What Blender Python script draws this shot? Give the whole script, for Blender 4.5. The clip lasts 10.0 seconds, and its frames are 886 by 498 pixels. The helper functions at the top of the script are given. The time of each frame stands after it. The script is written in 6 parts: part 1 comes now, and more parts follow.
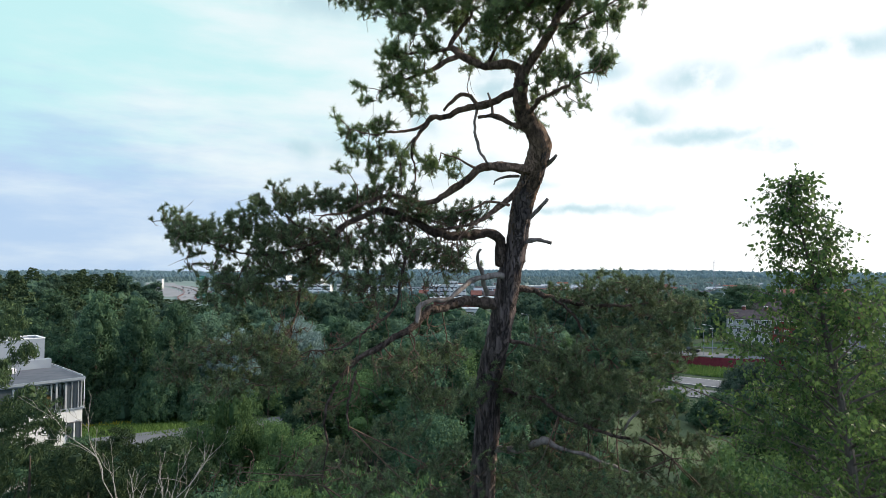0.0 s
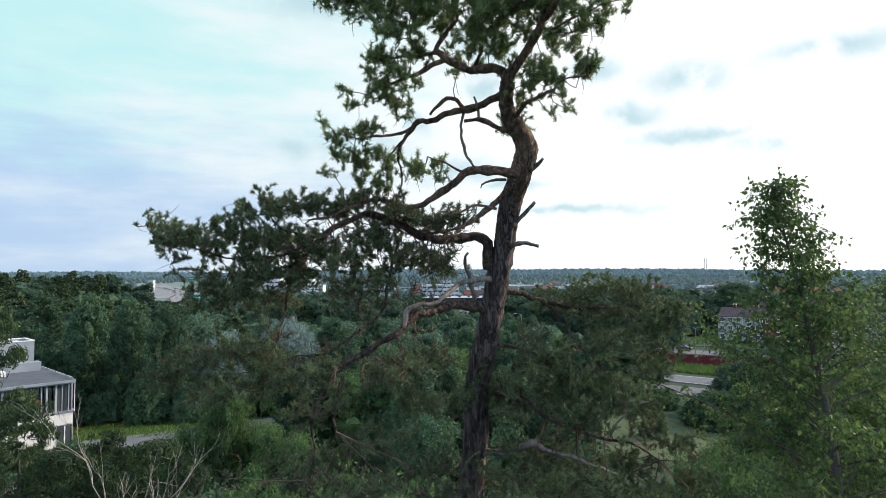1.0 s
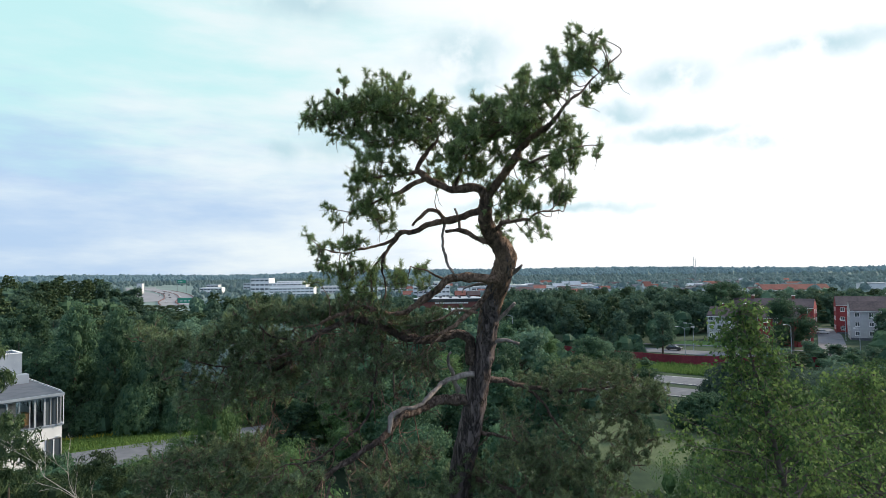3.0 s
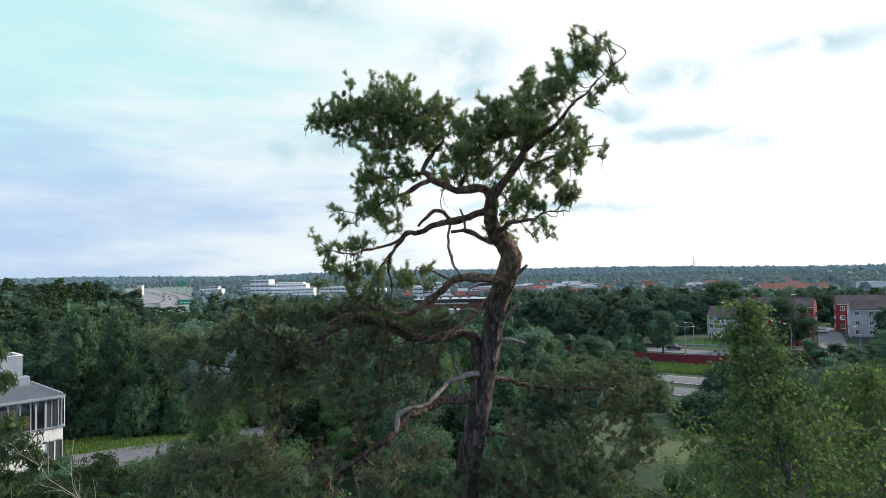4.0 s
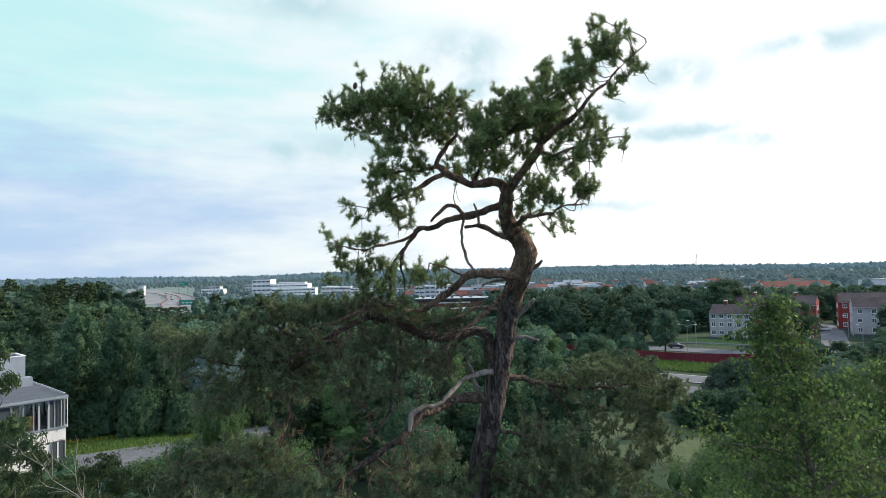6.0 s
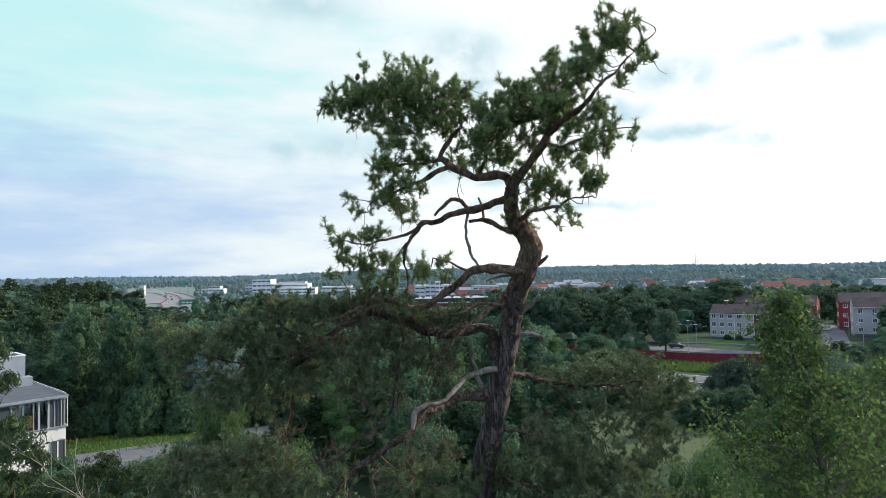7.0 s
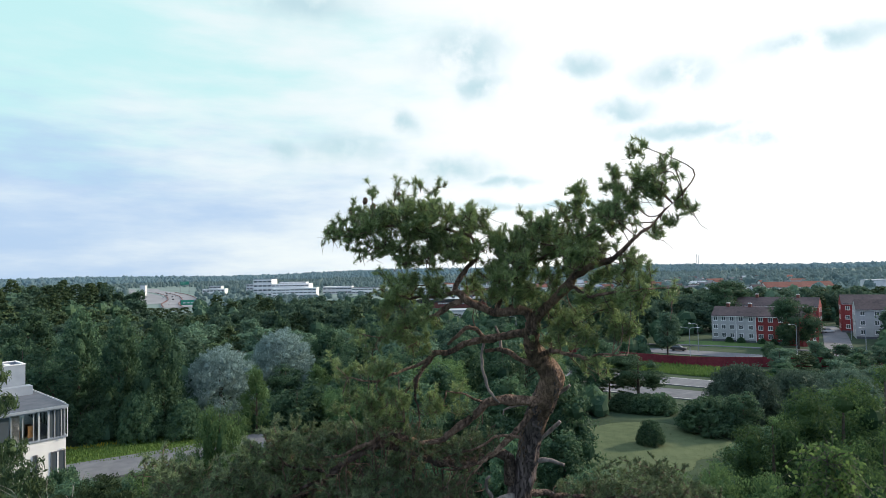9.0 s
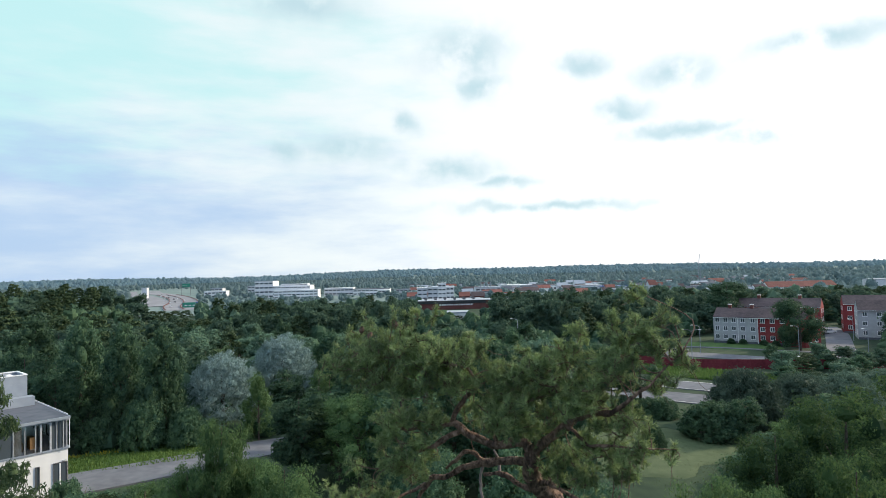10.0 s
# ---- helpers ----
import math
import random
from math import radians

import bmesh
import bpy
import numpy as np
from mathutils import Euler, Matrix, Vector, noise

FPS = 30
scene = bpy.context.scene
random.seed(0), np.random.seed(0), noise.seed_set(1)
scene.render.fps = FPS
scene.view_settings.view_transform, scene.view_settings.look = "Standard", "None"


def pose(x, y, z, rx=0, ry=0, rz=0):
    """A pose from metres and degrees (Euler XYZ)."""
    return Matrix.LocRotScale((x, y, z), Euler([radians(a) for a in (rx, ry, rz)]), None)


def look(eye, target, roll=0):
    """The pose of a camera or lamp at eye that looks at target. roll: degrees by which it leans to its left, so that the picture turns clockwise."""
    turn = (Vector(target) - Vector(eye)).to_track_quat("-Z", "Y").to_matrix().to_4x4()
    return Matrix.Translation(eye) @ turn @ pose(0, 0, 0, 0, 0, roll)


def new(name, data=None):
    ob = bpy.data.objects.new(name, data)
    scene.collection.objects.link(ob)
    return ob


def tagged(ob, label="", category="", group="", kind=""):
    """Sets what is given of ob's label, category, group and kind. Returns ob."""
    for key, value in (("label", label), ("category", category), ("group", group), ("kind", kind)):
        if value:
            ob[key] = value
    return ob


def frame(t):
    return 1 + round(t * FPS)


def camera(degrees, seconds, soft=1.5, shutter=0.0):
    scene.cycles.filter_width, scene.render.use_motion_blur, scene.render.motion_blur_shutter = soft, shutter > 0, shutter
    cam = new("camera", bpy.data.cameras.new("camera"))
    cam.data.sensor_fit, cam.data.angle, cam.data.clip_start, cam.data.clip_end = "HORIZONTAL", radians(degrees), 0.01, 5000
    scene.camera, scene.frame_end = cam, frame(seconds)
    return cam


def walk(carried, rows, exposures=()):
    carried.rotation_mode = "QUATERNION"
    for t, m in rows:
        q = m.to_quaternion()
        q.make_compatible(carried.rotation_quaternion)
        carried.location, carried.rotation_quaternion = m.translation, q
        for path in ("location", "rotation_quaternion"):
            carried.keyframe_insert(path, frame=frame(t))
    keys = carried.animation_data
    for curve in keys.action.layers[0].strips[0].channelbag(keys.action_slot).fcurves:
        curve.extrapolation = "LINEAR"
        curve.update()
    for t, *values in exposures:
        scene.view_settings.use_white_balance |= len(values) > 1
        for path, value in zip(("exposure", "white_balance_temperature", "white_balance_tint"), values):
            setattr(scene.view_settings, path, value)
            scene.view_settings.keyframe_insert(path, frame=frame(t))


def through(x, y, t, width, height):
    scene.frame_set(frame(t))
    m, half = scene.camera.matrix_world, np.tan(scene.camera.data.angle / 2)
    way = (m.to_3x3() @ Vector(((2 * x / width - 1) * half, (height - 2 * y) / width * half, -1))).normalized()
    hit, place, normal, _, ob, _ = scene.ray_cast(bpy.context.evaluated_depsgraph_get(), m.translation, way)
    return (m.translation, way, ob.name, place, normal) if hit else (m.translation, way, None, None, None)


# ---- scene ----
cam = camera(73.1, 10.0, soft=0.85)
PATH = [
    (0, (0.051, -0.108, 25.259), (0.049, 1.89, 25.341), 0.1),
    (0.5, (0.078, -0.103, 25.277), (0.083, 1.896, 25.358), 0.0),
    (1, (0.094, -0.107, 25.29), (0.116, 1.891, 25.371), -0.2),
    (1.5, (0.127, -0.136, 25.412), (0.165, 1.862, 25.493), -0.2),
    (2, (0.163, -0.205, 25.727), (0.21, 1.793, 25.807), -0.5),
    (2.5, (0.166, -0.264, 26.063), (0.219, 1.734, 26.143), -0.7),
    (2.7, (0.164, -0.28, 26.089), (0.217, 1.718, 26.169), -0.7),
    (3.8, (0.127, -0.321, 26.076), (0.181, 1.676, 26.158), -1.0),
    (4, (0.113, -0.327, 26.085), (0.167, 1.67, 26.167), -1.0),
    (4.5, (0.095, -0.314, 26.08), (0.147, 1.683, 26.162), -1.1),
    (5, (0.074, -0.281, 26.076), (0.126, 1.717, 26.157), -1.1),
    (5.5, (0.052, -0.25, 26.073), (0.103, 1.748, 26.153), -1.2),
    (5.7, (0.041, -0.238, 26.068), (0.091, 1.76, 26.148), -1.2),
    (6.8, (-0.001, -0.184, 26.042), (0.049, 1.814, 26.12), -1.3),
    (7, (-0.001, -0.144, 26.03), (0.048, 1.854, 26.109), -1.2),
    (7.5, (-0.009, 0.049, 26.029), (0.039, 2.047, 26.107), -1.2),
    (8, (-0.012, 0.154, 26.064), (0.034, 2.152, 26.143), -1.2),
    (8.5, (-0.06, 0.18, 26.436), (-0.014, 2.178, 26.514), -1.2),
    (9, (-0.065, 0.145, 26.942), (-0.019, 2.143, 27.019), -1.2),
    (9.5, (-0.049, 0.118, 27.39), (-0.004, 2.116, 27.468), -1.4),
    (10, (-0.02, 0.149, 27.766), (0.022, 2.147, 27.844), -1.5),
]
walk(cam, [(t, look(eye, target, roll)) for t, eye, target, roll in PATH])


# ---------- light: a bright, mostly clouded evening sky and a soft low sun ----------
SUN_AZ, SUN_EL = radians(69), radians(25)      # azimuth from +y towards +x
EXPOSURE = 0.0
scene.view_settings.exposure = EXPOSURE


def make_world():
    world = bpy.data.worlds.new("sky")
    scene.world = world
    world.use_nodes = True
    nt = world.node_tree
    nt.nodes.clear()
    N, L = nt.nodes.new, nt.links.new

    def math_node(op, a, b=None, clamp=False):
        n = N("ShaderNodeMath")
        n.operation, n.use_clamp = op, clamp
        for i, v in enumerate((a, b)):
            if v is None:
                continue
            if isinstance(v, (int, float)):
                n.inputs[i].default_value = v
            else:
                L(v, n.inputs[i])
        return n.outputs[0]

    def smooth(v, lo, hi):
        n = N("ShaderNodeMapRange")
        n.interpolation_type = "SMOOTHSTEP"
        L(v, n.inputs[0])
        n.inputs[1].default_value, n.inputs[2].default_value = lo, hi
        return n.outputs[0]

    def mix(f, a, b):
        n = N("ShaderNodeMix")
        n.data_type = "RGBA"
        for sock, v in ((n.inputs[0], f), (n.inputs[6], a), (n.inputs[7], b)):
            if isinstance(v, (int, float)):
                sock.default_value = v
            elif isinstance(v, tuple):
                sock.default_value = (*v, 1)
            else:
                L(v, sock)
        return n.outputs[2]

    coord = N("ShaderNodeTexCoord")
    sep = N("ShaderNodeSeparateXYZ")
    L(coord.outputs["Generated"], sep.inputs[0])
    x, y, z = sep.outputs
    az = math_node("ARCTAN2", x, y)
    el = math_node("ARCSINE", z)
    comb = N("ShaderNodeCombineXYZ")
    L(math_node("MULTIPLY", az, 2.2), comb.inputs[0])
    L(math_node("MULTIPLY", el, 9.0), comb.inputs[1])

    def noise_tex(scale, detail, rough=0.55):
        n = N("ShaderNodeTexNoise")
        L(comb.outputs[0], n.inputs["Vector"])
        n.inputs["Scale"].default_value, n.inputs["Detail"].default_value = scale, detail
        n.inputs["Roughness"].default_value = rough
        return n.outputs["Fac"]

    streak, fine = noise_tex(1.6, 6), noise_tex(4.5, 5)
    # thin cloud in the west, thick and dazzling ahead to the right
    edge = math_node("ADD", az, math_node("MULTIPLY", math_node("SUBTRACT", streak, 0.5), 1.5))
    thick = smooth(edge, -0.70, 0.10)
    blue = mix(smooth(math_node("ADD", el, math_node("MULTIPLY", math_node("SUBTRACT", fine, 0.5), 0.2)), 0.10, 0.30),
               (0.50, 0.68, 0.93), (0.60, 0.94, 0.96))
    white = mix(smooth(az, -0.25, 0.35), (0.94, 1.02, 1.04), (1.20, 1.22, 1.24))
    cloud = mix(thick, blue, white)
    # away from the sun, the sky is deeper and bluer
    behind = smooth(math_node("MULTIPLY", y, -1.0), -0.35, 0.55)
    cloud = mix(behind, cloud, (0.60, 0.80, 1.12))
    # the deck brightens overhead, above the thin western gap
    cloud = mix(smooth(el, 0.5, 0.95), cloud, (0.98, 1.14, 1.34))
    # darker rags of cloud: azimuth, elevation, half width, half height
    puff = N("ShaderNodeTexNoise")
    L(coord.outputs["Generated"], puff.inputs["Vector"])
    puff.inputs["Scale"].default_value, puff.inputs["Detail"].default_value = 16, 5
    puff_rgb = N("ShaderNodeSeparateColor")
    L(puff.outputs["Color"], puff_rgb.inputs[0])
    az_w = math_node("ADD", az, math_node("MULTIPLY", math_node("SUBTRACT", puff_rgb.outputs[0], 0.5), 0.11))
    el_w = math_node("ADD", el, math_node("MULTIPLY", math_node("SUBTRACT", puff_rgb.outputs[1], 0.5), 0.05))
    rag = None
    for a, e, wa, we in ((0.074, 0.354, 0.066, 0.038), (0.091, 0.305, 0.038, 0.022), (0.411, 0.295, 0.057, 0.025),
                         (0.328, 0.244, 0.042, 0.017), (0.419, 0.212, 0.104, 0.012), (0.512, 0.192, 0.047, 0.014),
                         (-0.130, 0.203, 0.057, 0.019), (-0.230, 0.199, 0.024, 0.013), (0.040, 0.171, 0.076, 0.018),
                         (0.134, 0.149, 0.047, 0.010), (0.609, 0.310, 0.094, 0.016), (-0.199, 0.422, 0.085, 0.022),
                         (0.269, 0.320, 0.042, 0.017), (-0.034, 0.251, 0.019, 0.014), (0.207, 0.104, 0.161, 0.008)):
        du = math_node("DIVIDE", math_node("SUBTRACT", az_w, a), wa)
        dv = math_node("DIVIDE", math_node("SUBTRACT", el_w, e), we)
        d2 = math_node("ADD", math_node("MULTIPLY", du, du), math_node("MULTIPLY", dv, dv))
        g = math_node("POWER", 2.718, math_node("MULTIPLY", d2, -0.8))
        rag = g if rag is None else math_node("MAXIMUM", rag, g)
    torn = math_node("MULTIPLY", rag, smooth(puff.outputs["Fac"], 0.25, 0.55))
    cloud = mix(math_node("MULTIPLY", torn, 0.95), cloud, (0.58, 0.79, 0.86))
    sky = N("ShaderNodeTexSky")
    sky.sky_type, sky.sun_disc = "NISHITA", False
    sky.sun_elevation, sky.sun_rotation = SUN_EL, SUN_AZ
    gain = N("ShaderNodeVectorMath")
    gain.operation = "SCALE"
    L(sky.outputs[0], gain.inputs[0])
    gain.inputs["Scale"].default_value = 0.10
    out, bg = N("ShaderNodeOutputWorld"), N("ShaderNodeBackground")
    L(mix(0.93, gain.outputs[0], cloud), bg.inputs["Color"])
    bg.inputs["Strength"].default_value = 1.0
    L(bg.outputs[0], out.inputs[0])


make_world()
sun = new("sun", bpy.data.lights.new("sun", "SUN"))
sun.data.energy, sun.data.angle, sun.data.color = 5.0, radians(3), (1.0, 0.85, 0.64)
sun.matrix_world = look((0, 0, 0), (-math.sin(SUN_AZ) * math.cos(SUN_EL), -math.cos(SUN_AZ) * math.cos(SUN_EL), -math.sin(SUN_EL)))


# ---------- materials ----------
def surface(name, dark, light, scale=4.0, rough=0.8, bump=0.0, metal=0.0, coat=0.0, stretch=(1, 1, 1), per_object=0.0, cracks=0.0):
    """A mottled surface of two colours at two scales."""
    m = bpy.data.materials.new(name)
    m.use_nodes = True
    nt = m.node_tree
    N, L = nt.nodes.new, nt.links.new
    bsdf = nt.nodes["Principled BSDF"]
    bsdf.inputs["Roughness"].default_value, bsdf.inputs["Metallic"].default_value = rough, metal
    bsdf.inputs["Coat Weight"].default_value = coat
    bsdf.inputs["Specular IOR Level"].default_value = 0.5 if rough < 0.7 else 0.15
    coord, mp = N("ShaderNodeTexCoord"), N("ShaderNodeMapping")
    mp.inputs["Scale"].default_value = stretch
    L(coord.outputs["Object"], mp.inputs[0])
    fine, broad = N("ShaderNodeTexNoise"), N("ShaderNodeTexNoise")
    for n, s, d in ((fine, scale, 8), (broad, scale * 0.13, 4)):
        L(mp.outputs[0], n.inputs["Vector"])
        n.inputs["Scale"].default_value, n.inputs["Detail"].default_value = s, d
    add = N("ShaderNodeMath")
    add.operation = "ADD"
    L(fine.outputs["Fac"], add.inputs[0]), L(broad.outputs["Fac"], add.inputs[1])
    rng = N("ShaderNodeMapRange")
    L(add.outputs[0], rng.inputs[0])
    rng.inputs[1].default_value, rng.inputs[2].default_value = 0.72, 1.28
    mix = N("ShaderNodeMix")
    mix.data_type = "RGBA"
    L(rng.outputs[0], mix.inputs[0])
    mix.inputs[6].default_value, mix.inputs[7].default_value = (*dark, 1), (*light, 1)
    colour = mix.outputs[2]
    if per_object:
        info, hsv, val = N("ShaderNodeObjectInfo"), N("ShaderNodeHueSaturation"), N("ShaderNodeMapRange")
        L(info.outputs["Random"], val.inputs[0])
        val.inputs[3].default_value, val.inputs[4].default_value = 1 - per_object, 1 + per_object
        L(val.outputs[0], hsv.inputs["Value"]), L(colour, hsv.inputs["Color"])
        colour = hsv.outputs[0]
    relief = fine.outputs["Fac"]
    if cracks:      # plates divided by dark fissures
        warp, vor, edge, dark_mix, low = N("ShaderNodeMix"), N("ShaderNodeTexVoronoi"), N("ShaderNodeMapRange"), N("ShaderNodeMix"), N("ShaderNodeMath")
        warp.data_type, warp.inputs[0].default_value = "VECTOR", 0.11
        L(mp.outputs[0], warp.inputs[4]), L(fine.outputs["Color"], warp.inputs[5])
        vor.feature = "DISTANCE_TO_EDGE"
        vor.inputs["Scale"].default_value = cracks
        L(warp.outputs[1], vor.inputs["Vector"])
        L(vor.outputs["Distance"], edge.inputs[0])
        edge.inputs[1].default_value, edge.inputs[2].default_value = 0.0, 0.10
        dark_mix.data_type = "RGBA"
        dark_mix.inputs[6].default_value = (*[c * 0.8 for c in dark], 1)
        soft = N("ShaderNodeMapRange")
        L(edge.outputs[0], soft.inputs[0])
        soft.inputs[3].default_value = 0.45
        L(soft.outputs[0], dark_mix.inputs[0]), L(colour, dark_mix.inputs[7])
        colour = dark_mix.outputs[2]
        low.operation = "MULTIPLY_ADD"
        L(edge.outputs[0], low.inputs[0]), L(fine.outputs["Fac"], low.inputs[2])
        low.inputs[1].default_value = 0.8
        relief = low.outputs[0]
    L(colour, bsdf.inputs["Base Color"])
    if bump:
        b = N("ShaderNodeBump")
        b.inputs["Strength"].default_value, b.inputs["Distance"].default_value = 1.0, bump
        L(relief, b.inputs["Height"]), L(b.outputs[0], bsdf.inputs["Normal"])
    return m


def leafy(name, dark, light, through=0.40, rough=0.6, broad=0.25, per_object=0.32, gloss=0.08):
    """Leaves or needles: colour by leaf, by patch and by tree, with light that passes through."""
    m = bpy.data.materials.new(name)
    m.use_nodes = True
    nt = m.node_tree
    N, L = nt.nodes.new, nt.links.new
    bsdf, out = nt.nodes["Principled BSDF"], nt.nodes["Material Output"]
    bsdf.inputs["Roughness"].default_value = rough
    bsdf.inputs["Specular IOR Level"].default_value = gloss
    geo, info, coord = N("ShaderNodeNewGeometry"), N("ShaderNodeObjectInfo"), N("ShaderNodeTexCoord")
    patch = N("ShaderNodeTexNoise")
    L(coord.outputs["Object"], patch.inputs["Vector"])
    patch.inputs["Scale"].default_value, patch.inputs["Detail"].default_value = broad, 3
    add = N("ShaderNodeMath")
    add.operation = "ADD"
    L(geo.outputs["Random Per Island"], add.inputs[0]), L(patch.outputs["Fac"], add.inputs[1])
    rng = N("ShaderNodeMapRange")
    L(add.outputs[0], rng.inputs[0])
    rng.inputs[1].default_value, rng.inputs[2].default_value = 0.3, 1.7
    mix = N("ShaderNodeMix")
    mix.data_type = "RGBA"
    L(rng.outputs[0], mix.inputs[0])
    mix.inputs[6].default_value, mix.inputs[7].default_value = (*dark, 1), (*light, 1)
    hsv, val = N("ShaderNodeHueSaturation"), N("ShaderNodeMapRange")
    L(info.outputs["Random"], val.inputs[0])
    val.inputs[3].default_value, val.inputs[4].default_value = 1 - per_object, 1 + per_object
    L(val.outputs[0], hsv.inputs["Value"]), L(mix.outputs[2], hsv.inputs["Color"])
    L(hsv.outputs[0], bsdf.inputs["Base Color"])
    tr, ms = N("ShaderNodeBsdfTranslucent"), N("ShaderNodeMixShader")
    L(hsv.outputs[0], tr.inputs["Color"])
    ms.inputs[0].default_value = through
    L(bsdf.outputs[0], ms.inputs[1]), L(tr.outputs[0], ms.inputs[2]), L(ms.outputs[0], out.inputs["Surface"])
    return m


def glass_pane(name):
    m = bpy.data.materials.new(name)
    m.use_nodes = True
    b = m.node_tree.nodes["Principled BSDF"]
    b.inputs["Base Color"].default_value = (0.07, 0.085, 0.10, 1)
    b.inputs["Roughness"].default_value, b.inputs["Specular IOR Level"].default_value = 0.06, 0.8
    return m


M_BARK_LOW = surface("pine_bark_plates", (0.042, 0.036, 0.038), (0.235, 0.185, 0.178), 34, 0.9, 0.045, stretch=(1, 1, 0.13), cracks=17)
M_BARK_HIGH = surface("pine_bark_orange", (0.045, 0.034, 0.030), (0.340, 0.225, 0.165), 34, 0.85, 0.018, stretch=(1, 1, 0.5), cracks=34)
M_BARK_GREY = surface("weathered_dead_wood", (0.09, 0.075, 0.068), (0.36, 0.31, 0.285), 40, 0.85, 0.006, stretch=(1, 1, 0.4))
M_BARK_BLEACHED = surface("bleached_twigs", (0.22, 0.20, 0.18), (0.48, 0.45, 0.42), 20, 0.85)
M_BARK_MID = surface("brown_bough_bark", (0.034, 0.027, 0.026), (0.205, 0.150, 0.125), 34, 0.88, 0.02, stretch=(1, 1, 0.5), cracks=30)
M_TWIG = surface("pine_twig_bark", (0.055, 0.040, 0.034), (0.19, 0.125, 0.095), 40, 0.9)
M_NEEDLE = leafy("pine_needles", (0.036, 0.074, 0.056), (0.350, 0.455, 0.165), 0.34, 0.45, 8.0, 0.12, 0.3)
# Low boughs: darker needle copy with the crown's own shade put into its colour.
M_NEEDLE_LOW = leafy("shaded_pine_needles", (0.027, 0.049, 0.042), (0.255, 0.330, 0.155), 0.26, 0.5, 7.0, 0.2, 0.2)
M_BIRCH_LEAF = leafy("birch_leaves", (0.034, 0.078, 0.034), (0.165, 0.250, 0.078), 0.5, 0.45, 1.5, 0.05)
M_BIRCH_BARK = surface("birch_bark", (0.04, 0.034, 0.03), (0.15, 0.13, 0.115), 18, 0.8)
M_BARK = surface("tree_bark", (0.035, 0.03, 0.025), (0.13, 0.11, 0.09), 6, 0.95)
M_LEAF = leafy("broadleaf_foliage", (0.027, 0.068, 0.050), (0.108, 0.182, 0.094))
# Valley woods: base colour lifted and blued against M_LEAF to suggest haze.
M_LEAF_WOODS = leafy("woodland_foliage", (0.046, 0.100, 0.078), (0.150, 0.235, 0.150), 0.4, 0.7, 0.09)
M_LEAF_LIGHT = leafy("young_foliage", (0.040, 0.094, 0.046), (0.155, 0.245, 0.092), per_object=0.2)
M_LEAF_OAK = leafy("deep_green_foliage", (0.024, 0.058, 0.034), (0.105, 0.170, 0.056), per_object=0.18)
M_LEAF_SILVER = leafy("silver_willow_foliage", (0.120, 0.190, 0.178), (0.300, 0.405, 0.390), 0.25, per_object=0.05)
M_LEAF_GREY = leafy("grey_willow_foliage", (0.045, 0.085, 0.068), (0.135, 0.195, 0.140), 0.3)
M_LEAF_PINE = leafy("conifer_foliage", (0.026, 0.056, 0.036), (0.090, 0.130, 0.055), 0.15)
# Woods past 440 m: haze tinted into the leaf colours, paler and bluer outward.
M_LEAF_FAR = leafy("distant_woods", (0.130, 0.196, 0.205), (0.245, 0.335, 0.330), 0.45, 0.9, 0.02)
M_LEAF_DISTANT = leafy("haze_tinted_woods", (0.210, 0.300, 0.325), (0.315, 0.420, 0.430), 0.7, 0.9, 0.006)
M_LEAF_HAZE = leafy("haze_tinted_ridge", (0.235, 0.340, 0.395), (0.280, 0.390, 0.440), 0.7, 0.9, 0.004)
M_GROUND = surface("grass_ground", (0.020, 0.040, 0.026), (0.045, 0.072, 0.040), 0.6, 0.95)
# Far ground: haze tinted into the colour, paler and bluer than M_GROUND.
M_GROUND_HAZE = surface("haze_tinted_ground", (0.120, 0.170, 0.165), (0.185, 0.240, 0.225), 0.012, 0.95)
M_LAWN = surface("lawn", (0.040, 0.090, 0.030), (0.095, 0.160, 0.055), 2.2, 0.95)
M_MEADOW = surface("dry_meadow", (0.056, 0.082, 0.042), (0.092, 0.120, 0.064), 0.8, 0.95)
M_PALE_ROAD = surface("pale_asphalt", (0.105, 0.112, 0.130), (0.165, 0.175, 0.198), 0.8, 0.9)
M_CONCRETE = surface("pale_concrete_road", (0.17, 0.172, 0.19), (0.26, 0.262, 0.28), 0.05, 0.9)
M_PAINT = surface("road_paint", (0.55, 0.55, 0.53), (0.75, 0.75, 0.73), 3, 0.7)
M_RED_BARRIER = surface("red_timber_barrier", (0.125, 0.022, 0.032), (0.20, 0.038, 0.05), 2, 0.8, per_object=0.1)
M_GREY_WALL = surface("grey_render", (0.345, 0.355, 0.375), (0.44, 0.45, 0.47), 0.8, 0.9)
M_RED_WALL = surface("red_render", (0.19, 0.038, 0.042), (0.26, 0.058, 0.06), 0.8, 0.9)
M_BRICK = surface("brown_brick", (0.12, 0.05, 0.045), (0.19, 0.08, 0.07), 2, 0.9)
M_WHITE_WALL = surface("white_render", (0.66, 0.66, 0.66), (0.80, 0.80, 0.79), 0.7, 0.85)
M_PALE_WALL = surface("pale_render", (0.48, 0.50, 0.53), (0.62, 0.63, 0.65), 0.4, 0.85)
M_ROOF = surface("concrete_roof_tiles", (0.058, 0.048, 0.054), (0.115, 0.088, 0.09), 1.6, 0.85, per_object=0.1)
M_ROOF_RED = surface("clay_roof_tiles", (0.15, 0.065, 0.055), (0.23, 0.10, 0.085), 1.2, 0.85, per_object=0.15)
M_ROOF_GREY = surface("roofing_felt", (0.075, 0.085, 0.105), (0.125, 0.135, 0.16), 1.2, 0.75)
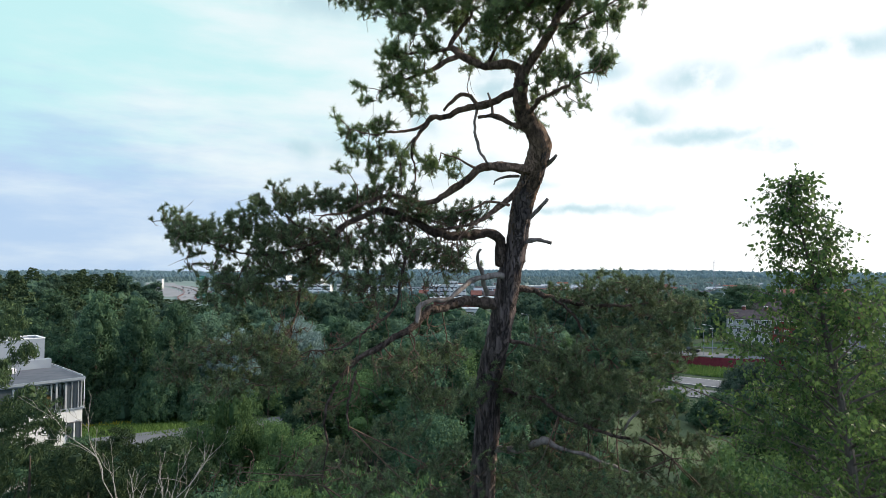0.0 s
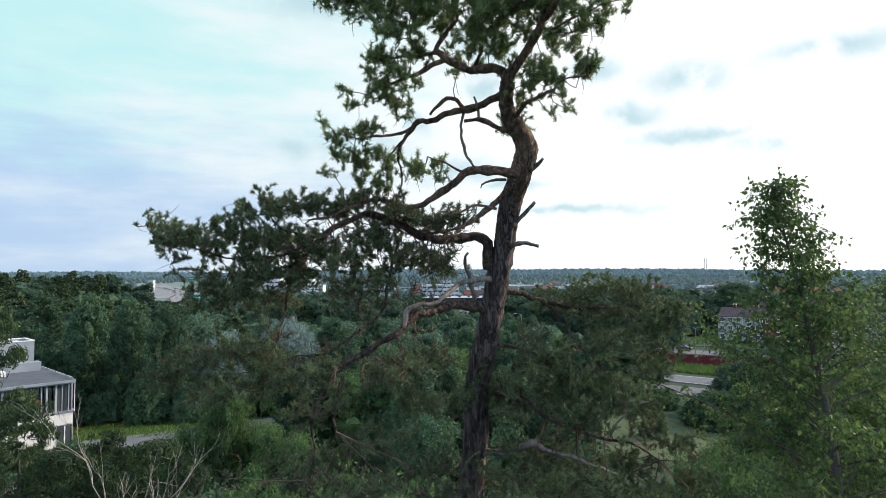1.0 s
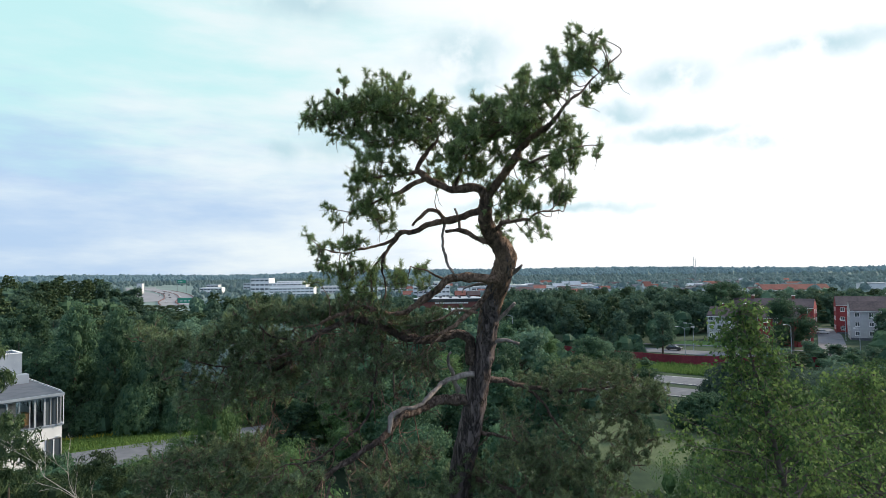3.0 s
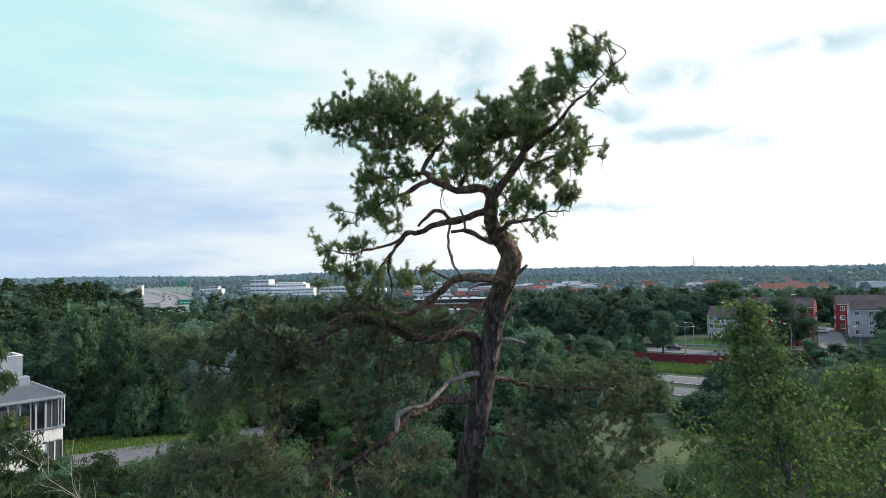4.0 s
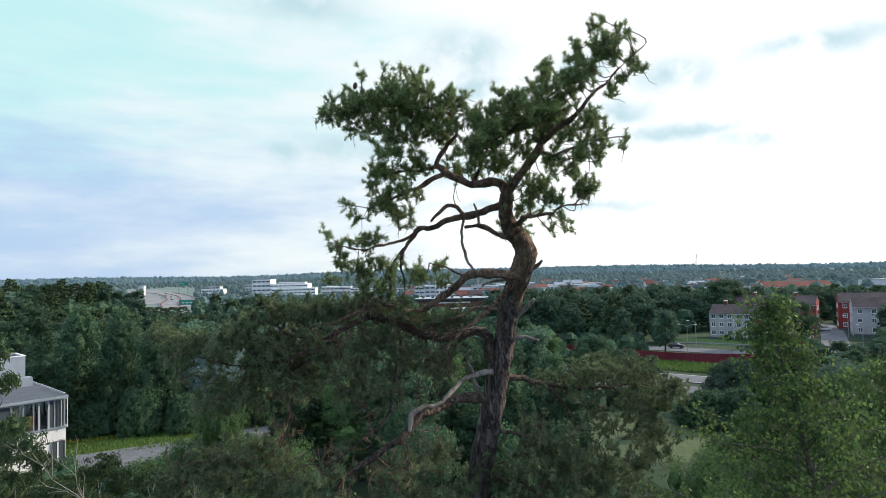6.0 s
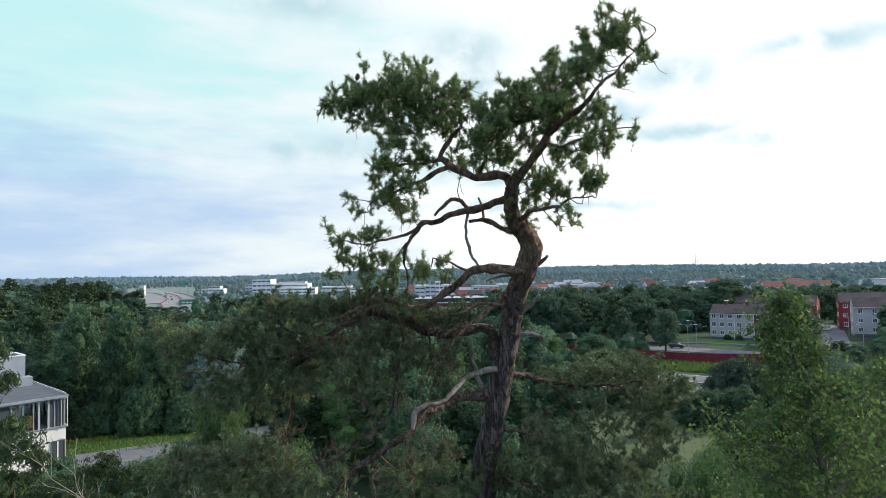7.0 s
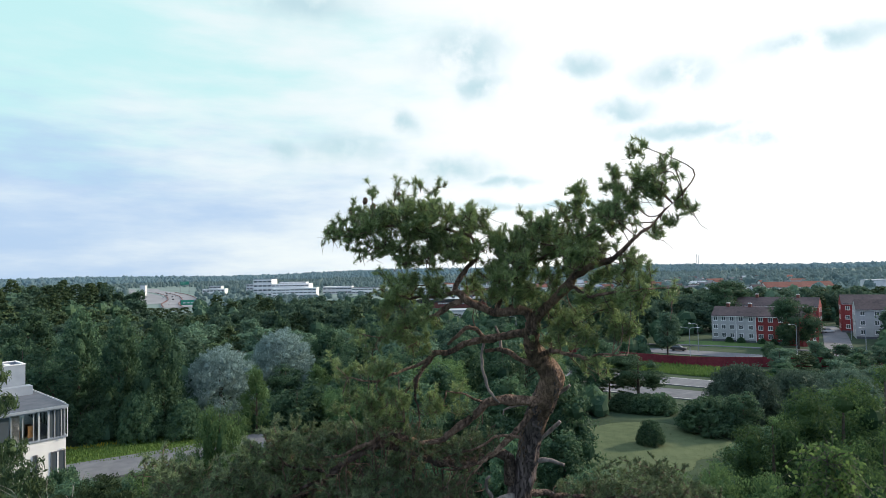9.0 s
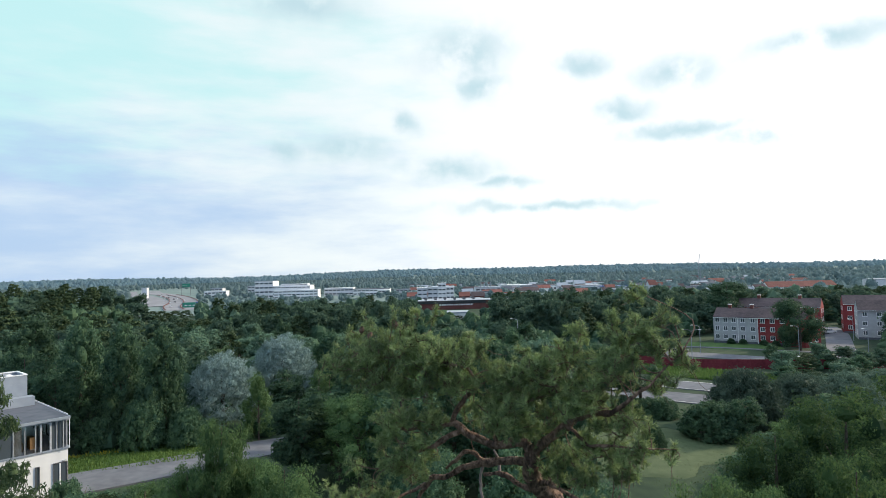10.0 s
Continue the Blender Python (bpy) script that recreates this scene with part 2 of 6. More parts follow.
M_SHEET = surface("pale_metal_sheet", (0.25, 0.29, 0.34), (0.34, 0.38, 0.43), 0.9, 0.45, metal=0.25)
M_FRAME = surface("white_frame_paint", (0.72, 0.73, 0.74), (0.82, 0.82, 0.82), 4, 0.5)
M_MULLION = surface("grey_aluminium", (0.36, 0.38, 0.41), (0.48, 0.50, 0.53), 3, 0.45)
M_DARK_STEEL = surface("grey_steel", (0.10, 0.105, 0.11), (0.2, 0.2, 0.21), 5, 0.5, metal=0.6)
M_GLASS = glass_pane("window_glass")
M_GLASS_CLEAR = bpy.data.materials.new("clear_glass")
M_GLASS_CLEAR.use_nodes = True
M_GLASS_CLEAR.node_tree.nodes["Principled BSDF"].inputs["Transmission Weight"].default_value = 1.0
M_GLASS_CLEAR.node_tree.nodes["Principled BSDF"].inputs["Roughness"].default_value = 0.02
M_GLASS_CLEAR.node_tree.nodes["Principled BSDF"].inputs["IOR"].default_value = 1.2
M_CURTAIN = surface("curtain_cloth", (0.35, 0.33, 0.28), (0.6, 0.58, 0.52), 3, 0.9)
M_WOOD_IN = surface("interior_wood", (0.25, 0.14, 0.06), (0.42, 0.25, 0.11), 3, 0.6)
M_SIGN = surface("green_sign_face", (0.02, 0.20, 0.13), (0.03, 0.26, 0.17), 1, 0.5)
M_SIGN_BLUE = surface("blue_sign_face", (0.03, 0.10, 0.34), (0.05, 0.14, 0.42), 1, 0.5)
M_CAR_WHITE = surface("white_car_paint", (0.62, 0.63, 0.65), (0.72, 0.73, 0.75), 1, 0.3, coat=0.6)
M_CAR_DARK = surface("dark_car_paint", (0.02, 0.022, 0.026), (0.035, 0.038, 0.042), 1, 0.3, coat=0.6)
M_RUBBER = surface("tyre_rubber", (0.015, 0.015, 0.015), (0.03, 0.03, 0.03), 8, 0.9)
M_YELLOW = leafy("yellow_flowers", (0.28, 0.26, 0.03), (0.45, 0.40, 0.05), 0.2)


# ---------- mesh helpers ----------
class Geo:
    """Vertices and faces gathered as arrays, then linked as one mesh."""

    def __init__(self):
        self.v, self.f, self.n = [], [], 0

    def add(self, verts, faces):
        verts, faces = np.asarray(verts, float), np.asarray(faces, int)
        self.v.append(verts)
        self.f += (faces + self.n).tolist()
        self.n += len(verts)
        return self

    def box(self, x0, x1, y0, y1, z0, z1, m=None):
        v = np.array([(x, y, z) for x in (x0, x1) for y in (y0, y1) for z in (z0, z1)], float)
        if m is not None:
            v = np.array([m @ Vector(p) for p in v])
        return self.add(v, [(0, 1, 3, 2), (4, 6, 7, 5), (0, 4, 5, 1), (2, 3, 7, 6), (0, 2, 6, 4), (1, 5, 7, 3)])

    def prism(self, outline, z0, z1):
        """An upright prism over an outline given anticlockwise."""
        k = len(outline)
        v = [(x, y, z0) for x, y in outline] + [(x, y, z1) for x, y in outline]
        self.v.append(np.array(v, float))
        self.f += [[self.n + i, self.n + (i + 1) % k, self.n + k + (i + 1) % k, self.n + k + i] for i in range(k)]
        self.f += [[self.n + k + i for i in range(k)], [self.n + i for i in reversed(range(k))]]
        self.n += 2 * k
        return self

    def mesh(self, name, smooth=False):
        me = bpy.data.meshes.new(name)
        me.from_pydata(np.concatenate(self.v).tolist(), [], self.f)
        if smooth:
            me.polygons.foreach_set("use_smooth", [True] * len(me.polygons))
        me.update()
        return me


def part(name, geo, material, parent=None, label="", smooth=False):
    me = geo.mesh(name, smooth) if isinstance(geo, Geo) else geo
    if material is not None and not me.materials:
        me.materials.append(material)
    ob = new(name, me)
    if parent is not None:
        ob.parent = parent
    return tagged(ob, label)


def thing(name, m, label, category, group="", kind=""):
    ob = new(name)
    ob.empty_display_size = 0.2
    ob.matrix_basis = m
    return tagged(ob, label, category, group, kind)


def spline(points, step):
    """Catmull-Rom through (x, y, z, radius) rows, at about even steps."""
    p = np.array(points, float)
    p = np.vstack([2 * p[0] - p[1], p, 2 * p[-1] - p[-2]])
    out = []
    for i in range(1, len(p) - 2):
        a, b, c, d = p[i - 1:i + 3]
        k = max(2, int(np.linalg.norm((c - b)[:3]) / step))
        for t in np.linspace(0, 1, k, endpoint=False):
            q = 0.5 * (2 * b + (c - a) * t + (2 * a - 5 * b + 4 * c - d) * t * t + (3 * b - a - 3 * c + d) * t ** 3)
            out.append(q)
    out.append(p[-2])
    out = np.array(out)
    out[:, 3] = np.maximum(out[:, 3], 0.0012)
    return out


def tube(geo, path, sides=10, rough=0.0, seed=0):
    """A tapering, knobbly tube along a path of (x, y, z, radius)."""
    path = np.asarray(path, float)
    k = len(path)
    tang = np.gradient(path[:, :3], axis=0)
    tang /= np.linalg.norm(tang, axis=1)[:, None] + 1e-9
    ref = np.array((0.31, 0.2, 0.93)) if abs(tang[0][2]) < 0.9 else np.array((1.0, 0.1, 0))
    rows = []
    r = np.random.default_rng(seed)
    wob = r.uniform(0, 6.28, (3, 3))
    for i in range(k):
        u = np.cross(tang[i], ref)
        u /= np.linalg.norm(u) + 1e-9
        w = np.cross(tang[i], u)
        ref = np.cross(u, tang[i])
        ang = np.linspace(0, 2 * np.pi, sides, endpoint=False)
        rad = np.full(sides, path[i, 3])
        if rough:
            lump = np.sin(ang * 2 + wob[0, 0] + i * 0.23) + np.sin(ang * 3 + wob[1, 0] - i * 0.31) * 0.7 + np.sin(i * 0.9 + wob[2, 0]) * 0.5
            rad = rad * (1 + rough * (lump * 0.35 + r.uniform(-0.6, 0.6, sides)))
        rows.append(path[i, :3] + np.cos(ang)[:, None] * u * rad[:, None] + np.sin(ang)[:, None] * w * rad[:, None])
    v = np.concatenate(rows + [path[-1:, :3]])
    i, j = np.meshgrid(np.arange(k - 1), np.arange(sides), indexing="ij")
    a, b = (i * sides + j).ravel(), (i * sides + (j + 1) % sides).ravel()
    geo.add(v, np.stack([a, b, b + sides, a + sides], 1))
    base = geo.n - len(v)
    last = base + (k - 1) * sides
    geo.f += [[last + q, last + (q + 1) % sides, base + len(v) - 1] for q in range(sides)]
    return geo


def unit(a):
    return a / (np.linalg.norm(a, axis=-1, keepdims=True) + 1e-9)


# ---------- the lie of the land ----------
def bell(x, y, cx, cy, rx, ry):
    return np.exp(-((x - cx) / rx) ** 2 - ((y - cy) / ry) ** 2)


def height(x, y):
    """Height of the ground: a wooded knoll under the pine, a low valley with roads, a ridge on the horizon."""
    x, y = np.asarray(x, float), np.asarray(y, float)
    h = 3.0 + 9.0 * bell(x, y, 0, 2, 22, 24) + 3.0 * bell(x, y, -38, 62, 26, 30)
    h = h + 11.0 * bell(x, y, -178, 270, 48, 70) + 1.0 * bell(x, y, 24, 79, 25, 20)
    far = np.clip((np.hypot(x, y) - 1500) / 1600, 0, 1)
    h = h + far * far * (3 - 2 * far) * (24 + 7 * np.sin(x * 0.0021 + 1.0) + 4 * np.sin(x * 0.0052 + y * 0.001))
    return h


def ground_sheet():
    ring = np.concatenate([np.arange(0, 60, 4), np.arange(60, 220, 8), np.geomspace(220, 4800, 46)])
    ang = np.linspace(0, 2 * np.pi, 145)[:-1]
    r, a = np.meshgrid(ring, ang, indexing="ij")
    x, y = r * np.sin(a), r * np.cos(a)
    g = Geo()
    n = len(ang)
    i, j = np.meshgrid(np.arange(len(ring) - 1), np.arange(n), indexing="ij")
    p, q = (i * n + j).ravel(), (i * n + (j + 1) % n).ravel()
    g.add(np.stack([x.ravel(), y.ravel(), height(x, y).ravel()], 1), np.stack([p, p + n, q + n, q], 1))
    sheet = g.mesh("ground", True)
    sheet.materials.append(M_GROUND), sheet.materials.append(M_GROUND_HAZE)
    # From 430 m outward the faces take the colour with haze painted in.
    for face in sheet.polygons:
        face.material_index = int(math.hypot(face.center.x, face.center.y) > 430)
    tagged(part("ground", sheet, None), "dark grassy ground rolling to a wooded horizon", "ground", kind="structure")


def strip(name, line, width, lift, material, label, category="road", kind="structure"):
    """A band that follows a line over the ground."""
    path = spline([(x, y, 0, 1) for x, y in line], 3.0)[:, :2]
    t = unit(np.gradient(path, axis=0))
    side = np.stack([t[:, 1], -t[:, 0]], 1)
    k = len(path)
    rows = []
    for s in (-0.5, 0.5):
        p = path + side * s * width
        rows.append(np.column_stack([p, height(path[:, 0], path[:, 1]) + lift]))
    low = [r - np.array((0, 0, 0.4)) for r in rows]
    v = np.concatenate(rows + low)
    i = np.arange(k - 1)
    g = Geo().add(v, np.concatenate([np.stack([i, i + k, i + k + 1, i + 1], 1),
                                     np.stack([i + 2 * k, i, i + 1, i + 2 * k + 1], 1),
                                     np.stack([i + k, i + 3 * k, i + 3 * k + 1, i + k + 1], 1)]))
    return tagged(part(name, g, material), label, category, kind=kind)


def patch(name, cx, cy, rx, ry, turn, lift, material, label, seed, category="grass"):
    """An irregular patch of other growth laid over the ground."""
    r = np.random.default_rng(seed)
    ph = r.uniform(0, 6.28, 3)
    g = Geo()
    rings, n = 12, 48
    a = np.linspace(0, 2 * np.pi, n, endpoint=False)
    wob = 1 + 0.12 * np.sin(a * 2 + ph[0]) + 0.08 * np.sin(a * 5 + ph[1]) + 0.04 * np.sin(a * 9 + ph[2])
    pts = [(cx, cy)]
    for q in np.linspace(1 / rings, 1, rings):
        u, w = np.cos(a) * rx * wob * q, np.sin(a) * ry * wob * q
        pts += list(zip(cx + u * math.cos(turn) - w * math.sin(turn), cy + u * math.sin(turn) + w * math.cos(turn)))
    p = np.array(pts)
    v = np.column_stack([p, height(p[:, 0], p[:, 1]) + lift])
    v[-n:, 2] -= 0.5
    f = [(0, 1 + j, 1 + (j + 1) % n) for j in range(n)]
    for i in range(rings - 1):
        f += [(1 + i * n + j, 1 + (i + 1) * n + j, 1 + (i + 1) * n + (j + 1) % n, 1 + i * n + (j + 1) % n) for j in range(n)]
    g.v.append(v)
    g.f += [list(q) for q in f]
    g.n += len(v)
    return tagged(part(name, g, material, smooth=True), label, category, kind="structure")


ground_sheet()
patch("meadow", 26, 79.5, 12.5, 12.5, -0.2, 0.10, M_MEADOW, "pale dry meadow between dark bushes", 3)
patch("lawn", -40, 77, 16, 7, 0.55, 0.10, M_LAWN, "bright green lawn beside the driveway", 5)
patch("verge", 60, 137, 30, 7, -0.72, 0.08, M_LAWN, "green grass slope below the red barrier", 8)
patch("house_lawn", 90, 182, 17, 8, -0.66, 0.08, M_LAWN, "green lawn before the apartment block", 9)
strip("driveway", [(-62, 54), (-46, 62), (-33.9, 70.4), (-23.4, 83.5), (-18.7, 87.1), (-13, 93.2), (-4, 99)], 8.0, 0.16, M_PALE_ROAD, "grey asphalt driveway curving past trees")
strip("motorway", [(-140, 262), (-60, 205), (10, 154), (49.5, 126), (75, 106), (130, 66)], 8.5, 0.16, M_PALE_ROAD, "pale grey motorway lanes below the barrier")
strip("motorway", [(-146, 250), (-66, 193), (3, 143), (43.5, 114.5), (69, 95), (124, 55)], 8.5, 0.16, M_PALE_ROAD, "pale grey motorway lanes beside the bushes")
strip("street", [(-90, 262), (-20, 222), (30, 194), (69, 168.5), (90.5, 150.8), (112, 140), (160, 124)], 9, 0.16, M_PALE_ROAD, "pale grey street behind the red barrier")
strip("side_street", [(104, 149), (110, 160), (122, 178), (140, 206), (150, 226)], 7, 0.20, M_PALE_ROAD, "grey side street between apartment blocks")
strip("footpath", [(60, 190), (82, 180), (100, 168), (112, 159)], 2.2, 0.18, M_PALE_ROAD, "pale footpath along the lawn")
for off in (-3.9, 3.9):
    strip("lane_line", [(49.5 - 40 + off * .62, 126 + 28.5 + off * .78), (49.5 + off * .62, 126 + off * .78), (75 + off * .62, 106 + off * .78)], 0.14, 0.168, M_PAINT, "white painted lane line on the motorway", "road marking")
    strip("lane_line", [(43.5 - 40 + off * .62, 114.5 + 28.5 + off * .78), (43.5 + off * .62, 114.5 + off * .78), (69 + off * .62, 95 + off * .78)], 0.14, 0.168, M_PAINT, "white painted lane line on the motorway", "road marking")


def barrier():
    """Red boarded noise barrier in bays between posts."""
    line = spline([(-60, 240, 0, 1), (-10, 205, 0, 1), (24, 180, 0, 1), (58, 147.5, 0, 1), (75, 141, 0, 1), (95, 137, 0, 1), (125, 127, 0, 1)], 3.0)
    fence = thing("noise_barrier", Matrix(), "long dark red boarded noise barrier beside the street", "barrier")
    for p, q in zip(line[:-1], line[1:]):
        d = q - p
        L = float(np.hypot(d[0], d[1]))
        z = float(height(p[0], p[1]))
        m = pose(float(p[0]), float(p[1]), z, 0, 0, math.degrees(math.atan2(d[1], d[0])))
        g = Geo().box(0.06, L - 0.06, -0.03, 0.03, -0.2, 2.30, m)
        part("panel", g, M_RED_BARRIER, fence)
        part("post", Geo().box(-0.06, 0.06, -0.08, 0.08, -0.2, 2.42, m), M_RED_BARRIER, fence)


barrier()


# ---------- buildings ----------
def shared(geo, name, material):
    me = geo.mesh(name)
    me.materials.append(material)
    return me


WIN_FRAME = shared(Geo().box(-0.62, -0.52, -0.05, 0.03, -0.7, 0.7).box(0.52, 0.62, -0.05, 0.03, -0.7, 0.7).box(-0.52, 0.52, -0.05, 0.03, 0.6, 0.7)
                   .box(-0.52, 0.52, -0.05, 0.03, -0.7, -0.6).box(-0.04, 0.04, -0.04, 0.03, -0.6, 0.6), "window_frame", M_FRAME)
WIN_PANE = shared(Geo().box(-0.52, 0.52, 0.035, 0.05, -0.6, 0.6), "pane", M_GLASS)
WIN_SILL = shared(Geo().box(-0.68, 0.68, -0.12, 0.0, -0.76, -0.704), "window_sill", M_FRAME)


def window(owner, x, y, z, wide=1.0, high=1.0, turn=0.0):
    """A framed window let into a wall that faces -y of its house (turned where asked)."""
    w = new("window")
    w.parent = owner
    w.matrix_basis = pose(x, y, z, 0, 0, turn) @ Matrix.Diagonal((wide, 1, high, 1))
    for name, me in (("window_frame", WIN_FRAME), ("pane", WIN_PANE), ("window_sill", WIN_SILL)):
        part(name, me, None, w)


def gable_roof(length, depth, eave, rise, over=0.45, x0=0.0):
    g = Geo()
    a, b, y0, y1, ym = x0 - over, x0 + length + over, -over, depth + over, depth / 2
    drop = rise * over / (depth / 2)
    for lift in (0.0, -0.22):
        g.v.append(np.array([(a, y0, eave - drop + lift), (b, y0, eave - drop + lift), (b, ym, eave + rise + lift), (a, ym, eave + rise + lift), (a, y1, eave - drop + lift), (b, y1, eave - drop + lift)]))
        g.n += 6
    g.f = [[0, 1, 2, 3], [3, 2, 5, 4], [6, 9, 8, 7], [9, 10, 11, 8], [0, 6, 7, 1], [4, 5, 11, 10], [0, 3, 9, 6], [3, 4, 10, 9], [1, 7, 8, 2], [2, 8, 11, 5]]
    return g


def gable_wall(length, depth, eave, rise, x0=0.0, foot=-0.8):
    g = Geo()
    p = [(0, foot), (depth, foot), (depth, eave - 0.1), (depth / 2, eave + rise - 0.35), (0, eave - 0.1)]
    v = [(x0, y, z) for y, z in p] + [(x0 + length, y, z) for y, z in p]
    g.v.append(np.array(v, float))
    g.n = 10
    g.f = [[0, 4, 3, 2, 1], [5, 6, 7, 8, 9]] + [[i, (i + 1) % 5, 5 + (i + 1) % 5, 5 + i][::-1] for i in range(5)]
    for f in g.f:
        f.reverse()
    return g


def apartment_block(x, y, turn, sections, depth, storeys, label, roof=None, rise=2.6, storey=2.95, sunk=0.0):
    """A plastered block in sections (length, wall, window columns), each with its own wall, under pitched roofs."""
    z = float(height(x, y)) + 0.3 - sunk
    house = thing("apartment_block", pose(x, y, z, 0, 0, turn), label, "building")
    at = 0.0
    eave = 0.5 + storeys * storey
    for k, (length, wall, cols) in enumerate(sections):
        part("wall", gable_wall(length - 0.02, depth, eave, rise, at), wall, house)
        part("plinth", Geo().box(at + 0.05, at + length - 0.05, -0.06, -0.003, -0.9, 0.45), M_ROOF_GREY, house)
        part("roof", gable_roof(length - 0.9, depth, eave, rise, 0.45, at + 0.45), roof or M_ROOF, house)
        part("gutter", Geo().box(at, at + length, -0.62, -0.50, eave - 0.55, eave - 0.42), M_FRAME, house)
        part("chimney", Geo().box(at + length * 0.5, at + length * 0.5 + 0.9, depth / 2 - 0.5, depth / 2 + 0.5, eave + rise - 0.6, eave + rise + 0.95), M_BRICK, house)
        part("chimney_cap", Geo().box(at + length * 0.5 - 0.1, at + length * 0.5 + 1.0, depth / 2 - 0.6, depth / 2 + 0.6, eave + rise + 0.954, eave + rise + 1.15), M_FRAME, house)
        if k:
            part("downpipe", Geo().box(at - 0.06, at + 0.06, -0.14, -0.02, 0, eave - 0.45), M_FRAME, house)
        for s in range(storeys):
            for c in range(cols):
                window(house, at + length * (c + 0.5) / cols, -0.06, 0.5 + storey * s + 1.35, 1.05, 1.0)
        at += length
    for s in range(storeys):
        for yy in (depth * 0.3, depth * 0.7):
            window(house, -0.04, yy, 0.5 + storey * s + 1.35, 1.0, 1.0, -90)
            window(house, at + 0.02, yy, 0.5 + storey * s + 1.35, 1.0, 1.0, 90)
    return house


TURN = math.degrees(math.atan2(-18.4, 22.9))
apartment_block(90.2, 191.1, TURN, [(7.2, M_GREY_WALL, 3), (5.6, M_GREY_WALL, 2), (13.4, M_RED_WALL, 5)], 10, 3, "three-storey apartment block in grey and red render with a tiled roof", storey=2.58, rise=2.4)
apartment_block(114.6, 175.2, 111.7, [(9.0, M_RED_WALL, 3)], 6.8, 3, "red rendered wing of an apartment block beside the side street", storey=2.58, rise=2.0)
apartment_block(112.0, 218.0, TURN, [(12, M_RED_WALL, 3), (14, M_RED_WALL, 3)], 10, 3, "red apartment block behind the grey one", storey=3.0)
apartment_block(135.2, 188.2, TURN + 8, [(26, M_GREY_WALL, 7)], 10, 3, "grey rendered apartment block with white windows")
apartment_block(143.0, 206.0, TURN + 8, [(30, M_RED_WALL, 8)], 10, 3, "red rendered apartment block behind a grey one", storey=3.2)


def white_building():
    """White villa-like office with a glazed upper floor and a plant room on its flat roof."""
    m = pose(-33.45, 55.45, 6.0, 0, 0, 180 + math.degrees(math.atan2(0.73, 0.68)))
    b = thing("office_building", m, "white rendered office building with a glazed top floor", "building")
    top, band, W, D = 9.8, 6.75, 16.0, 14.0
    part("wall", Geo().box(0.25, W, -D, -0.05, -3.5, band), M_WHITE_WALL, b)
    part("floor_slab", Geo().box(0.1, W, -D, 0.05, band + 0.003, band + 0.16), M_SHEET, b)
    part("ceiling_slab", Geo().box(0.1, W, -D, 0.0, top - 0.5, top - 0.32), M_SHEET, b)
    part("roof", Geo().box(-0.25, W, -D - 0.3, 0.35, top - 0.317, top - 0.13), M_ROOF_GREY, b)
    part("fascia", Geo().box(-0.32, W, 0.352, 0.42, top - 0.33, top - 0.10), M_SHEET, b)
    part("fascia", Geo().box(-0.32, -0.253, -D - 0.3, 0.35, top - 0.33, top - 0.10), M_SHEET, b)
    part("fascia", Geo().box(-0.32, W, -D - 0.37, -D - 0.303, top - 0.33, top - 0.10), M_SHEET, b)
    part("back_wall", Geo().box(6.0, W, -D + 0.2, -4.5, band + 0.163, top - 0.503), M_PALE_WALL, b)
    xs = (0.35, 0.62, 1.15, 1.62, 2.35, 2.75, 3.55, 4.4, 5.6, 6.8, 8.0, 9.2, 10.4, 11.6, 12.8, 14, 15.2)
    for i, x in enumerate(xs):
        wide = 0.07 if i in (3, 4) else 0.028
        part("mullion", Geo().box(x - wide, x + wide, -0.14, 0.0, band + 0.163, top - 0.503), M_MULLION, b)
    for a, c in zip(xs[:-1], xs[1:]):
        part("pane", Geo().box(a + 0.09, c - 0.09, -0.075, -0.06, band + 0.163, top - 0.503), M_GLASS_CLEAR if 1.6 < a < 3.6 else M_GLASS, b)
    for k in range(9):
        y = -0.5 - 1.5 * k
        part("mullion", Geo().box(0.18, 0.30, y - 0.03, y + 0.03, band + 0.163, top - 0.503), M_MULLION, b)
        part("pane", Geo().box(0.23, 0.245, y - 1.47, y - 0.03, band + 0.163, top - 0.503), M_GLASS, b)
    part("shelf", Geo().box(1.9, 2.3, -2.6, -1.6, band + 0.163, band + 1.2), M_WOOD_IN, b)
    part("shelf", Geo().box(2.9, 3.4, -3.0, -1.4, band + 0.163, band + 0.95), M_WOOD_IN, b)
    part("curtain", Geo().box(0.75, 1.1, -0.5, -0.42, band + 0.163, top - 0.55), M_CURTAIN, b)
    part("curtain", Geo().box(3.7, 4.3, -0.5, -0.42, band + 0.163, top - 0.55), M_CURTAIN, b)
    part("corner_post", Geo().box(-0.29, -0.24, 0.28, 0.33, band + 0.1, top - 0.337), M_FRAME, b)
    # windows of the lower floors
    for x0, x1 in ((0.30, 1.45), (2.45, 2.80), (6.0, 7.4), (9.5, 10.9), (12.5, 13.9)):
        for z0, z1 in ((3.55, 5.65), (0.4, 2.3)):
            w = new("window")
            w.parent = b
            part("window_frame", Geo().box(x0, x0 + 0.08, -0.045, 0.03, z0, z1).box(x1 - 0.08, x1, -0.045, 0.03, z0, z1).box(x0 + .08, x1 - .08, -0.045, 0.03, z1 - 0.08, z1).box(x0 + .08, x1 - .08, -0.045, 0.03, z0, z0 + 0.08), M_DARK_STEEL, w)
            part("pane", Geo().box(x0 + 0.08, x1 - 0.08, -0.044, -0.01, z0 + 0.08, z1 - 0.08), M_GLASS, w)
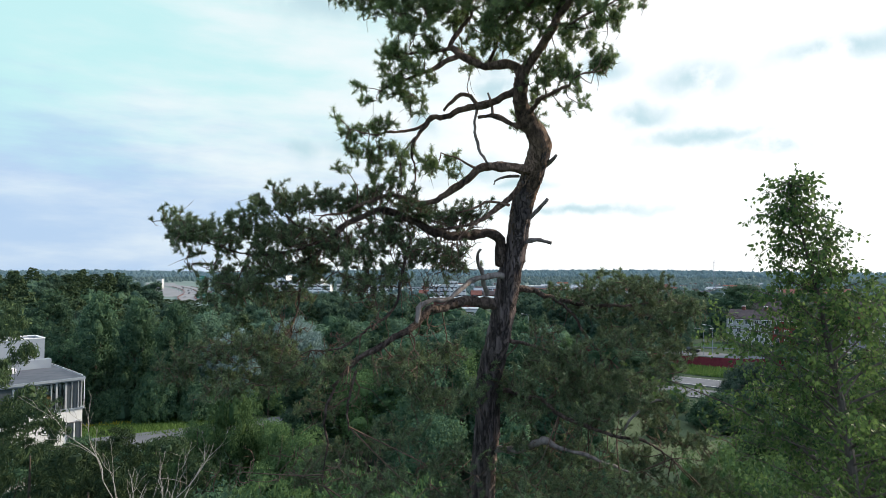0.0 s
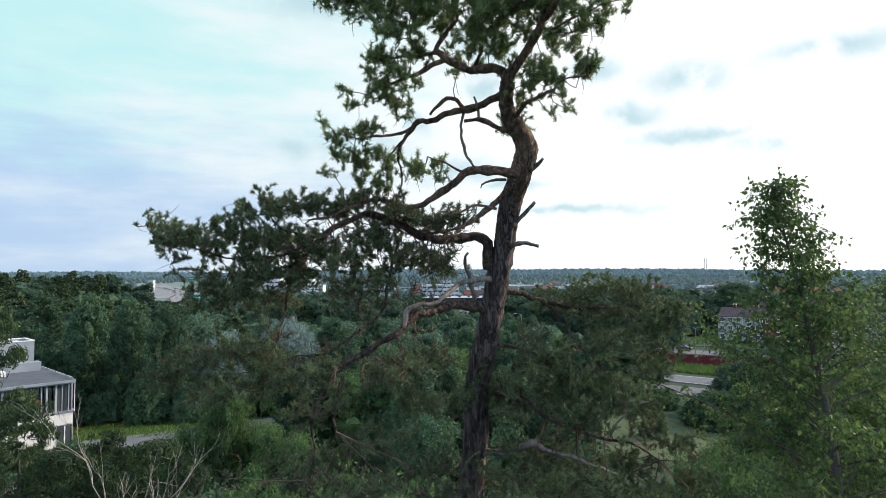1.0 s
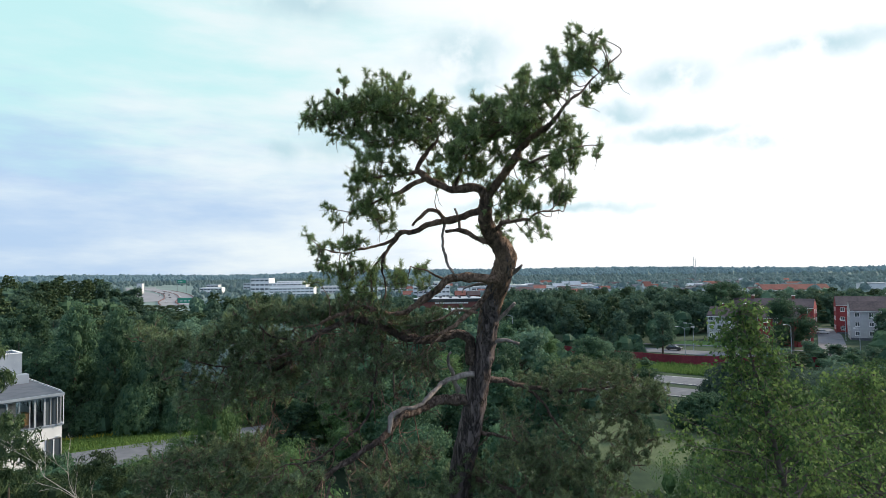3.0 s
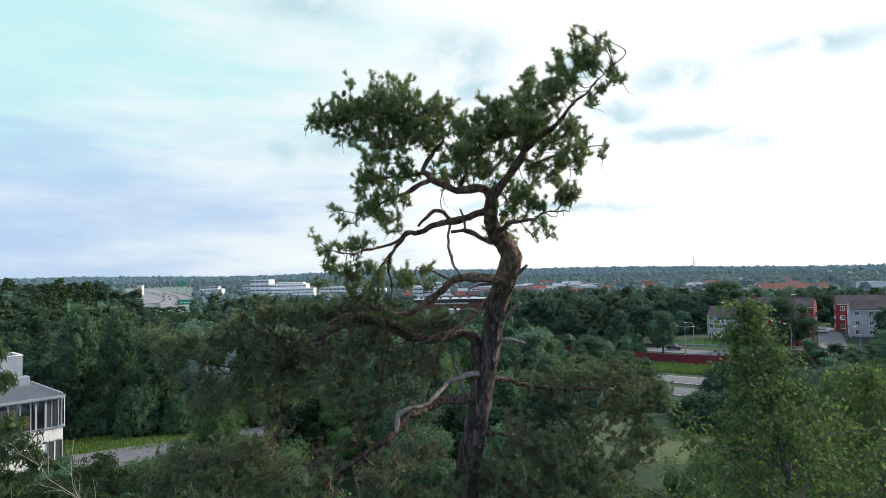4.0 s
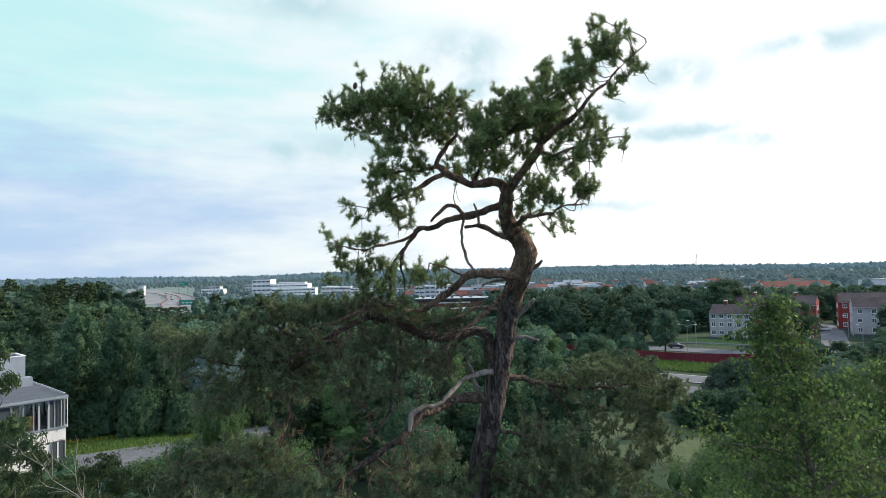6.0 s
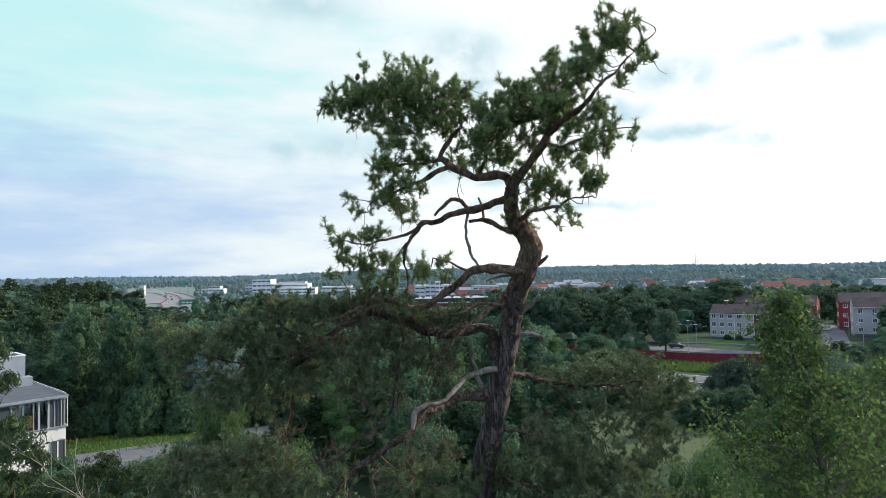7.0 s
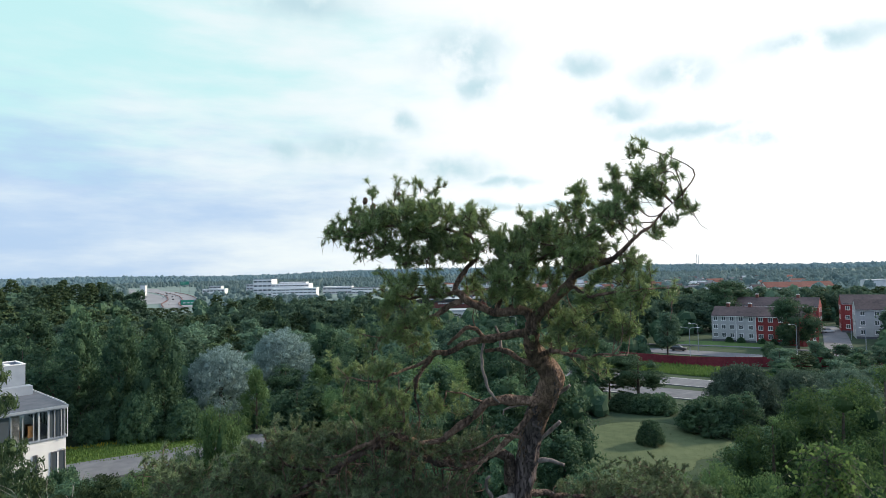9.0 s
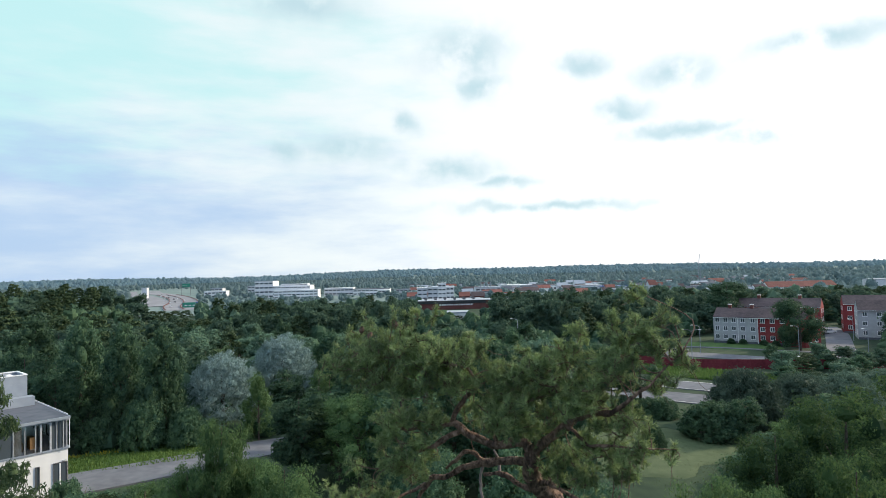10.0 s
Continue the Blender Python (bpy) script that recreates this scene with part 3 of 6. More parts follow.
            if x1 - x0 > 1:
                part("mullion", Geo().box(x0 + 0.55, x0 + 0.65, -0.009, 0.035, z0 + 0.08, z1 - 0.08), M_FRAME, w)
    part("canopy", Geo().box(-0.1, 0.22, -1.2, 0.1, 5.72, 5.79), M_MULLION, b)
    # plant room with an open, louvred well on top
    part("plant_room", Geo().box(0.6, 12, -13.2, -9.6, top - 0.117, top + 1.9), M_SHEET, b, "pale blue-grey sheet metal plant room")
    part("parapet", Geo().box(0.6, 12, -9.72, -9.6, top + 1.903, top + 2.75).box(0.6, 12, -13.2, -13.08, top + 1.903, top + 2.75).box(0.6, 0.72, -13.077, -9.723, top + 1.903, top + 2.75), M_SHEET, b)
    part("rim", Geo().box(0.55, 12, -9.76, -9.56, top + 2.753, top + 2.83).box(0.55, 12, -13.24, -13.04, top + 2.753, top + 2.83).box(0.55, 0.75, -13.037, -9.763, top + 2.753, top + 2.83), M_FRAME, b)
    for k in range(9):
        part("louvre", Geo().box(1.3 + k * 1.1, 1.75 + k * 1.1, -13.0, -9.8, top + 2.45, top + 2.6), M_FRAME, b)
    part("duct", Geo().box(0.3, 4.0, -9.4, -8.2, top - 0.117, top + 0.75), M_SHEET, b)
    part("duct", Geo().box(3.6, 5.6, -7.6, -6.4, top - 0.117, top + 0.3), M_FRAME, b)
    part("vent", Geo().box(0.40, 0.58, -12.2, -11.8, top + 1.0, top + 2.2), M_FRAME, b)
    for ob in b.children:      # the storeys stand out almost to the edge of the eaves
        if ob.name.split(".")[0] in ("wall", "floor_slab", "ceiling_slab", "mullion", "pane", "curtain", "window"):
            ob.location.x -= 0.5
    part("edge_rail", Geo().box(-0.16, -0.12, -D, 0.2, top + 0.06, top + 0.10), M_FRAME, b)


white_building()


def town_building(x0, x1, y, top, depth, storeys, wall, roof, label, bands=True, pitched=False, foot=2.5):
    """A building of the far town: walls, a roof, and a window row on each storey."""
    w = x1 - x0
    z = foot
    b = thing("town_building", pose(x0, y, z), label, "building")
    h = top - z
    if pitched:
        part("wall", gable_wall(w, depth, h * 0.68, h * 0.32), wall, b)
        part("roof", gable_roof(w, depth, h * 0.68, h * 0.32, 0.5), roof, b)
    else:
        part("wall", Geo().box(0, w, 0, depth, -1, h - 0.4), wall, b)
        part("roof", Geo().box(-0.4, w + 0.4, -0.4, depth + 0.4, h - 0.397, h), roof, b)
    if bands:
        s = (h * (0.64 if pitched else 1.0) - 0.6) / storeys
        n = max(2, int(w / 4.5))
        pane = shared(Geo().box(-0.38 * w / n, 0.38 * w / n, -0.08, 0.0, -0.17 * s, 0.17 * s), "window", M_GLASS)
        for i in range(storeys):
            for k in range(n):
                o = part("window", pane, None, b)
                o.location = (w * (k + 0.5) / n, -0.003, s * (i + 0.55))
    return b


PALE = "pale flat-roofed building in the far town"
town_building(-205, -184, 700, 23, 26, 4, M_WHITE_WALL, M_SHEET, "white office block with a pale roof in the far town")
town_building(-182, -139, 690, 17.2, 24, 4, M_WHITE_WALL, M_FRAME, "long white office block in the far town")
town_building(-176, -127, 672, 12.5, 16, 3, M_WHITE_WALL, M_FRAME, "long white office block in the far town")
town_building(-172, -142, 690.5, 19.0, 12, 1, M_WHITE_WALL, M_FRAME, "white roof storey of an office block", foot=17.3)
town_building(-131, -96, 735, 12.0, 20, 2, M_PALE_WALL, M_FRAME, PALE)
town_building(-94, -50, 720, 10.5, 20, 2, M_WHITE_WALL, M_ROOF_GREY, PALE)
town_building(-62, -48, 690, 9.5, 12, 2, M_WHITE_WALL, M_FRAME, PALE)
town_building(-47, -19, 715, 9.2, 16, 2, M_PALE_WALL, M_ROOF_GREY, PALE)
town_building(-11.5, -3.5, 480, 15.8, 12, 4, M_PALE_WALL, M_FRAME, "pale apartment house in the far town")
town_building(-3.2, 5.0, 482, 16.2, 12, 4, M_PALE_WALL, M_FRAME, "pale apartment house in the far town")
town_building(5.3, 11.5, 480, 19.2, 12, 5, M_WHITE_WALL, M_FRAME, "white tower block in the far town")
town_building(11.7, 18.0, 481, 16.4, 12, 4, M_WHITE_WALL, M_FRAME, "white tower block in the far town")
town_building(22, 30, 470, 12, 10, 2, M_BRICK, M_ROOF_RED, "brick house with a tiled roof", pitched=True)
town_building(32, 42, 476, 11.5, 10, 2, M_BRICK, M_ROOF, "brick house with a tiled roof", pitched=True)
factory = town_building(-9, 36, 398, 9.0, 34, 1, M_BRICK, M_SHEET, "low brown brick factory with a dark roof band", bands=False)
part("fascia", Geo().box(-0.2, 45.2, -0.5, -0.42, 4.4, 6.4), M_CAR_DARK, factory, "dark blue-black sheet band under the roof")
for k in range(14):
    part("window", Geo().box(14 + k * 1.6, 15.2 + k * 1.6, -0.06, 0.0, 3.2, 4.1), M_FRAME, factory)
town_building(36.5, 54, 402, 8.8, 20, 1, M_BRICK, M_SHEET, "low brick factory wing with a sheet roof", bands=False)
town_building(5.2, 18.5, 300, 7.7, 14, 1, M_WHITE_WALL, M_SHEET, "white windowless shed below the factory", bands=False)
for k in range(12):
    u = thing("roof_vent", pose(-4 + (k % 6) * 6.5, 404 + (k // 6) * 14 + (k % 3) * 2, 9.0), "dark sheet metal vent hood on the factory roof", "vent", "factory roof vents")
    part("hood", Geo().box(-1.0, 1.0, -0.8, 0.8, 0.45, 1.2), M_DARK_STEEL, u)
    part("shaft", Geo().box(-0.7, 0.7, -0.6, 0.6, 0, 0.447), M_DARK_STEEL, u)
town_building(44, 70, 600, 12, 20, 2, M_PALE_WALL, M_SHEET, PALE)
for k in range(4):
    u = thing("steel_chimney", pose(50 + 3.4 * k, 606, 11.8), "pale steel chimney on an industrial roof", "chimney", "steel chimneys")
    part("shaft", tube(Geo(), [(0, 0, 0, 0.5), (0, 0, 2.5, 0.5), (0, 0, 4.5, 0.5)], 8), M_SHEET, u)
town_building(84, 118, 700, 11.0, 20, 1, M_PALE_WALL, M_FRAME, PALE)
town_building(122, 164, 690, 9.6, 20, 1, M_WHITE_WALL, M_SHEET, PALE)
town_building(158, 186, 650, 9.8, 18, 1, M_PALE_WALL, M_SHEET, PALE)
town_building(172, 198, 600, 9.6, 18, 1, M_PALE_WALL, M_SIGN_BLUE, "pale hall with a blue roof edge", bands=False)
town_building(140, 152, 660, 13, 12, 2, M_PALE_WALL, M_SHEET, "pale town house with a pitched roof", pitched=True)
town_building(170, 182, 705, 14.5, 12, 2, M_PALE_WALL, M_SHEET, "pale town house with a pitched roof", pitched=True)
town_building(205.5, 212.5, 560, 15.5, 10, 2, M_PALE_WALL, M_ROOF_RED, "pale house with a steep red roof", pitched=True)
town_building(214, 222, 520, 12.5, 9, 2, M_WHITE_WALL, M_ROOF, "white house with a dark pitched roof", pitched=True)
town_building(198, 207, 500, 11.5, 9, 2, M_WHITE_WALL, M_ROOF, "white house with a dark pitched roof", pitched=True)
for k in range(4):
    town_building(256 + 10.3 * k, 265.6 + 10.3 * k, 450 + 2.0 * k, 14.2 - 0.2 * k, 10, 2, M_WHITE_WALL, M_ROOF_RED, "white row house with a clay tile roof", pitched=True)
town_building(300, 322, 470, 13.5, 12, 2, M_PALE_WALL, M_ROOF_RED, "pale row house with a clay tile roof", pitched=True)
town_building(330, 350, 440, 14.5, 12, 2, M_PALE_WALL, M_SHEET, "pale hall with a sheet roof", bands=False)
town_building(236, 244, 430, 13.0, 10, 2, M_WHITE_WALL, M_ROOF, "white house with a dark pitched roof", pitched=True)
town_building(-262, -243, 860, 15.5, 12, 3, M_PALE_WALL, M_SHEET, PALE)
town_building(-300, -284, 820, 14.5, 12, 3, M_PALE_WALL, M_SHEET, PALE)
town_building(-290, -262, 770, 11.5, 12, 2, M_WHITE_WALL, M_FRAME, PALE)
town_building(-393, -386, 820, 17.5, 6, 2, M_PALE_WALL, M_SHEET, "pale block beside the motorway", bands=False)


def town_houses():
    """Small houses scattered between the trees of the far town."""
    rng = np.random.default_rng(41)
    spots = []
    walls, roofs = (M_WHITE_WALL, M_WHITE_WALL, M_PALE_WALL, M_PALE_WALL), (M_ROOF_RED, M_ROOF_GREY, M_ROOF, M_SHEET)
    words = {0: "clay tile", 1: "dark felt", 2: "brown tile", 3: "pale sheet"}
    while len(spots) < 118:
        y = rng.uniform(430, 980)
        x = y * rng.uniform(-0.06, 0.62)
        if any(abs(x - a) < 20 and abs(y - b) < 16 for a, b in spots) or (x < 60 and y < 500) or (240 < x < 320 and y < 480):
            continue
        spots.append((x, y))
        k, r = int(rng.integers(4)), int(rng.integers(4))
        w = rng.uniform(8, 22)
        hall = rng.random() < 0.3
        town_building(x, x + w, y, 2.5 + (rng.uniform(6.5, 9.5) if not hall else rng.uniform(5.5, 8)), rng.uniform(8, 12), 2, walls[k], roofs[r],
                      "small town house with a %s roof" % words[r] if not hall else "flat-roofed hall in the far town", bands=y < 620, pitched=not hall)


town_houses()
strip("far_motorway", [(-196, 480), (-224, 540), (-262, 640), (-330, 790), (-420, 960), (-520, 1130), (-600, 1300)], 30, 0.3, M_CONCRETE, "pale grey motorway climbing towards the horizon")
strip("far_motorway", [(-250, 560), (-300, 660), (-372, 800), (-470, 970), (-560, 1120), (-640, 1290)], 26, 0.38, M_CONCRETE, "grey motorway slip road in the distance")


for shift in (-15.5, -0.5, 15.0):
    strip("median_wall", [(-196 + shift, 480), (-224 + shift, 540), (-262 + shift, 640), (-330 + shift, 790), (-420 + shift, 960)], 0.7, 1.1, M_BRICK if shift else M_PALE_ROAD, "low dark barrier wall along the far motorway", "barrier")


def gantry(x, y, wide, z0, z1, split, label):
    s = thing("road_sign", pose(x, y, float(height(x, y)), 0, 0, 12), label, "sign")
    lo, hi = z0 - float(height(x, y)), z1 - float(height(x, y))
    for px in (0.0, wide):
        part("post", Geo().box(px - 0.25, px + 0.25, -0.2, 0.2, -1, hi), M_DARK_STEEL, s)
    part("panel", Geo().box(0.3, wide * split, -0.32, -0.21, lo, hi), M_SIGN, s, "green sign face with pale lettering bars")
    part("panel", Geo().box(wide * split + 0.2, wide - 0.3, -0.32, -0.21, lo, hi), M_SIGN_BLUE if split < 1 else M_SIGN, s)
    for k in range(3):
        part("lettering_bar", Geo().box(wide * (0.1 + 0.18 * k), wide * (0.22 + 0.18 * k), -0.345, -0.325, (lo + hi) / 2 - 0.2, (lo + hi) / 2 + 0.5), M_PAINT, s)


gantry(-214.5, 520, 18.0, 2.2, 7.6, 0.60, "green and blue motorway sign gantry")
gantry(-372, 900, 12.5, 16.2, 20.8, 0.97, "green motorway sign gantry far off")


def lamp_post(x, y, high, turn, arms=1):
    p = thing("street_lamp", pose(x, y, float(height(x, y)), 0, 0, turn), "grey steel street lamp with a curved arm", "street lamp", "street lamps")
    part("pole", tube(Geo(), [(0, 0, -0.3, 0.10), (0, 0, high * 0.5, 0.08), (0, 0, high, 0.055)], 8), M_SHEET, p)
    for k in range(arms):
        s = 1 if k == 0 else -1
        part("arm", tube(Geo(), spline([(0, 0, high - 0.2, 0.05), (0.5 * s, 0, high + 0.25, 0.045), (1.8 * s, 0, high + 0.45, 0.04)], 0.2), 6), M_SHEET, p)
        part("lamp_head", Geo().prism([(1.7 * s, -0.14), (2.4 * s, -0.14), (2.5 * s, 0), (2.4 * s, 0.14), (1.7 * s, 0.14)][::s], high + 0.36, high + 0.50), M_FRAME, p)


lamp_post(75.5, 168.5, 7.5, 160)
lamp_post(68.5, 158, 7.5, 150, 2)
lamp_post(98.5, 160, 7.5, 190)
lamp_post(116, 158, 6.5, 200)
lamp_post(27, 190, 9.0, 150)
lamp_post(132, 186, 6.5, 200)


def mast(x, y, top):
    m = thing("radio_mast", pose(x, y, float(height(x, y))), "thin red and white radio mast on the horizon", "mast")
    h = top - float(height(x, y))
    for px in (-0.9, 0.9):
        part("leg", Geo().box(px - 0.16, px + 0.16, -0.16, 0.16, -1, h), M_SHEET, m)
    for k in range(12):
        part("brace", Geo().box(-0.74, 0.74, -0.1, 0.1, h * k / 12, h * k / 12 + 0.25), M_SHEET, m)


mast(271.5, 600, 39.5)


def car(x, y, turn, paint, label, z=None):
    c = thing("car", pose(x, y, (float(height(x, y)) + 0.2) if z is None else z, 0, 0, turn), label, "car")
    side = [(-2.1, 0.3), (2.1, 0.3), (2.15, 0.75), (1.9, 0.9), (0.9, 0.98), (-1.9, 1.0), (-2.15, 0.8)]
    g = Geo()
    g.v.append(np.array([(px, s * 0.85, pz) for s in (-1, 1) for px, pz in side]))
    n = len(side)
    g.n = 2 * n
    g.f = [[i, (i + 1) % n, n + (i + 1) % n, n + i] for i in range(n)] + [list(range(n))[::-1], [n + i for i in range(n)]]
    part("body", g, paint, c)
    cab = [(-1.7, 0.985), (1.0, 0.985), (0.35, 1.45), (-1.35, 1.45)]
    h = Geo()
    h.v.append(np.array([(px, s * (0.78 if pz < 1 else 0.62), pz) for s in (-1, 1) for px, pz in cab]))
    h.n = 8
    h.f = [[i, (i + 1) % 4, 4 + (i + 1) % 4, 4 + i] for i in range(4)] + [[3, 2, 1, 0], [4, 5, 6, 7]]
    part("cabin", h, M_GLASS, c)
    part("roof", Geo().box(-1.3, 0.32, -0.6, 0.6, 1.452, 1.49), paint, c)
    for px in (-1.35, 1.35):
        for py in (-0.78, 0.78):
            w = tube(Geo(), [(px, py - 0.1, 0.31, 0.31), (px, py, 0.31, 0.32), (px, py + 0.1, 0.31, 0.31)], 12)
            part("wheel", w, M_RUBBER, c)


car(137.5, 205.5, 12, M_CAR_WHITE, "white car parked at the end of the side street")
car(91, 151.5, TURN + 8, M_CAR_WHITE, "white car on the street behind the barrier")
car(70.5, 170, TURN, M_CAR_DARK, "dark car on the street behind the barrier")
car(110.5, 155.5, 20, M_CAR_WHITE, "white car parked at the street corner")
for k in range(16):      # traffic on the far motorway
    along = k / 15
    mx, my = -222 - 190 * along - 9 + 18 * (k % 3) / 2, 535 + 400 * along + 7 * (k % 2)
    car(mx, my, 117, (M_CAR_WHITE, M_CAR_DARK, M_CAR_WHITE)[k % 3], "white car on the far motorway" if k % 3 != 1 else "dark car on the far motorway", z=float(height(mx, my)) + 0.32)


# ---------- trees ----------
def crown(rng, lobes, count, size, core=0.72, quad=True, droop=0.0, slim=0.6, tufts=30, loose=0.19):
    """Leaves in tufts over overlapping lobes (cx, cy, cz, rx, ry, rz), facing outwards, with a rough dark core in each."""
    g = Geo()
    vol = np.array([l[3] * l[4] + l[4] * l[5] + l[3] * l[5] for l in lobes])
    share = (vol / vol.sum() * count).astype(int)
    P, Nn = [], []
    for l, k in zip(lobes, share):      # more tufts on top than below
        d = unit(rng.normal(size=(tufts, 3)) + np.array((0, 0, 0.25)))
        far = rng.uniform(0.66, 1.0, (tufts, 1))
        at = rng.integers(0, tufts, k)
        o = unit(rng.normal(size=(k, 3)))
        off = o * rng.random((k, 1)) ** 0.5 * np.array((loose, loose, loose * 0.8)) * 2.0
        far_off = rng.random((k, 1)) < 0.06
        off = off * np.where(far_off, 1.5, 1.0)
        p = np.array(l[:3]) + (d[at] * far[at] + off) * np.array(l[3:6])
        P.append(p), Nn.append(unit(d[at] * 0.5 + o * 0.8 + np.array((0, 0, 0.25))))
    p, n = np.concatenate(P), np.concatenate(Nn)
    k = len(p)
    n = unit(n + rng.normal(0, 0.38, (k, 3)))
    u = unit(np.cross(n, rng.normal(size=(k, 3))))
    if droop:
        u = unit(u + np.array((0, 0, -droop)))
    w = np.cross(n, u)
    s = size * rng.uniform(0.6, 1.4, (k, 1))
    if quad:
        v = np.stack([p - u * s, p + w * s * slim + n * s * 0.15, p + u * s, p - w * s * slim + n * s * 0.15], 1).reshape(-1, 3)
        f = np.arange(k * 4).reshape(-1, 4)
    else:
        v = np.stack([p - u * s * 0.8, p + w * s * 0.7, p + u * s * 0.7 - w * s * 0.5], 1).reshape(-1, 3)
        f = np.arange(k * 3).reshape(-1, 3)
    g.add(v, f)
    if core:
        for l in lobes:
            a = np.linspace(0, 2 * np.pi, 9)[:-1]
            b = np.linspace(-1.3, 1.3, 5)
            rows = [[(math.cos(t) * math.cos(e), math.sin(t) * math.cos(e), math.sin(e)) for t in a] for e in b]
            q = np.array(rows).reshape(-1, 3) * core * rng.uniform(0.75, 1.1, (40, 1)) * np.array(l[3:6]) + np.array(l[:3])
            i, j = np.meshgrid(np.arange(4), np.arange(8), indexing="ij")
            s0, s1 = (i * 8 + j).ravel(), (i * 8 + (j + 1) % 8).ravel()
            g.add(q, np.stack([s0, s1, s1 + 8, s0 + 8], 1))
    return g


def lobes_for(rng, shape):
    """Lobes of a crown for a tree one metre... scaled to height 10, crown radius about 3."""
    out = []
    if shape == "round":
        for i in range(18):
            t, e = rng.uniform(0, 6.28), rng.uniform(-1.0, 1.0)
            r = rng.uniform(1.3, 2.3) * math.cos(e * 0.8)
            s = rng.uniform(1.0, 1.6)
            out.append((r * math.cos(t), r * math.sin(t), 5.6 + e * 3.1, s, s, s * rng.uniform(0.75, 1.0)))
    elif shape == "tall":
        for i in range(24):
            z = 1.2 + 7.8 * i / 23
            r = 2.3 * math.sin(min(1, (10.2 - z) / 6.5) * 1.57) * rng.uniform(0.35, 1.1)
            t, s = i * 2.4 + rng.uniform(-0.5, 0.5), rng.uniform(0.7, 1.35) * (0.6 + 0.4 * min(1, (10.5 - z) / 4))
            out.append((r * math.cos(t), r * math.sin(t), z, s, s, s * 1.15))
    elif shape == "dome":      # a broad rounded head on a short bole, its twigs hanging to the sides
        for i in range(40):
            e, t = math.asin(min(1, (i + 0.5) / 40)), i * 2.4
            s = rng.uniform(0.75, 1.15)
            r = 2.55 * math.cos(e) * rng.uniform(0.8, 1.0)
            out.append((r * math.cos(t), r * math.sin(t), 4.4 + 4.6 * math.sin(e) * rng.uniform(0.9, 1.0), s, s, s * 1.25))
        for i in range(14):
            t, s = i * 2.4, rng.uniform(0.7, 1.0)
            out.append((2.5 * math.cos(t), 2.5 * math.sin(t), rng.uniform(2.2, 4.0), s, s, s * 1.6))
    elif shape == "shrub":      # low and rounded, leafy to the ground: height 4.5
        for i in range(36):
            e, t, s = math.asin((i + 0.5) / 36), i * 2.4, rng.uniform(0.6, 0.95)
            r = 2.55 * math.cos(e) * rng.uniform(0.8, 1.0)
            out.append((r * math.cos(t), r * math.sin(t), 1.0 + 2.75 * math.sin(e) * rng.uniform(0.85, 1.0), s, s, s))
        for i in range(16):
            t, s = i * 2.4, rng.uniform(0.6, 0.85)
            out.append((2.6 * math.cos(t), 2.6 * math.sin(t), rng.uniform(0.4, 1.2), s, s, s))
    elif shape == "pine":
        for i in range(22):
            z = 3.5 + 6.0 * (i / 21)
            r = 2.4 * (1.05 - (z - 3.0) / 7.4) + 0.4
            t, s = i * 2.4, rng.uniform(0.6, 1.05)
            out.append((r * math.cos(t), r * math.sin(t), z, s, s, s * 0.42))
    return out


def trunk_geo(rng, shape, top):
    g = Geo()
    lean = rng.uniform(-0.3, 0.3, 2)
    tube(g, spline([(0, 0, -0.6, 0.24), (lean[0] * .3, lean[1] * .3, 2.5, 0.18), (lean[0], lean[1], 5.5, 0.12), (lean[0] * .6, lean[1] * 1.2, top, 0.03)], 0.8), 7, 0.08, int(rng.integers(1e6)))
    for i in range(7):
        t, z = rng.uniform(0, 6.28), rng.uniform(2.6, 7.0)
        r = rng.uniform(1.2, 2.2)
        tube(g, spline([(lean[0] * z / 6, lean[1] * z / 6, z, 0.07), (r * .5 * math.cos(t), r * .5 * math.sin(t), z + .7, 0.045), (r * math.cos(t), r * math.sin(t), z + 1.5, 0.012)], 0.6), 5)
    return g


KINDS = {}


def tree_kind(key, shape, count, size, material, seed, quad=True, droop=0.0, top=8.5, core=0.42, slim=0.45):
    rng = np.random.default_rng(seed)
    me = crown(rng, lobes_for(rng, shape), count, size, core, quad, droop, slim).mesh("crown")
    me.materials.append(material)
    wood = trunk_geo(rng, shape, top)
    if shape == "shrub":
        wood.v = [v * np.array((0.8, 0.8, 0.36)) for v in wood.v]
    tr = wood.mesh("trunk", True)
    tr.materials.append(M_BARK)
    KINDS[key] = (me, tr)


TREE_NAMES = {"b": ("broadleaf_tree", "tree"), "y": ("broadleaf_tree", "tree"), "s": ("willow", "tree"), "p": ("pine", "tree"), "u": ("bush", "bush"), "w": ("willow", "tree")}


def tree(key, x, y, top, wide, label, group="", turn=None, z=None):
    """A tree of a kind: its foot on the ground, its top at that height, its crown that many metres wide."""
    foot = float(height(x, y)) if z is None else z
    h = top - foot
    name, cat = TREE_NAMES[key[0]]
    turn = (x * 37.7 + y * 91.3) % 360 if turn is None else turn
    m = pose(x, y, foot, 0, 0, turn) @ Matrix.Diagonal((wide / 6.6, wide / 6.6, h / (4.5 if key in ("u1", "w1") else 9.9), 1))
    t = thing(name, m, label, cat, group)
    crown_me, trunk_me = KINDS[key]
    part("trunk", trunk_me, None, t)
    part("crown", crown_me, None, t)
    return t


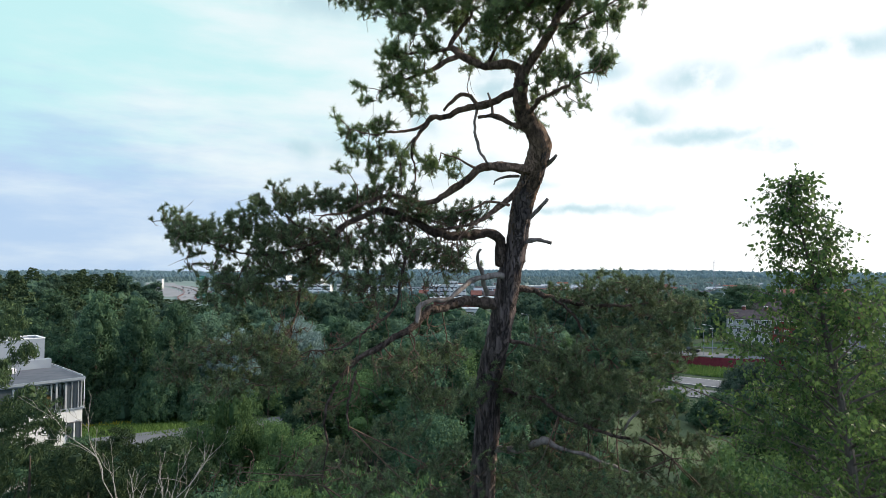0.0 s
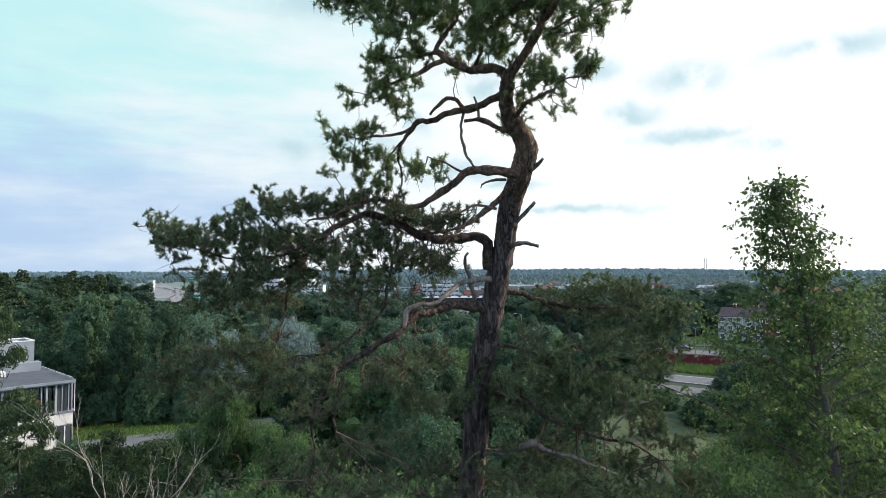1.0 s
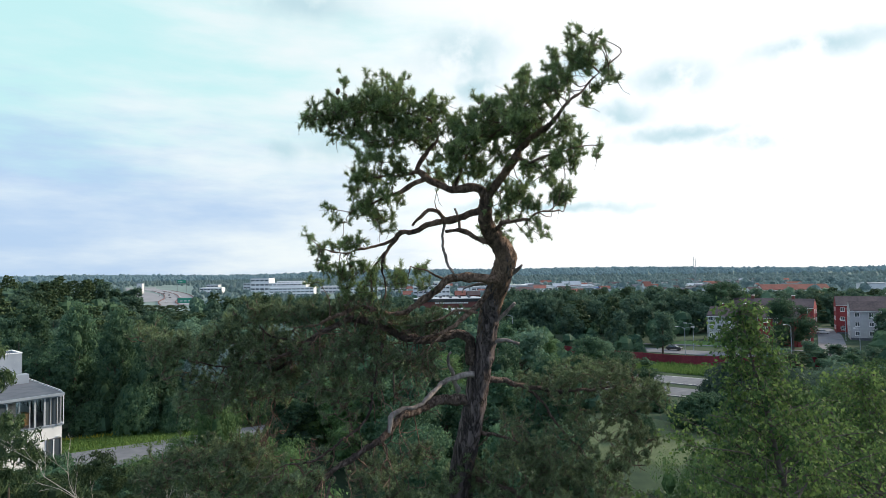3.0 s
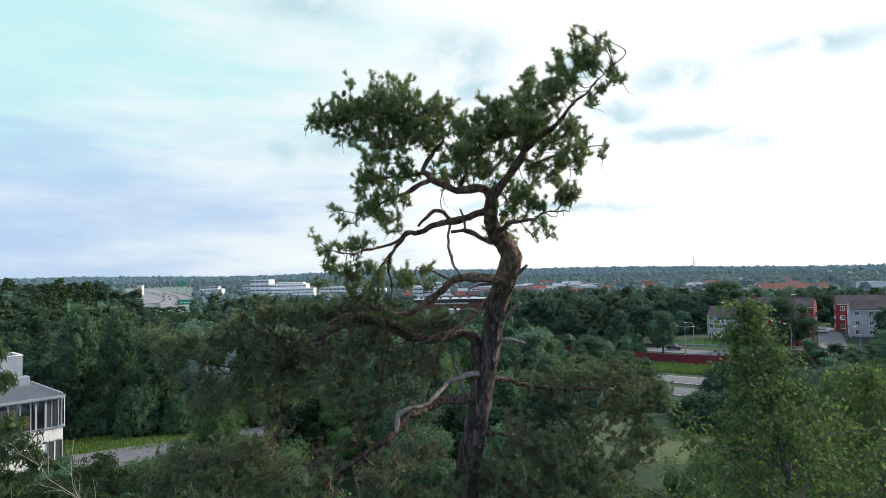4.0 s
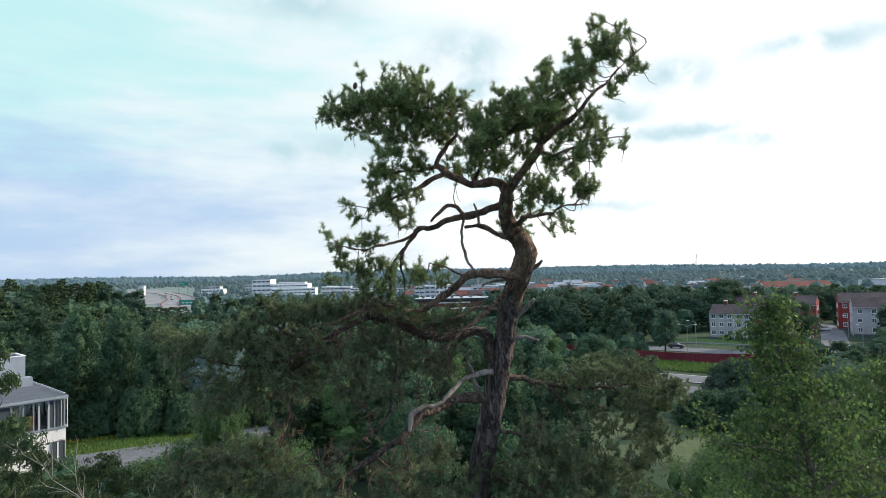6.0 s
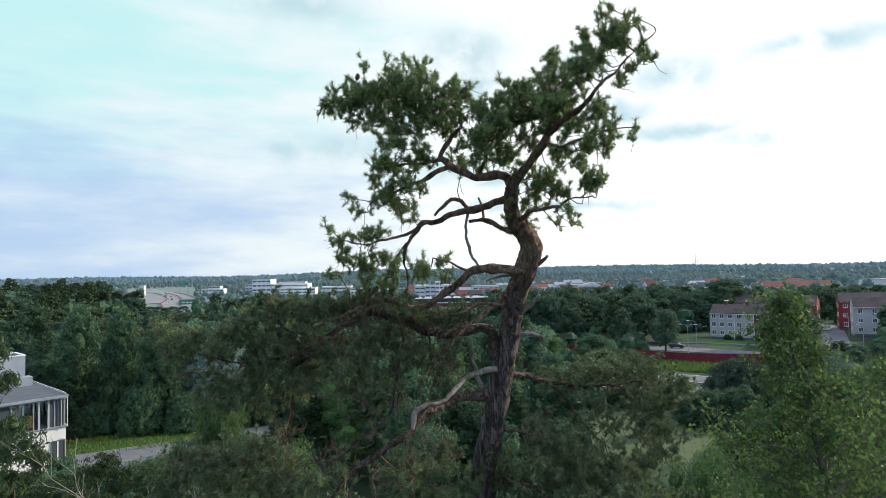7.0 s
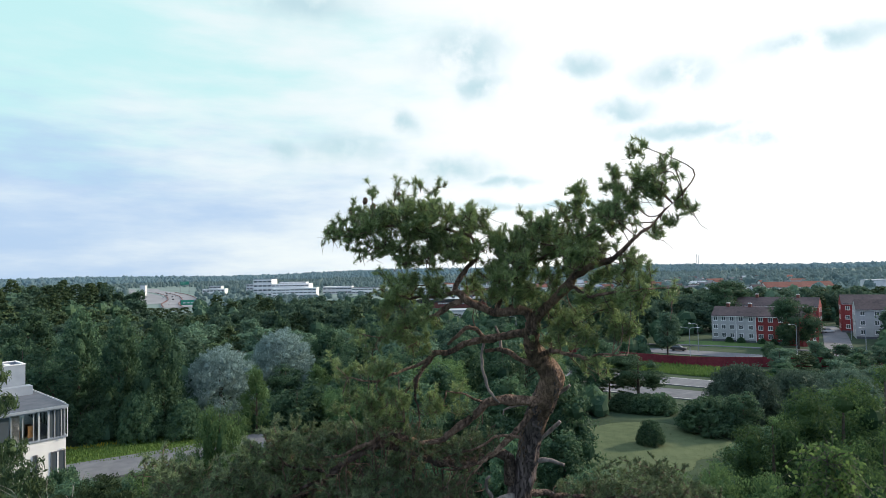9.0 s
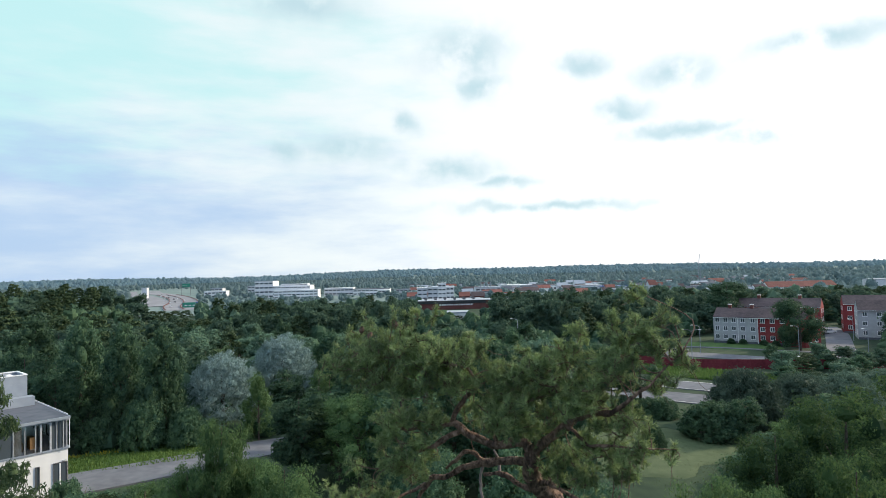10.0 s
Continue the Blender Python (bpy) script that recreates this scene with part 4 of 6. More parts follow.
tree_kind("bn1", "round", 19000, 0.115, M_LEAF, 10, False, core=0.5)
tree_kind("b1", "round", 9000, 0.17, M_LEAF, 11, False, core=0.5)
tree_kind("b2", "tall", 10000, 0.16, M_LEAF, 12, False, core=0.5)
tree_kind("y1", "round", 15000, 0.086, M_LEAF_LIGHT, 13, core=0.42)
tree_kind("y2", "tall", 10000, 0.145, M_LEAF_LIGHT, 14, False, core=0.42)
tree_kind("s1", "dome", 26000, 0.13, M_LEAF_SILVER, 15, droop=1.2, slim=0.34, core=0.35)
tree_kind("u1", "shrub", 11000, 0.15, M_LEAF, 16, False, core=0.5)
tree_kind("yb1", "round", 19000, 0.082, M_LEAF_OAK, 19, core=0.5)
tree_kind("w1", "shrub", 14000, 0.15, M_LEAF_GREY, 18, droop=-0.6, slim=0.24, core=0.45)
tree_kind("p1", "pine", 16000, 0.11, M_LEAF_PINE, 17, core=0.35, slim=0.2)
tree_kind("bf1", "round", 4200, 0.24, M_LEAF_WOODS, 21, False, core=0.5)
tree_kind("bf2", "tall", 4200, 0.22, M_LEAF, 22, False, core=0.5)
tree_kind("bf3", "round", 4200, 0.24, M_LEAF_WOODS, 23, False, core=0.5)
tree_kind("pf1", "pine", 2600, 0.26, M_LEAF_PINE, 24, False)

DENSE = "broadleaf tree with a dense dark green crown"
FRESH = "young broadleaf tree with a light green crown"
# trees and bushes that stand out, from near to far
tree("p1", -18.2, 24.5, 24.2, 6.0, "pine with tiered olive-green boughs below the knoll")
tree("p1", -11.5, 19.5, 20.0, 6.0, "low pine with drooping olive-green boughs")
tree("y1", -1.4, 14.5, 22.0, 4.6, FRESH, "saplings below the pine")
tree("y1", -4.4, 15.0, 21.2, 4.6, FRESH, "saplings below the pine")
tree("y1", 1.6, 14.5, 20.8, 4.6, FRESH, "saplings below the pine")
tree("yb1", 5.2, 13.0, 20.9, 5.0, DENSE)
tree("yb1", 8.6, 15.5, 21.2, 6.0, DENSE)
tree("bn1", -7.4, 18.0, 19.6, 5.0, DENSE)
tree("y1", -10.3, 42, 16.2, 6.0, FRESH)
tree("y1", -11.1, 70, 14.6, 8.0, FRESH)
tree("y1", -15.3, 44, 19.3, 4.6, FRESH)
tree("y1", -10.5, 40, 14.8, 6.0, FRESH)
tree("bn1", -1.0, 46, 15.5, 7.0, DENSE)
tree("b2", 5.5, 44, 15.0, 6.0, DENSE)
tree("y1", 16.3, 36, 16.6, 5.6, FRESH)
tree("bn1", 10.5, 41, 14.4, 6.0, DENSE)
tree("yb1", 31.9, 47, 18.9, 9.0, "large broadleaf tree with a rounded sunlit crown")
tree("yb1", 38.6, 50, 19.3, 10.5, "large broadleaf tree with a rounded sunlit crown")
tree("yb1", 26.0, 46, 16.4, 7.0, "large broadleaf tree with a rounded sunlit crown")
tree("yb1", 23.4, 34, 18.0, 6.0, DENSE)
tree("y1", 18.9, 33, 16.6, 5.5, FRESH)
tree("yb1", 29.0, 38, 17.4, 6.5, DENSE)
tree("b1", -24.5, 101, 12.2, 8.5, DENSE)
tree("y2", -18.5, 98, 12.4, 6.0, FRESH)
tree("w1", 47.6, 92, 12.5, 13.0, "wide grey-green bushy willow above the meadow")
tree("w1", 57.9, 95, 10.8, 12.0, "grey-green willow scrub beside the motorway")
tree("w1", 67.0, 97, 10.3, 12.0, "grey-green willow scrub beside the motorway")
tree("w1", 78.4, 102, 9.7, 13.0, "grey-green willow scrub beside the motorway")
tree("u1", 38.8, 84, 9.1, 9.4, "round dark green bush at the edge of the meadow")
tree("u1", 28.2, 78, 7.4, 3.8, "small round dark bush in the meadow")
tree("u1", 52.5, 104, 8.2, 7.0, "bush beside the motorway")
tree("u1", 36.9, 97, 6.9, 5.6, "bush beside the motorway")
tree("u1", 32.5, 100, 6.4, 7.0, "bush beside the motorway")
tree("bn1", 27.9, 106.0, 15.3, 8.9, "rounded green tree on the near side of the motorway")
tree("bn1", 35.7, 104.0, 12.6, 9.8, "rounded green tree on the near side of the motorway")
tree("u1", 34.8, 98.0, 6.6, 6.7, "bush beside the motorway")
tree("y2", 24.0, 120, 13.0, 8.0, FRESH)
tree("y2", 33.0, 124, 11.0, 6.0, FRESH)
tree("u1", 72.0, 112, 7.4, 10.0, "bush beside the motorway")
tree("u1", 62.0, 103, 8.0, 10.0, "bush beside the motorway")
tree("u1", 84.0, 116, 7.2, 11.0, "bush beside the motorway")
tree("u1", 113.0, 140, 9.5, 8.0, "round dark bush beside the street")
tree("u1", -39.5, 83, 12.2, 6.5, "bush at the far edge of the lawn")
tree("u1", -46.0, 84, 9.5, 6.0, "bush at the far edge of the lawn")
tree("u1", -34.0, 84, 10.5, 6.0, "bush at the far edge of the lawn")
tree("u1", -30.3, 50, 12.2, 4.6, "low bush beside the driveway")
tree("bn1", -26.0, 44.5, 13.4, 8.0, DENSE)
tree("y1", -17.6, 43, 16.0, 5.0, FRESH)
tree("y1", -21.8, 46, 13.2, 6.5, FRESH)
tree("bn1", -21.5, 41, 13.9, 7.0, DENSE)
tree("bn1", -30.5, 46, 12.6, 7.0, DENSE)
tree("p1", -14.8, 21.5, 20.9, 5.5, "low pine with drooping olive-green boughs")
tree("p1", -14.5, 27, 18.2, 6.0, "low pine with drooping olive-green boughs")
tree("p1", -9.8, 22.5, 19.4, 5.5, "low pine with drooping olive-green boughs")
tree("p1", -18.0, 31, 16.8, 6.0, "low pine with drooping olive-green boughs")
tree("bn1", -9.8, 34, 13.6, 6.0, DENSE)
tree("y1", -13.5, 45, 15.6, 5.5, FRESH)
tree("bn1", -4.0, 30, 14.5, 6.0, DENSE)
tree("bn1", 2.5, 33, 14.6, 6.0, DENSE)
tree("bn1", -2.0, 58, 15.0, 8.0, DENSE)
tree("b1", 5.0, 62, 14.0, 8.0, DENSE)
tree("b2", 12.0, 56, 12.0, 7.0, DENSE)
tree("bn1", 13.0, 34, 13.5, 6.0, DENSE)
tree("bn1", 29.0, 52, 12.0, 8.0, DENSE)
tree("bn1", 37.0, 58, 12.5, 9.0, DENSE)
tree("s1", -28.5, 115, 16.6, 12.5, "wide silver-leaved willow in the woods")
tree("s1", -32.2, 93, 16.2, 11.5, "silver-leaved willow with drooping twigs")
tree("b2", -52.0, 90, 22.6, 9.0, "tall dark broadleaf tree at the edge of the lawn")
tree("b2", -44.5, 87, 21.8, 8.0, "tall dark broadleaf tree at the edge of the lawn")
tree("b2", -38.0, 86, 21.2, 8.0, "tall dark broadleaf tree at the edge of the lawn")
tree("b2", -66.0, 101, 22.6, 11.0, "tall dark broadleaf tree behind the white building")
tree("b1", -59.0, 88, 19.0, 9.0, "tall dark broadleaf tree behind the white building")
tree("b1", -16.0, 104, 15.0, 8.0, DENSE)
tree("y2", -25.5, 88, 13.8, 5.0, FRESH)
tree("b1", -9.0, 76, 17.0, 8.0, DENSE)
tree("b1", -2.0, 84, 16.0, 8.0, DENSE)
tree("bn1", 110.5, 222, 22.9, 20.0, "large dark oak beside the apartment block")
tree("bn1", 103.2, 167.0, 19.2, 13.0, "large tree that hides part of the apartment block", z=-0.5)


for hx, hy in ((93.5, 186.6), (96.2, 184.6), (100.6, 180.8), (103.0, 178.6), (105.2, 176.6)):
    tree("u1", hx, hy, 4.9, 2.6, "clipped dark green shrub along the block's front", "front garden shrubs")


def near_free(x, y, spots):
    return all((x - a) ** 2 + (y - b) ** 2 > r * r for a, b, r in spots)


def forest():
    """The woods that fill the valley, clear of roads, lawns and houses."""
    rng = np.random.default_rng(77)
    roads = [((-140, 262), (49.5, 126)), ((49.5, 126), (130, 66)), ((-146, 250), (43.5, 114.5)), ((43.5, 114.5), (124, 55)), ((-90, 262), (69, 168.5)),
             ((69, 168.5), (160, 124)), ((104, 149), (150, 226)), ((-60, 54), (-33.9, 70.4)), ((-33.9, 70.4), (-13, 93.2)), ((-10, 205), (70, 141))]
    spots = [(26, 80, 16.5), (47, 92, 8), (37, 97, 8), (44, 104, 8), (96, 186, 24), (112, 172, 10), (148, 200, 24), (128, 222, 14), (-40, 77, 13), (-44, 60, 16), (-28, 115, 9), (-32, 93, 8),
             (90, 183, 12), (12, 303, 16), (60, 137, 14), (34, 90, 9), (0, 5, 16), (-28, 100, 10), (-24, 106, 7), (-33, 84, 7), (-26, 70, 10), (-24, 58, 10), (-36, 64, 8), (80, 160, 16), (92, 176, 14), (100, 164, 12), (118, 190, 14), (76, 178, 7)]

    def off_road(x, y, gap):
        for (ax, ay), (bx, by) in roads:
            dx, dy = bx - ax, by - ay
            t = min(1, max(0, ((x - ax) * dx + (y - ay) * dy) / (dx * dx + dy * dy)))
            if math.hypot(x - ax - t * dx, y - ay - t * dy) < gap:
                return False
        return True

    placed, rest = [], []
    tries = 0
    while len(placed) < 640 and tries < 60000:
        tries += 1
        y = 24 + 300 * rng.random() ** 0.75
        x = rng.uniform(-0.86, 0.86) * (y + 12)
        gap = 3.6 + y * 0.009
        if y < 62 and x < 32:
            continue
        if not near_free(x, y, spots) or not off_road(x, y, 8.5) or any((x - a) ** 2 + (y - b) ** 2 < gap * gap for a, b in placed):
            continue
        placed.append((x, y))
        right = x > 20 and y < 150
        top = float(height(x, y)) + (rng.uniform(4, 6.5) if right else rng.uniform(10.5, 14.5))
        wide = rng.uniform(7.5, 10.5) if not right else rng.uniform(5, 7)
        s = x / y
        if 0.10 < s < 0.43 and y > 182:
            top = float(height(x, y)) + rng.uniform(12.5, 16.5)
        if -0.035 < s < 0.105 and y > 130:
            top = float(height(x, y)) + (rng.uniform(2.5, 4.5) if y > 200 else rng.uniform(4, 7))
        if -0.47 < s < -0.36 and y > 180:
            top = float(height(x, y)) + rng.uniform(4, 7)
        u = rng.random()
        pines = x < -90 and y > 180
        if y < 95:
            key = "b1" if u < 0.5 else "b2" if u < 0.85 else "y1"
        else:
            key = "pf1" if (u < 0.12 or (pines and u < 0.6)) else ("bf1", "bf2", "bf3")[int(u * 999) % 3]
        if y > 165:
            rest.append((key, x, y, top, wide))
            continue
        tree(key, x, y, top, wide, "pine in the valley woods" if key[0] == "p" else DENSE, "valley woods")
    for want, mat, name in (("b", M_LEAF_WOODS, "valley_woods"), ("p", M_LEAF_PINE, "pine_woods")):
        g = Geo()
        models = [crown(np.random.default_rng(60 + i), lobes_for(np.random.default_rng(80 + i), sh), 1200, 0.42, 0.55, False) for i, sh in enumerate(("round", "tall", "round") if want == "b" else ("pine", "pine", "pine"))]
        for i, (key, x, y, top, wide) in enumerate(r for r in rest if r[0][0] == want):
            mod = models[i % 3]
            foot, v, a = float(height(x, y)), np.concatenate(mod.v), i * 1.7
            u = v * np.array((wide / 6.6, wide / 6.6, (top - foot) / 9.9))
            u = np.column_stack([u[:, 0] * math.cos(a) - u[:, 1] * math.sin(a) + x, u[:, 0] * math.sin(a) + u[:, 1] * math.cos(a) + y, u[:, 2] + foot])
            g.v.append(u)
            g.f += [[q + g.n for q in f] for f in mod.f]
            g.n += len(u)
        if g.n:
            tagged(part(name, g, mat), "dense dark green woods across the valley", "woods", kind="stuff")


forest()


def lumps(rng, centre, size, across, up):
    """Many closed, uneven crowns at once: rings of points round each centre, pushed in and out."""
    k = len(centre)
    t = np.linspace(0, 2 * np.pi, across, endpoint=False)
    e = np.linspace(-0.75, 1.45, up)
    dome = np.array([(math.cos(q) * math.cos(w), math.sin(q) * math.cos(w), math.sin(w)) for w in e for q in t])
    v = centre[:, None, :] + dome[None] * size[:, None, :] * rng.uniform(0.66, 1.16, (k, len(dome), 1))
    i, j = np.meshgrid(np.arange(up - 1), np.arange(across), indexing="ij")
    p, q = (i * across + j).ravel(), (i * across + (j + 1) % across).ravel()
    f = np.stack([p, q, q + across, p + across], 1)
    return v.reshape(-1, 3), (f[None] + (np.arange(k) * len(dome))[:, None, None]).reshape(-1, 4)


def far_woods():
    """Woods and garden trees out to the ridge: uneven crowns with loose leaf clumps on them."""
    rng = np.random.default_rng(5)
    for name, n, r0, r1, size, mat, hmin, hmax, label in (
            ("undergrowth", 1500, 95, 330, 0.40, M_LEAF, 3, 7, "bushes and undergrowth between the valley trees"),
            ("far_woods", 1500, 300, 440, 0.42, M_LEAF_WOODS, 4, 7, "dark woods before the far town"),
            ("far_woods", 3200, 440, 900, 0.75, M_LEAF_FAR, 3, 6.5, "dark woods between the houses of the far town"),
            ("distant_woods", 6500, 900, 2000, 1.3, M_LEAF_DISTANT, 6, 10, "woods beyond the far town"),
            ("ridge_woods", 11000, 2000, 3300, 2.4, M_LEAF_HAZE, 9, 14, "wooded ridge on the horizon, tinted blue-green for haze")):
        g = Geo()
        r = np.sqrt(rng.uniform(r0 * r0, r1 * r1, n))
        a = rng.uniform(-0.80, 0.80, n)
        x, y = r * np.sin(a), r * np.cos(a)
        h = rng.uniform(hmin, hmax, n) * np.where(rng.random(n) < 0.12, 1.4, 1.0)
        if name == "far_woods":      # taller trees stand east of the town
            h = h * np.where(x / y > 0.30, 1.4, 1.0)
        keep = np.array([near_free(px, py, FAR_CLEAR) for px, py in zip(x, y)])
        keep &= ~((x / y > -0.50) & (x / y < -0.385) & (r > 250) & (r < 1500))      # the motorway's cutting
        x, y, h = x[keep], y[keep], h[keep]
        z = height(x, y)
        k = len(x)
        wide = rng.uniform(0.36, 0.52, k) * h * (1.15 if r0 > 1500 else 1.0)
        for share in ((1.0, 0.6) if r0 < 300 else (1.0,)):      # a head and a shoulder
            turn = rng.uniform(0, 6.28, k)
            c = np.stack([x + np.cos(turn) * wide * (1.01 - share) * 1.6, y + np.sin(turn) * wide * (1.01 - share) * 1.6, z + h * 0.5 * share], 1)
            v, f = lumps(rng, c, np.stack([wide, wide, h * 0.5], 1) * (0.92 * share ** 0.5), 8 if r0 < 900 else 6, 5 if r0 < 900 else 3)
            g.add(v, f)
        per = 50 if size < 0.5 else 22 if size < 1 else 7 if size < 2 else 2
        d = unit(rng.normal(size=(k, per, 3)))
        d[..., 2] = np.abs(d[..., 2]) * 1.2 - 0.35
        c = np.stack([x, y, z + h * 0.5], 1)[:, None, :]
        p = (c + d * np.stack([wide, wide, h * 0.5], 1)[:, None, :] * rng.uniform(0.8, 1.06, (k, per, 1)))
        nrm = unit(d.reshape(-1, 3) + rng.normal(0, 0.5, (k * per, 3)))
        p = p.reshape(-1, 3)
        u = unit(np.cross(nrm, rng.normal(size=p.shape)))
        w = np.cross(nrm, u)
        s = size * rng.uniform(0.7, 1.3, (len(p), 1))
        g.add(np.stack([p - u * s, p + w * s, p + u * s * 0.8 - w * s * 0.7], 1).reshape(-1, 3), np.arange(len(p) * 3).reshape(-1, 3))
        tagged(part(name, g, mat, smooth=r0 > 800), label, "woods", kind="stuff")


FAR_CLEAR = [(55, 115, 32), (80, 163, 12), (88, 156, 10), (74, 166, 10), (100, 150, 9), (48, 119, 10), (53, 113, 9), (40, 127, 10), (32, 133, 10), (10, 292, 8), (14, 345, 20), (24, 350, 18), (24, 79, 17), (96, 186, 24), (112, 172, 12), (148, 200, 24), (128, 222, 14), (90, 183, 14), (60, 137, 18), (49, 126, 12), (44, 114, 12), (70, 110, 14), (62, 100, 12), (30, 140, 12), (24, 129, 12), (10, 155, 12), (70, 168, 12), (92, 152, 12), (112, 142, 12), (110, 160, 8), (122, 178, 8), (140, 206, 8), (36, 134, 12), (56, 118, 12), (40, 180, 10), (55, 176, 10), (-170, 690, 30), (-150, 660, 28), (-190, 660, 26), (-160, 630, 24), (8, 470, 24), (14, 440, 22), (15, 395, 30), (28, 380, 26), (12, 360, 20), (12, 303, 18), (12, 330, 16), (-206, 515, 20),
             (-196, 470, 20), (-230, 550, 26), (-255, 600, 30), (-300, 690, 36), (-350, 790, 44), (-420, 910, 50), (-480, 1020, 56), (-560, 1160, 62), (-640, 1300, 60), (-270, 640, 30), (-380, 850, 46), (-100, 700, 40), (-80, 690, 30), (120, 660, 40), (275, 440, 24), (280, 420, 20)]
far_woods()


# ---------- the old pine ----------
PINE = thing("old_pine", Matrix(), "gnarled old Scots pine with a bent trunk on the knoll", "tree")
PINE_THICK = []          # (x, y, z, radius) along stout wood, where no shoots grow
PINE_NODES = []          # points on living wood, from which twigs may grow


def pine_limb(kind, *rows):
    """One limb of the pine through (x, y, z, radius) rows."""
    seed = len(PINE_NODES)
    big = kind == "trunk"
    path = spline(rows, 0.025 if big else 0.03)
    rng = np.random.default_rng(seed + 3)
    if not big:      # crooked, as old pine wood grows
        k = len(path)
        kink = np.cumsum(rng.normal(0, 1, (k, 3)), 0)
        kink -= np.linspace(0, 1, k)[:, None] * kink[-1]
        amp = 0.0048 if kind != "stub" else 0.001
        path[:, :3] += kink * amp
    path[:, 3] *= 0.86 if big else 0.62 if kind == "dead_branch" else 0.72 if rows[0][3] > 0.02 else 0.6
    sides = 56 if big else 14 if rows[0][3] > 0.02 else 7
    if not big:      # swellings where twigs once grew
        path[:, 3] *= 1 + 0.22 * np.maximum(0, np.sin(np.arange(len(path)) * 0.55 + seed)) ** 4 + rng.normal(0, 0.05, len(path))
    g = tube(Geo(), path, sides, 0.05 if big else 0.09, seed + 1)
    if rows[0][3] > 0.02:
        v = g.v[0]
        axis = np.repeat(path[:, :3], sides, 0)
        off = v[:len(axis)] - axis
        plate = np.array([noise.noise(Vector((p[0] * 22, p[1] * 22, p[2] * 9))) * 0.6 + noise.noise(Vector((p[0] * 60, p[1] * 60, p[2] * 26))) * 0.5 for p in v[:len(axis)]])
        v[:len(axis)] += unit(off) * (plate * (0.019 if big else 0.007))[:, None]
    PINE_THICK.extend(tuple(q) for q in path[::2] if q[3] > 0.012)
    me = g.mesh(kind, True)
    grey = kind in ("stub", "dead_branch")
    me.materials.append(M_BARK_GREY if grey else M_BARK_HIGH if big or rows[0][2] > 25.7 else M_BARK_MID)
    if big:
        me.materials.append(M_BARK_LOW)
        z = np.zeros(len(me.polygons) * 3)
        me.polygons.foreach_get("center", z)
        z = z.reshape(-1, 3)
        low = z[:, 2] + 0.25 * np.sin(z[:, 0] * 31 + z[:, 2] * 5) + rng.normal(0, 0.12, len(z)) < 25.9
        me.polygons.foreach_set("material_index", low.astype(int))
    part(kind, me, None, PINE, "silver-grey barkless dead wood" if grey else "")
    if not grey and not big:
        for q in path[int(len(path) * 0.25)::2]:
            PINE_NODES.append((q[0], q[1], q[2]))
    elif big:
        for q in path[-60::4]:
            PINE_NODES.append((q[0], q[1], q[2]))


def needle_mesh(tips, dirs, rng, per, stout=0.002, length=0.036, reach=0.05):
    """Needles round the ends of shoots: bristling forward, each a slim blade."""
    k = len(tips)
    reach = reach * np.repeat(rng.uniform(0.5, 1.5, (k, 1)), per, 0)
    tips, dirs = np.repeat(tips, per, 0), np.repeat(dirs, per, 0)
    back = rng.random((k * per, 1)) * reach
    side = unit(np.cross(dirs, rng.normal(size=dirs.shape)))
    aim = unit(dirs * rng.uniform(0.15, 1.5, (k * per, 1)) + side)
    base = tips - dirs * back
    L = length * rng.uniform(0.6, 1.2, (k * per, 1))
    w = unit(np.cross(aim, rng.normal(size=aim.shape))) * stout
    v = np.stack([base - w, base + w, base + aim * L], 1).reshape(-1, 3)
    return Geo().add(v, np.arange(k * per * 3).reshape(-1, 3))


SPRAYS = [0]


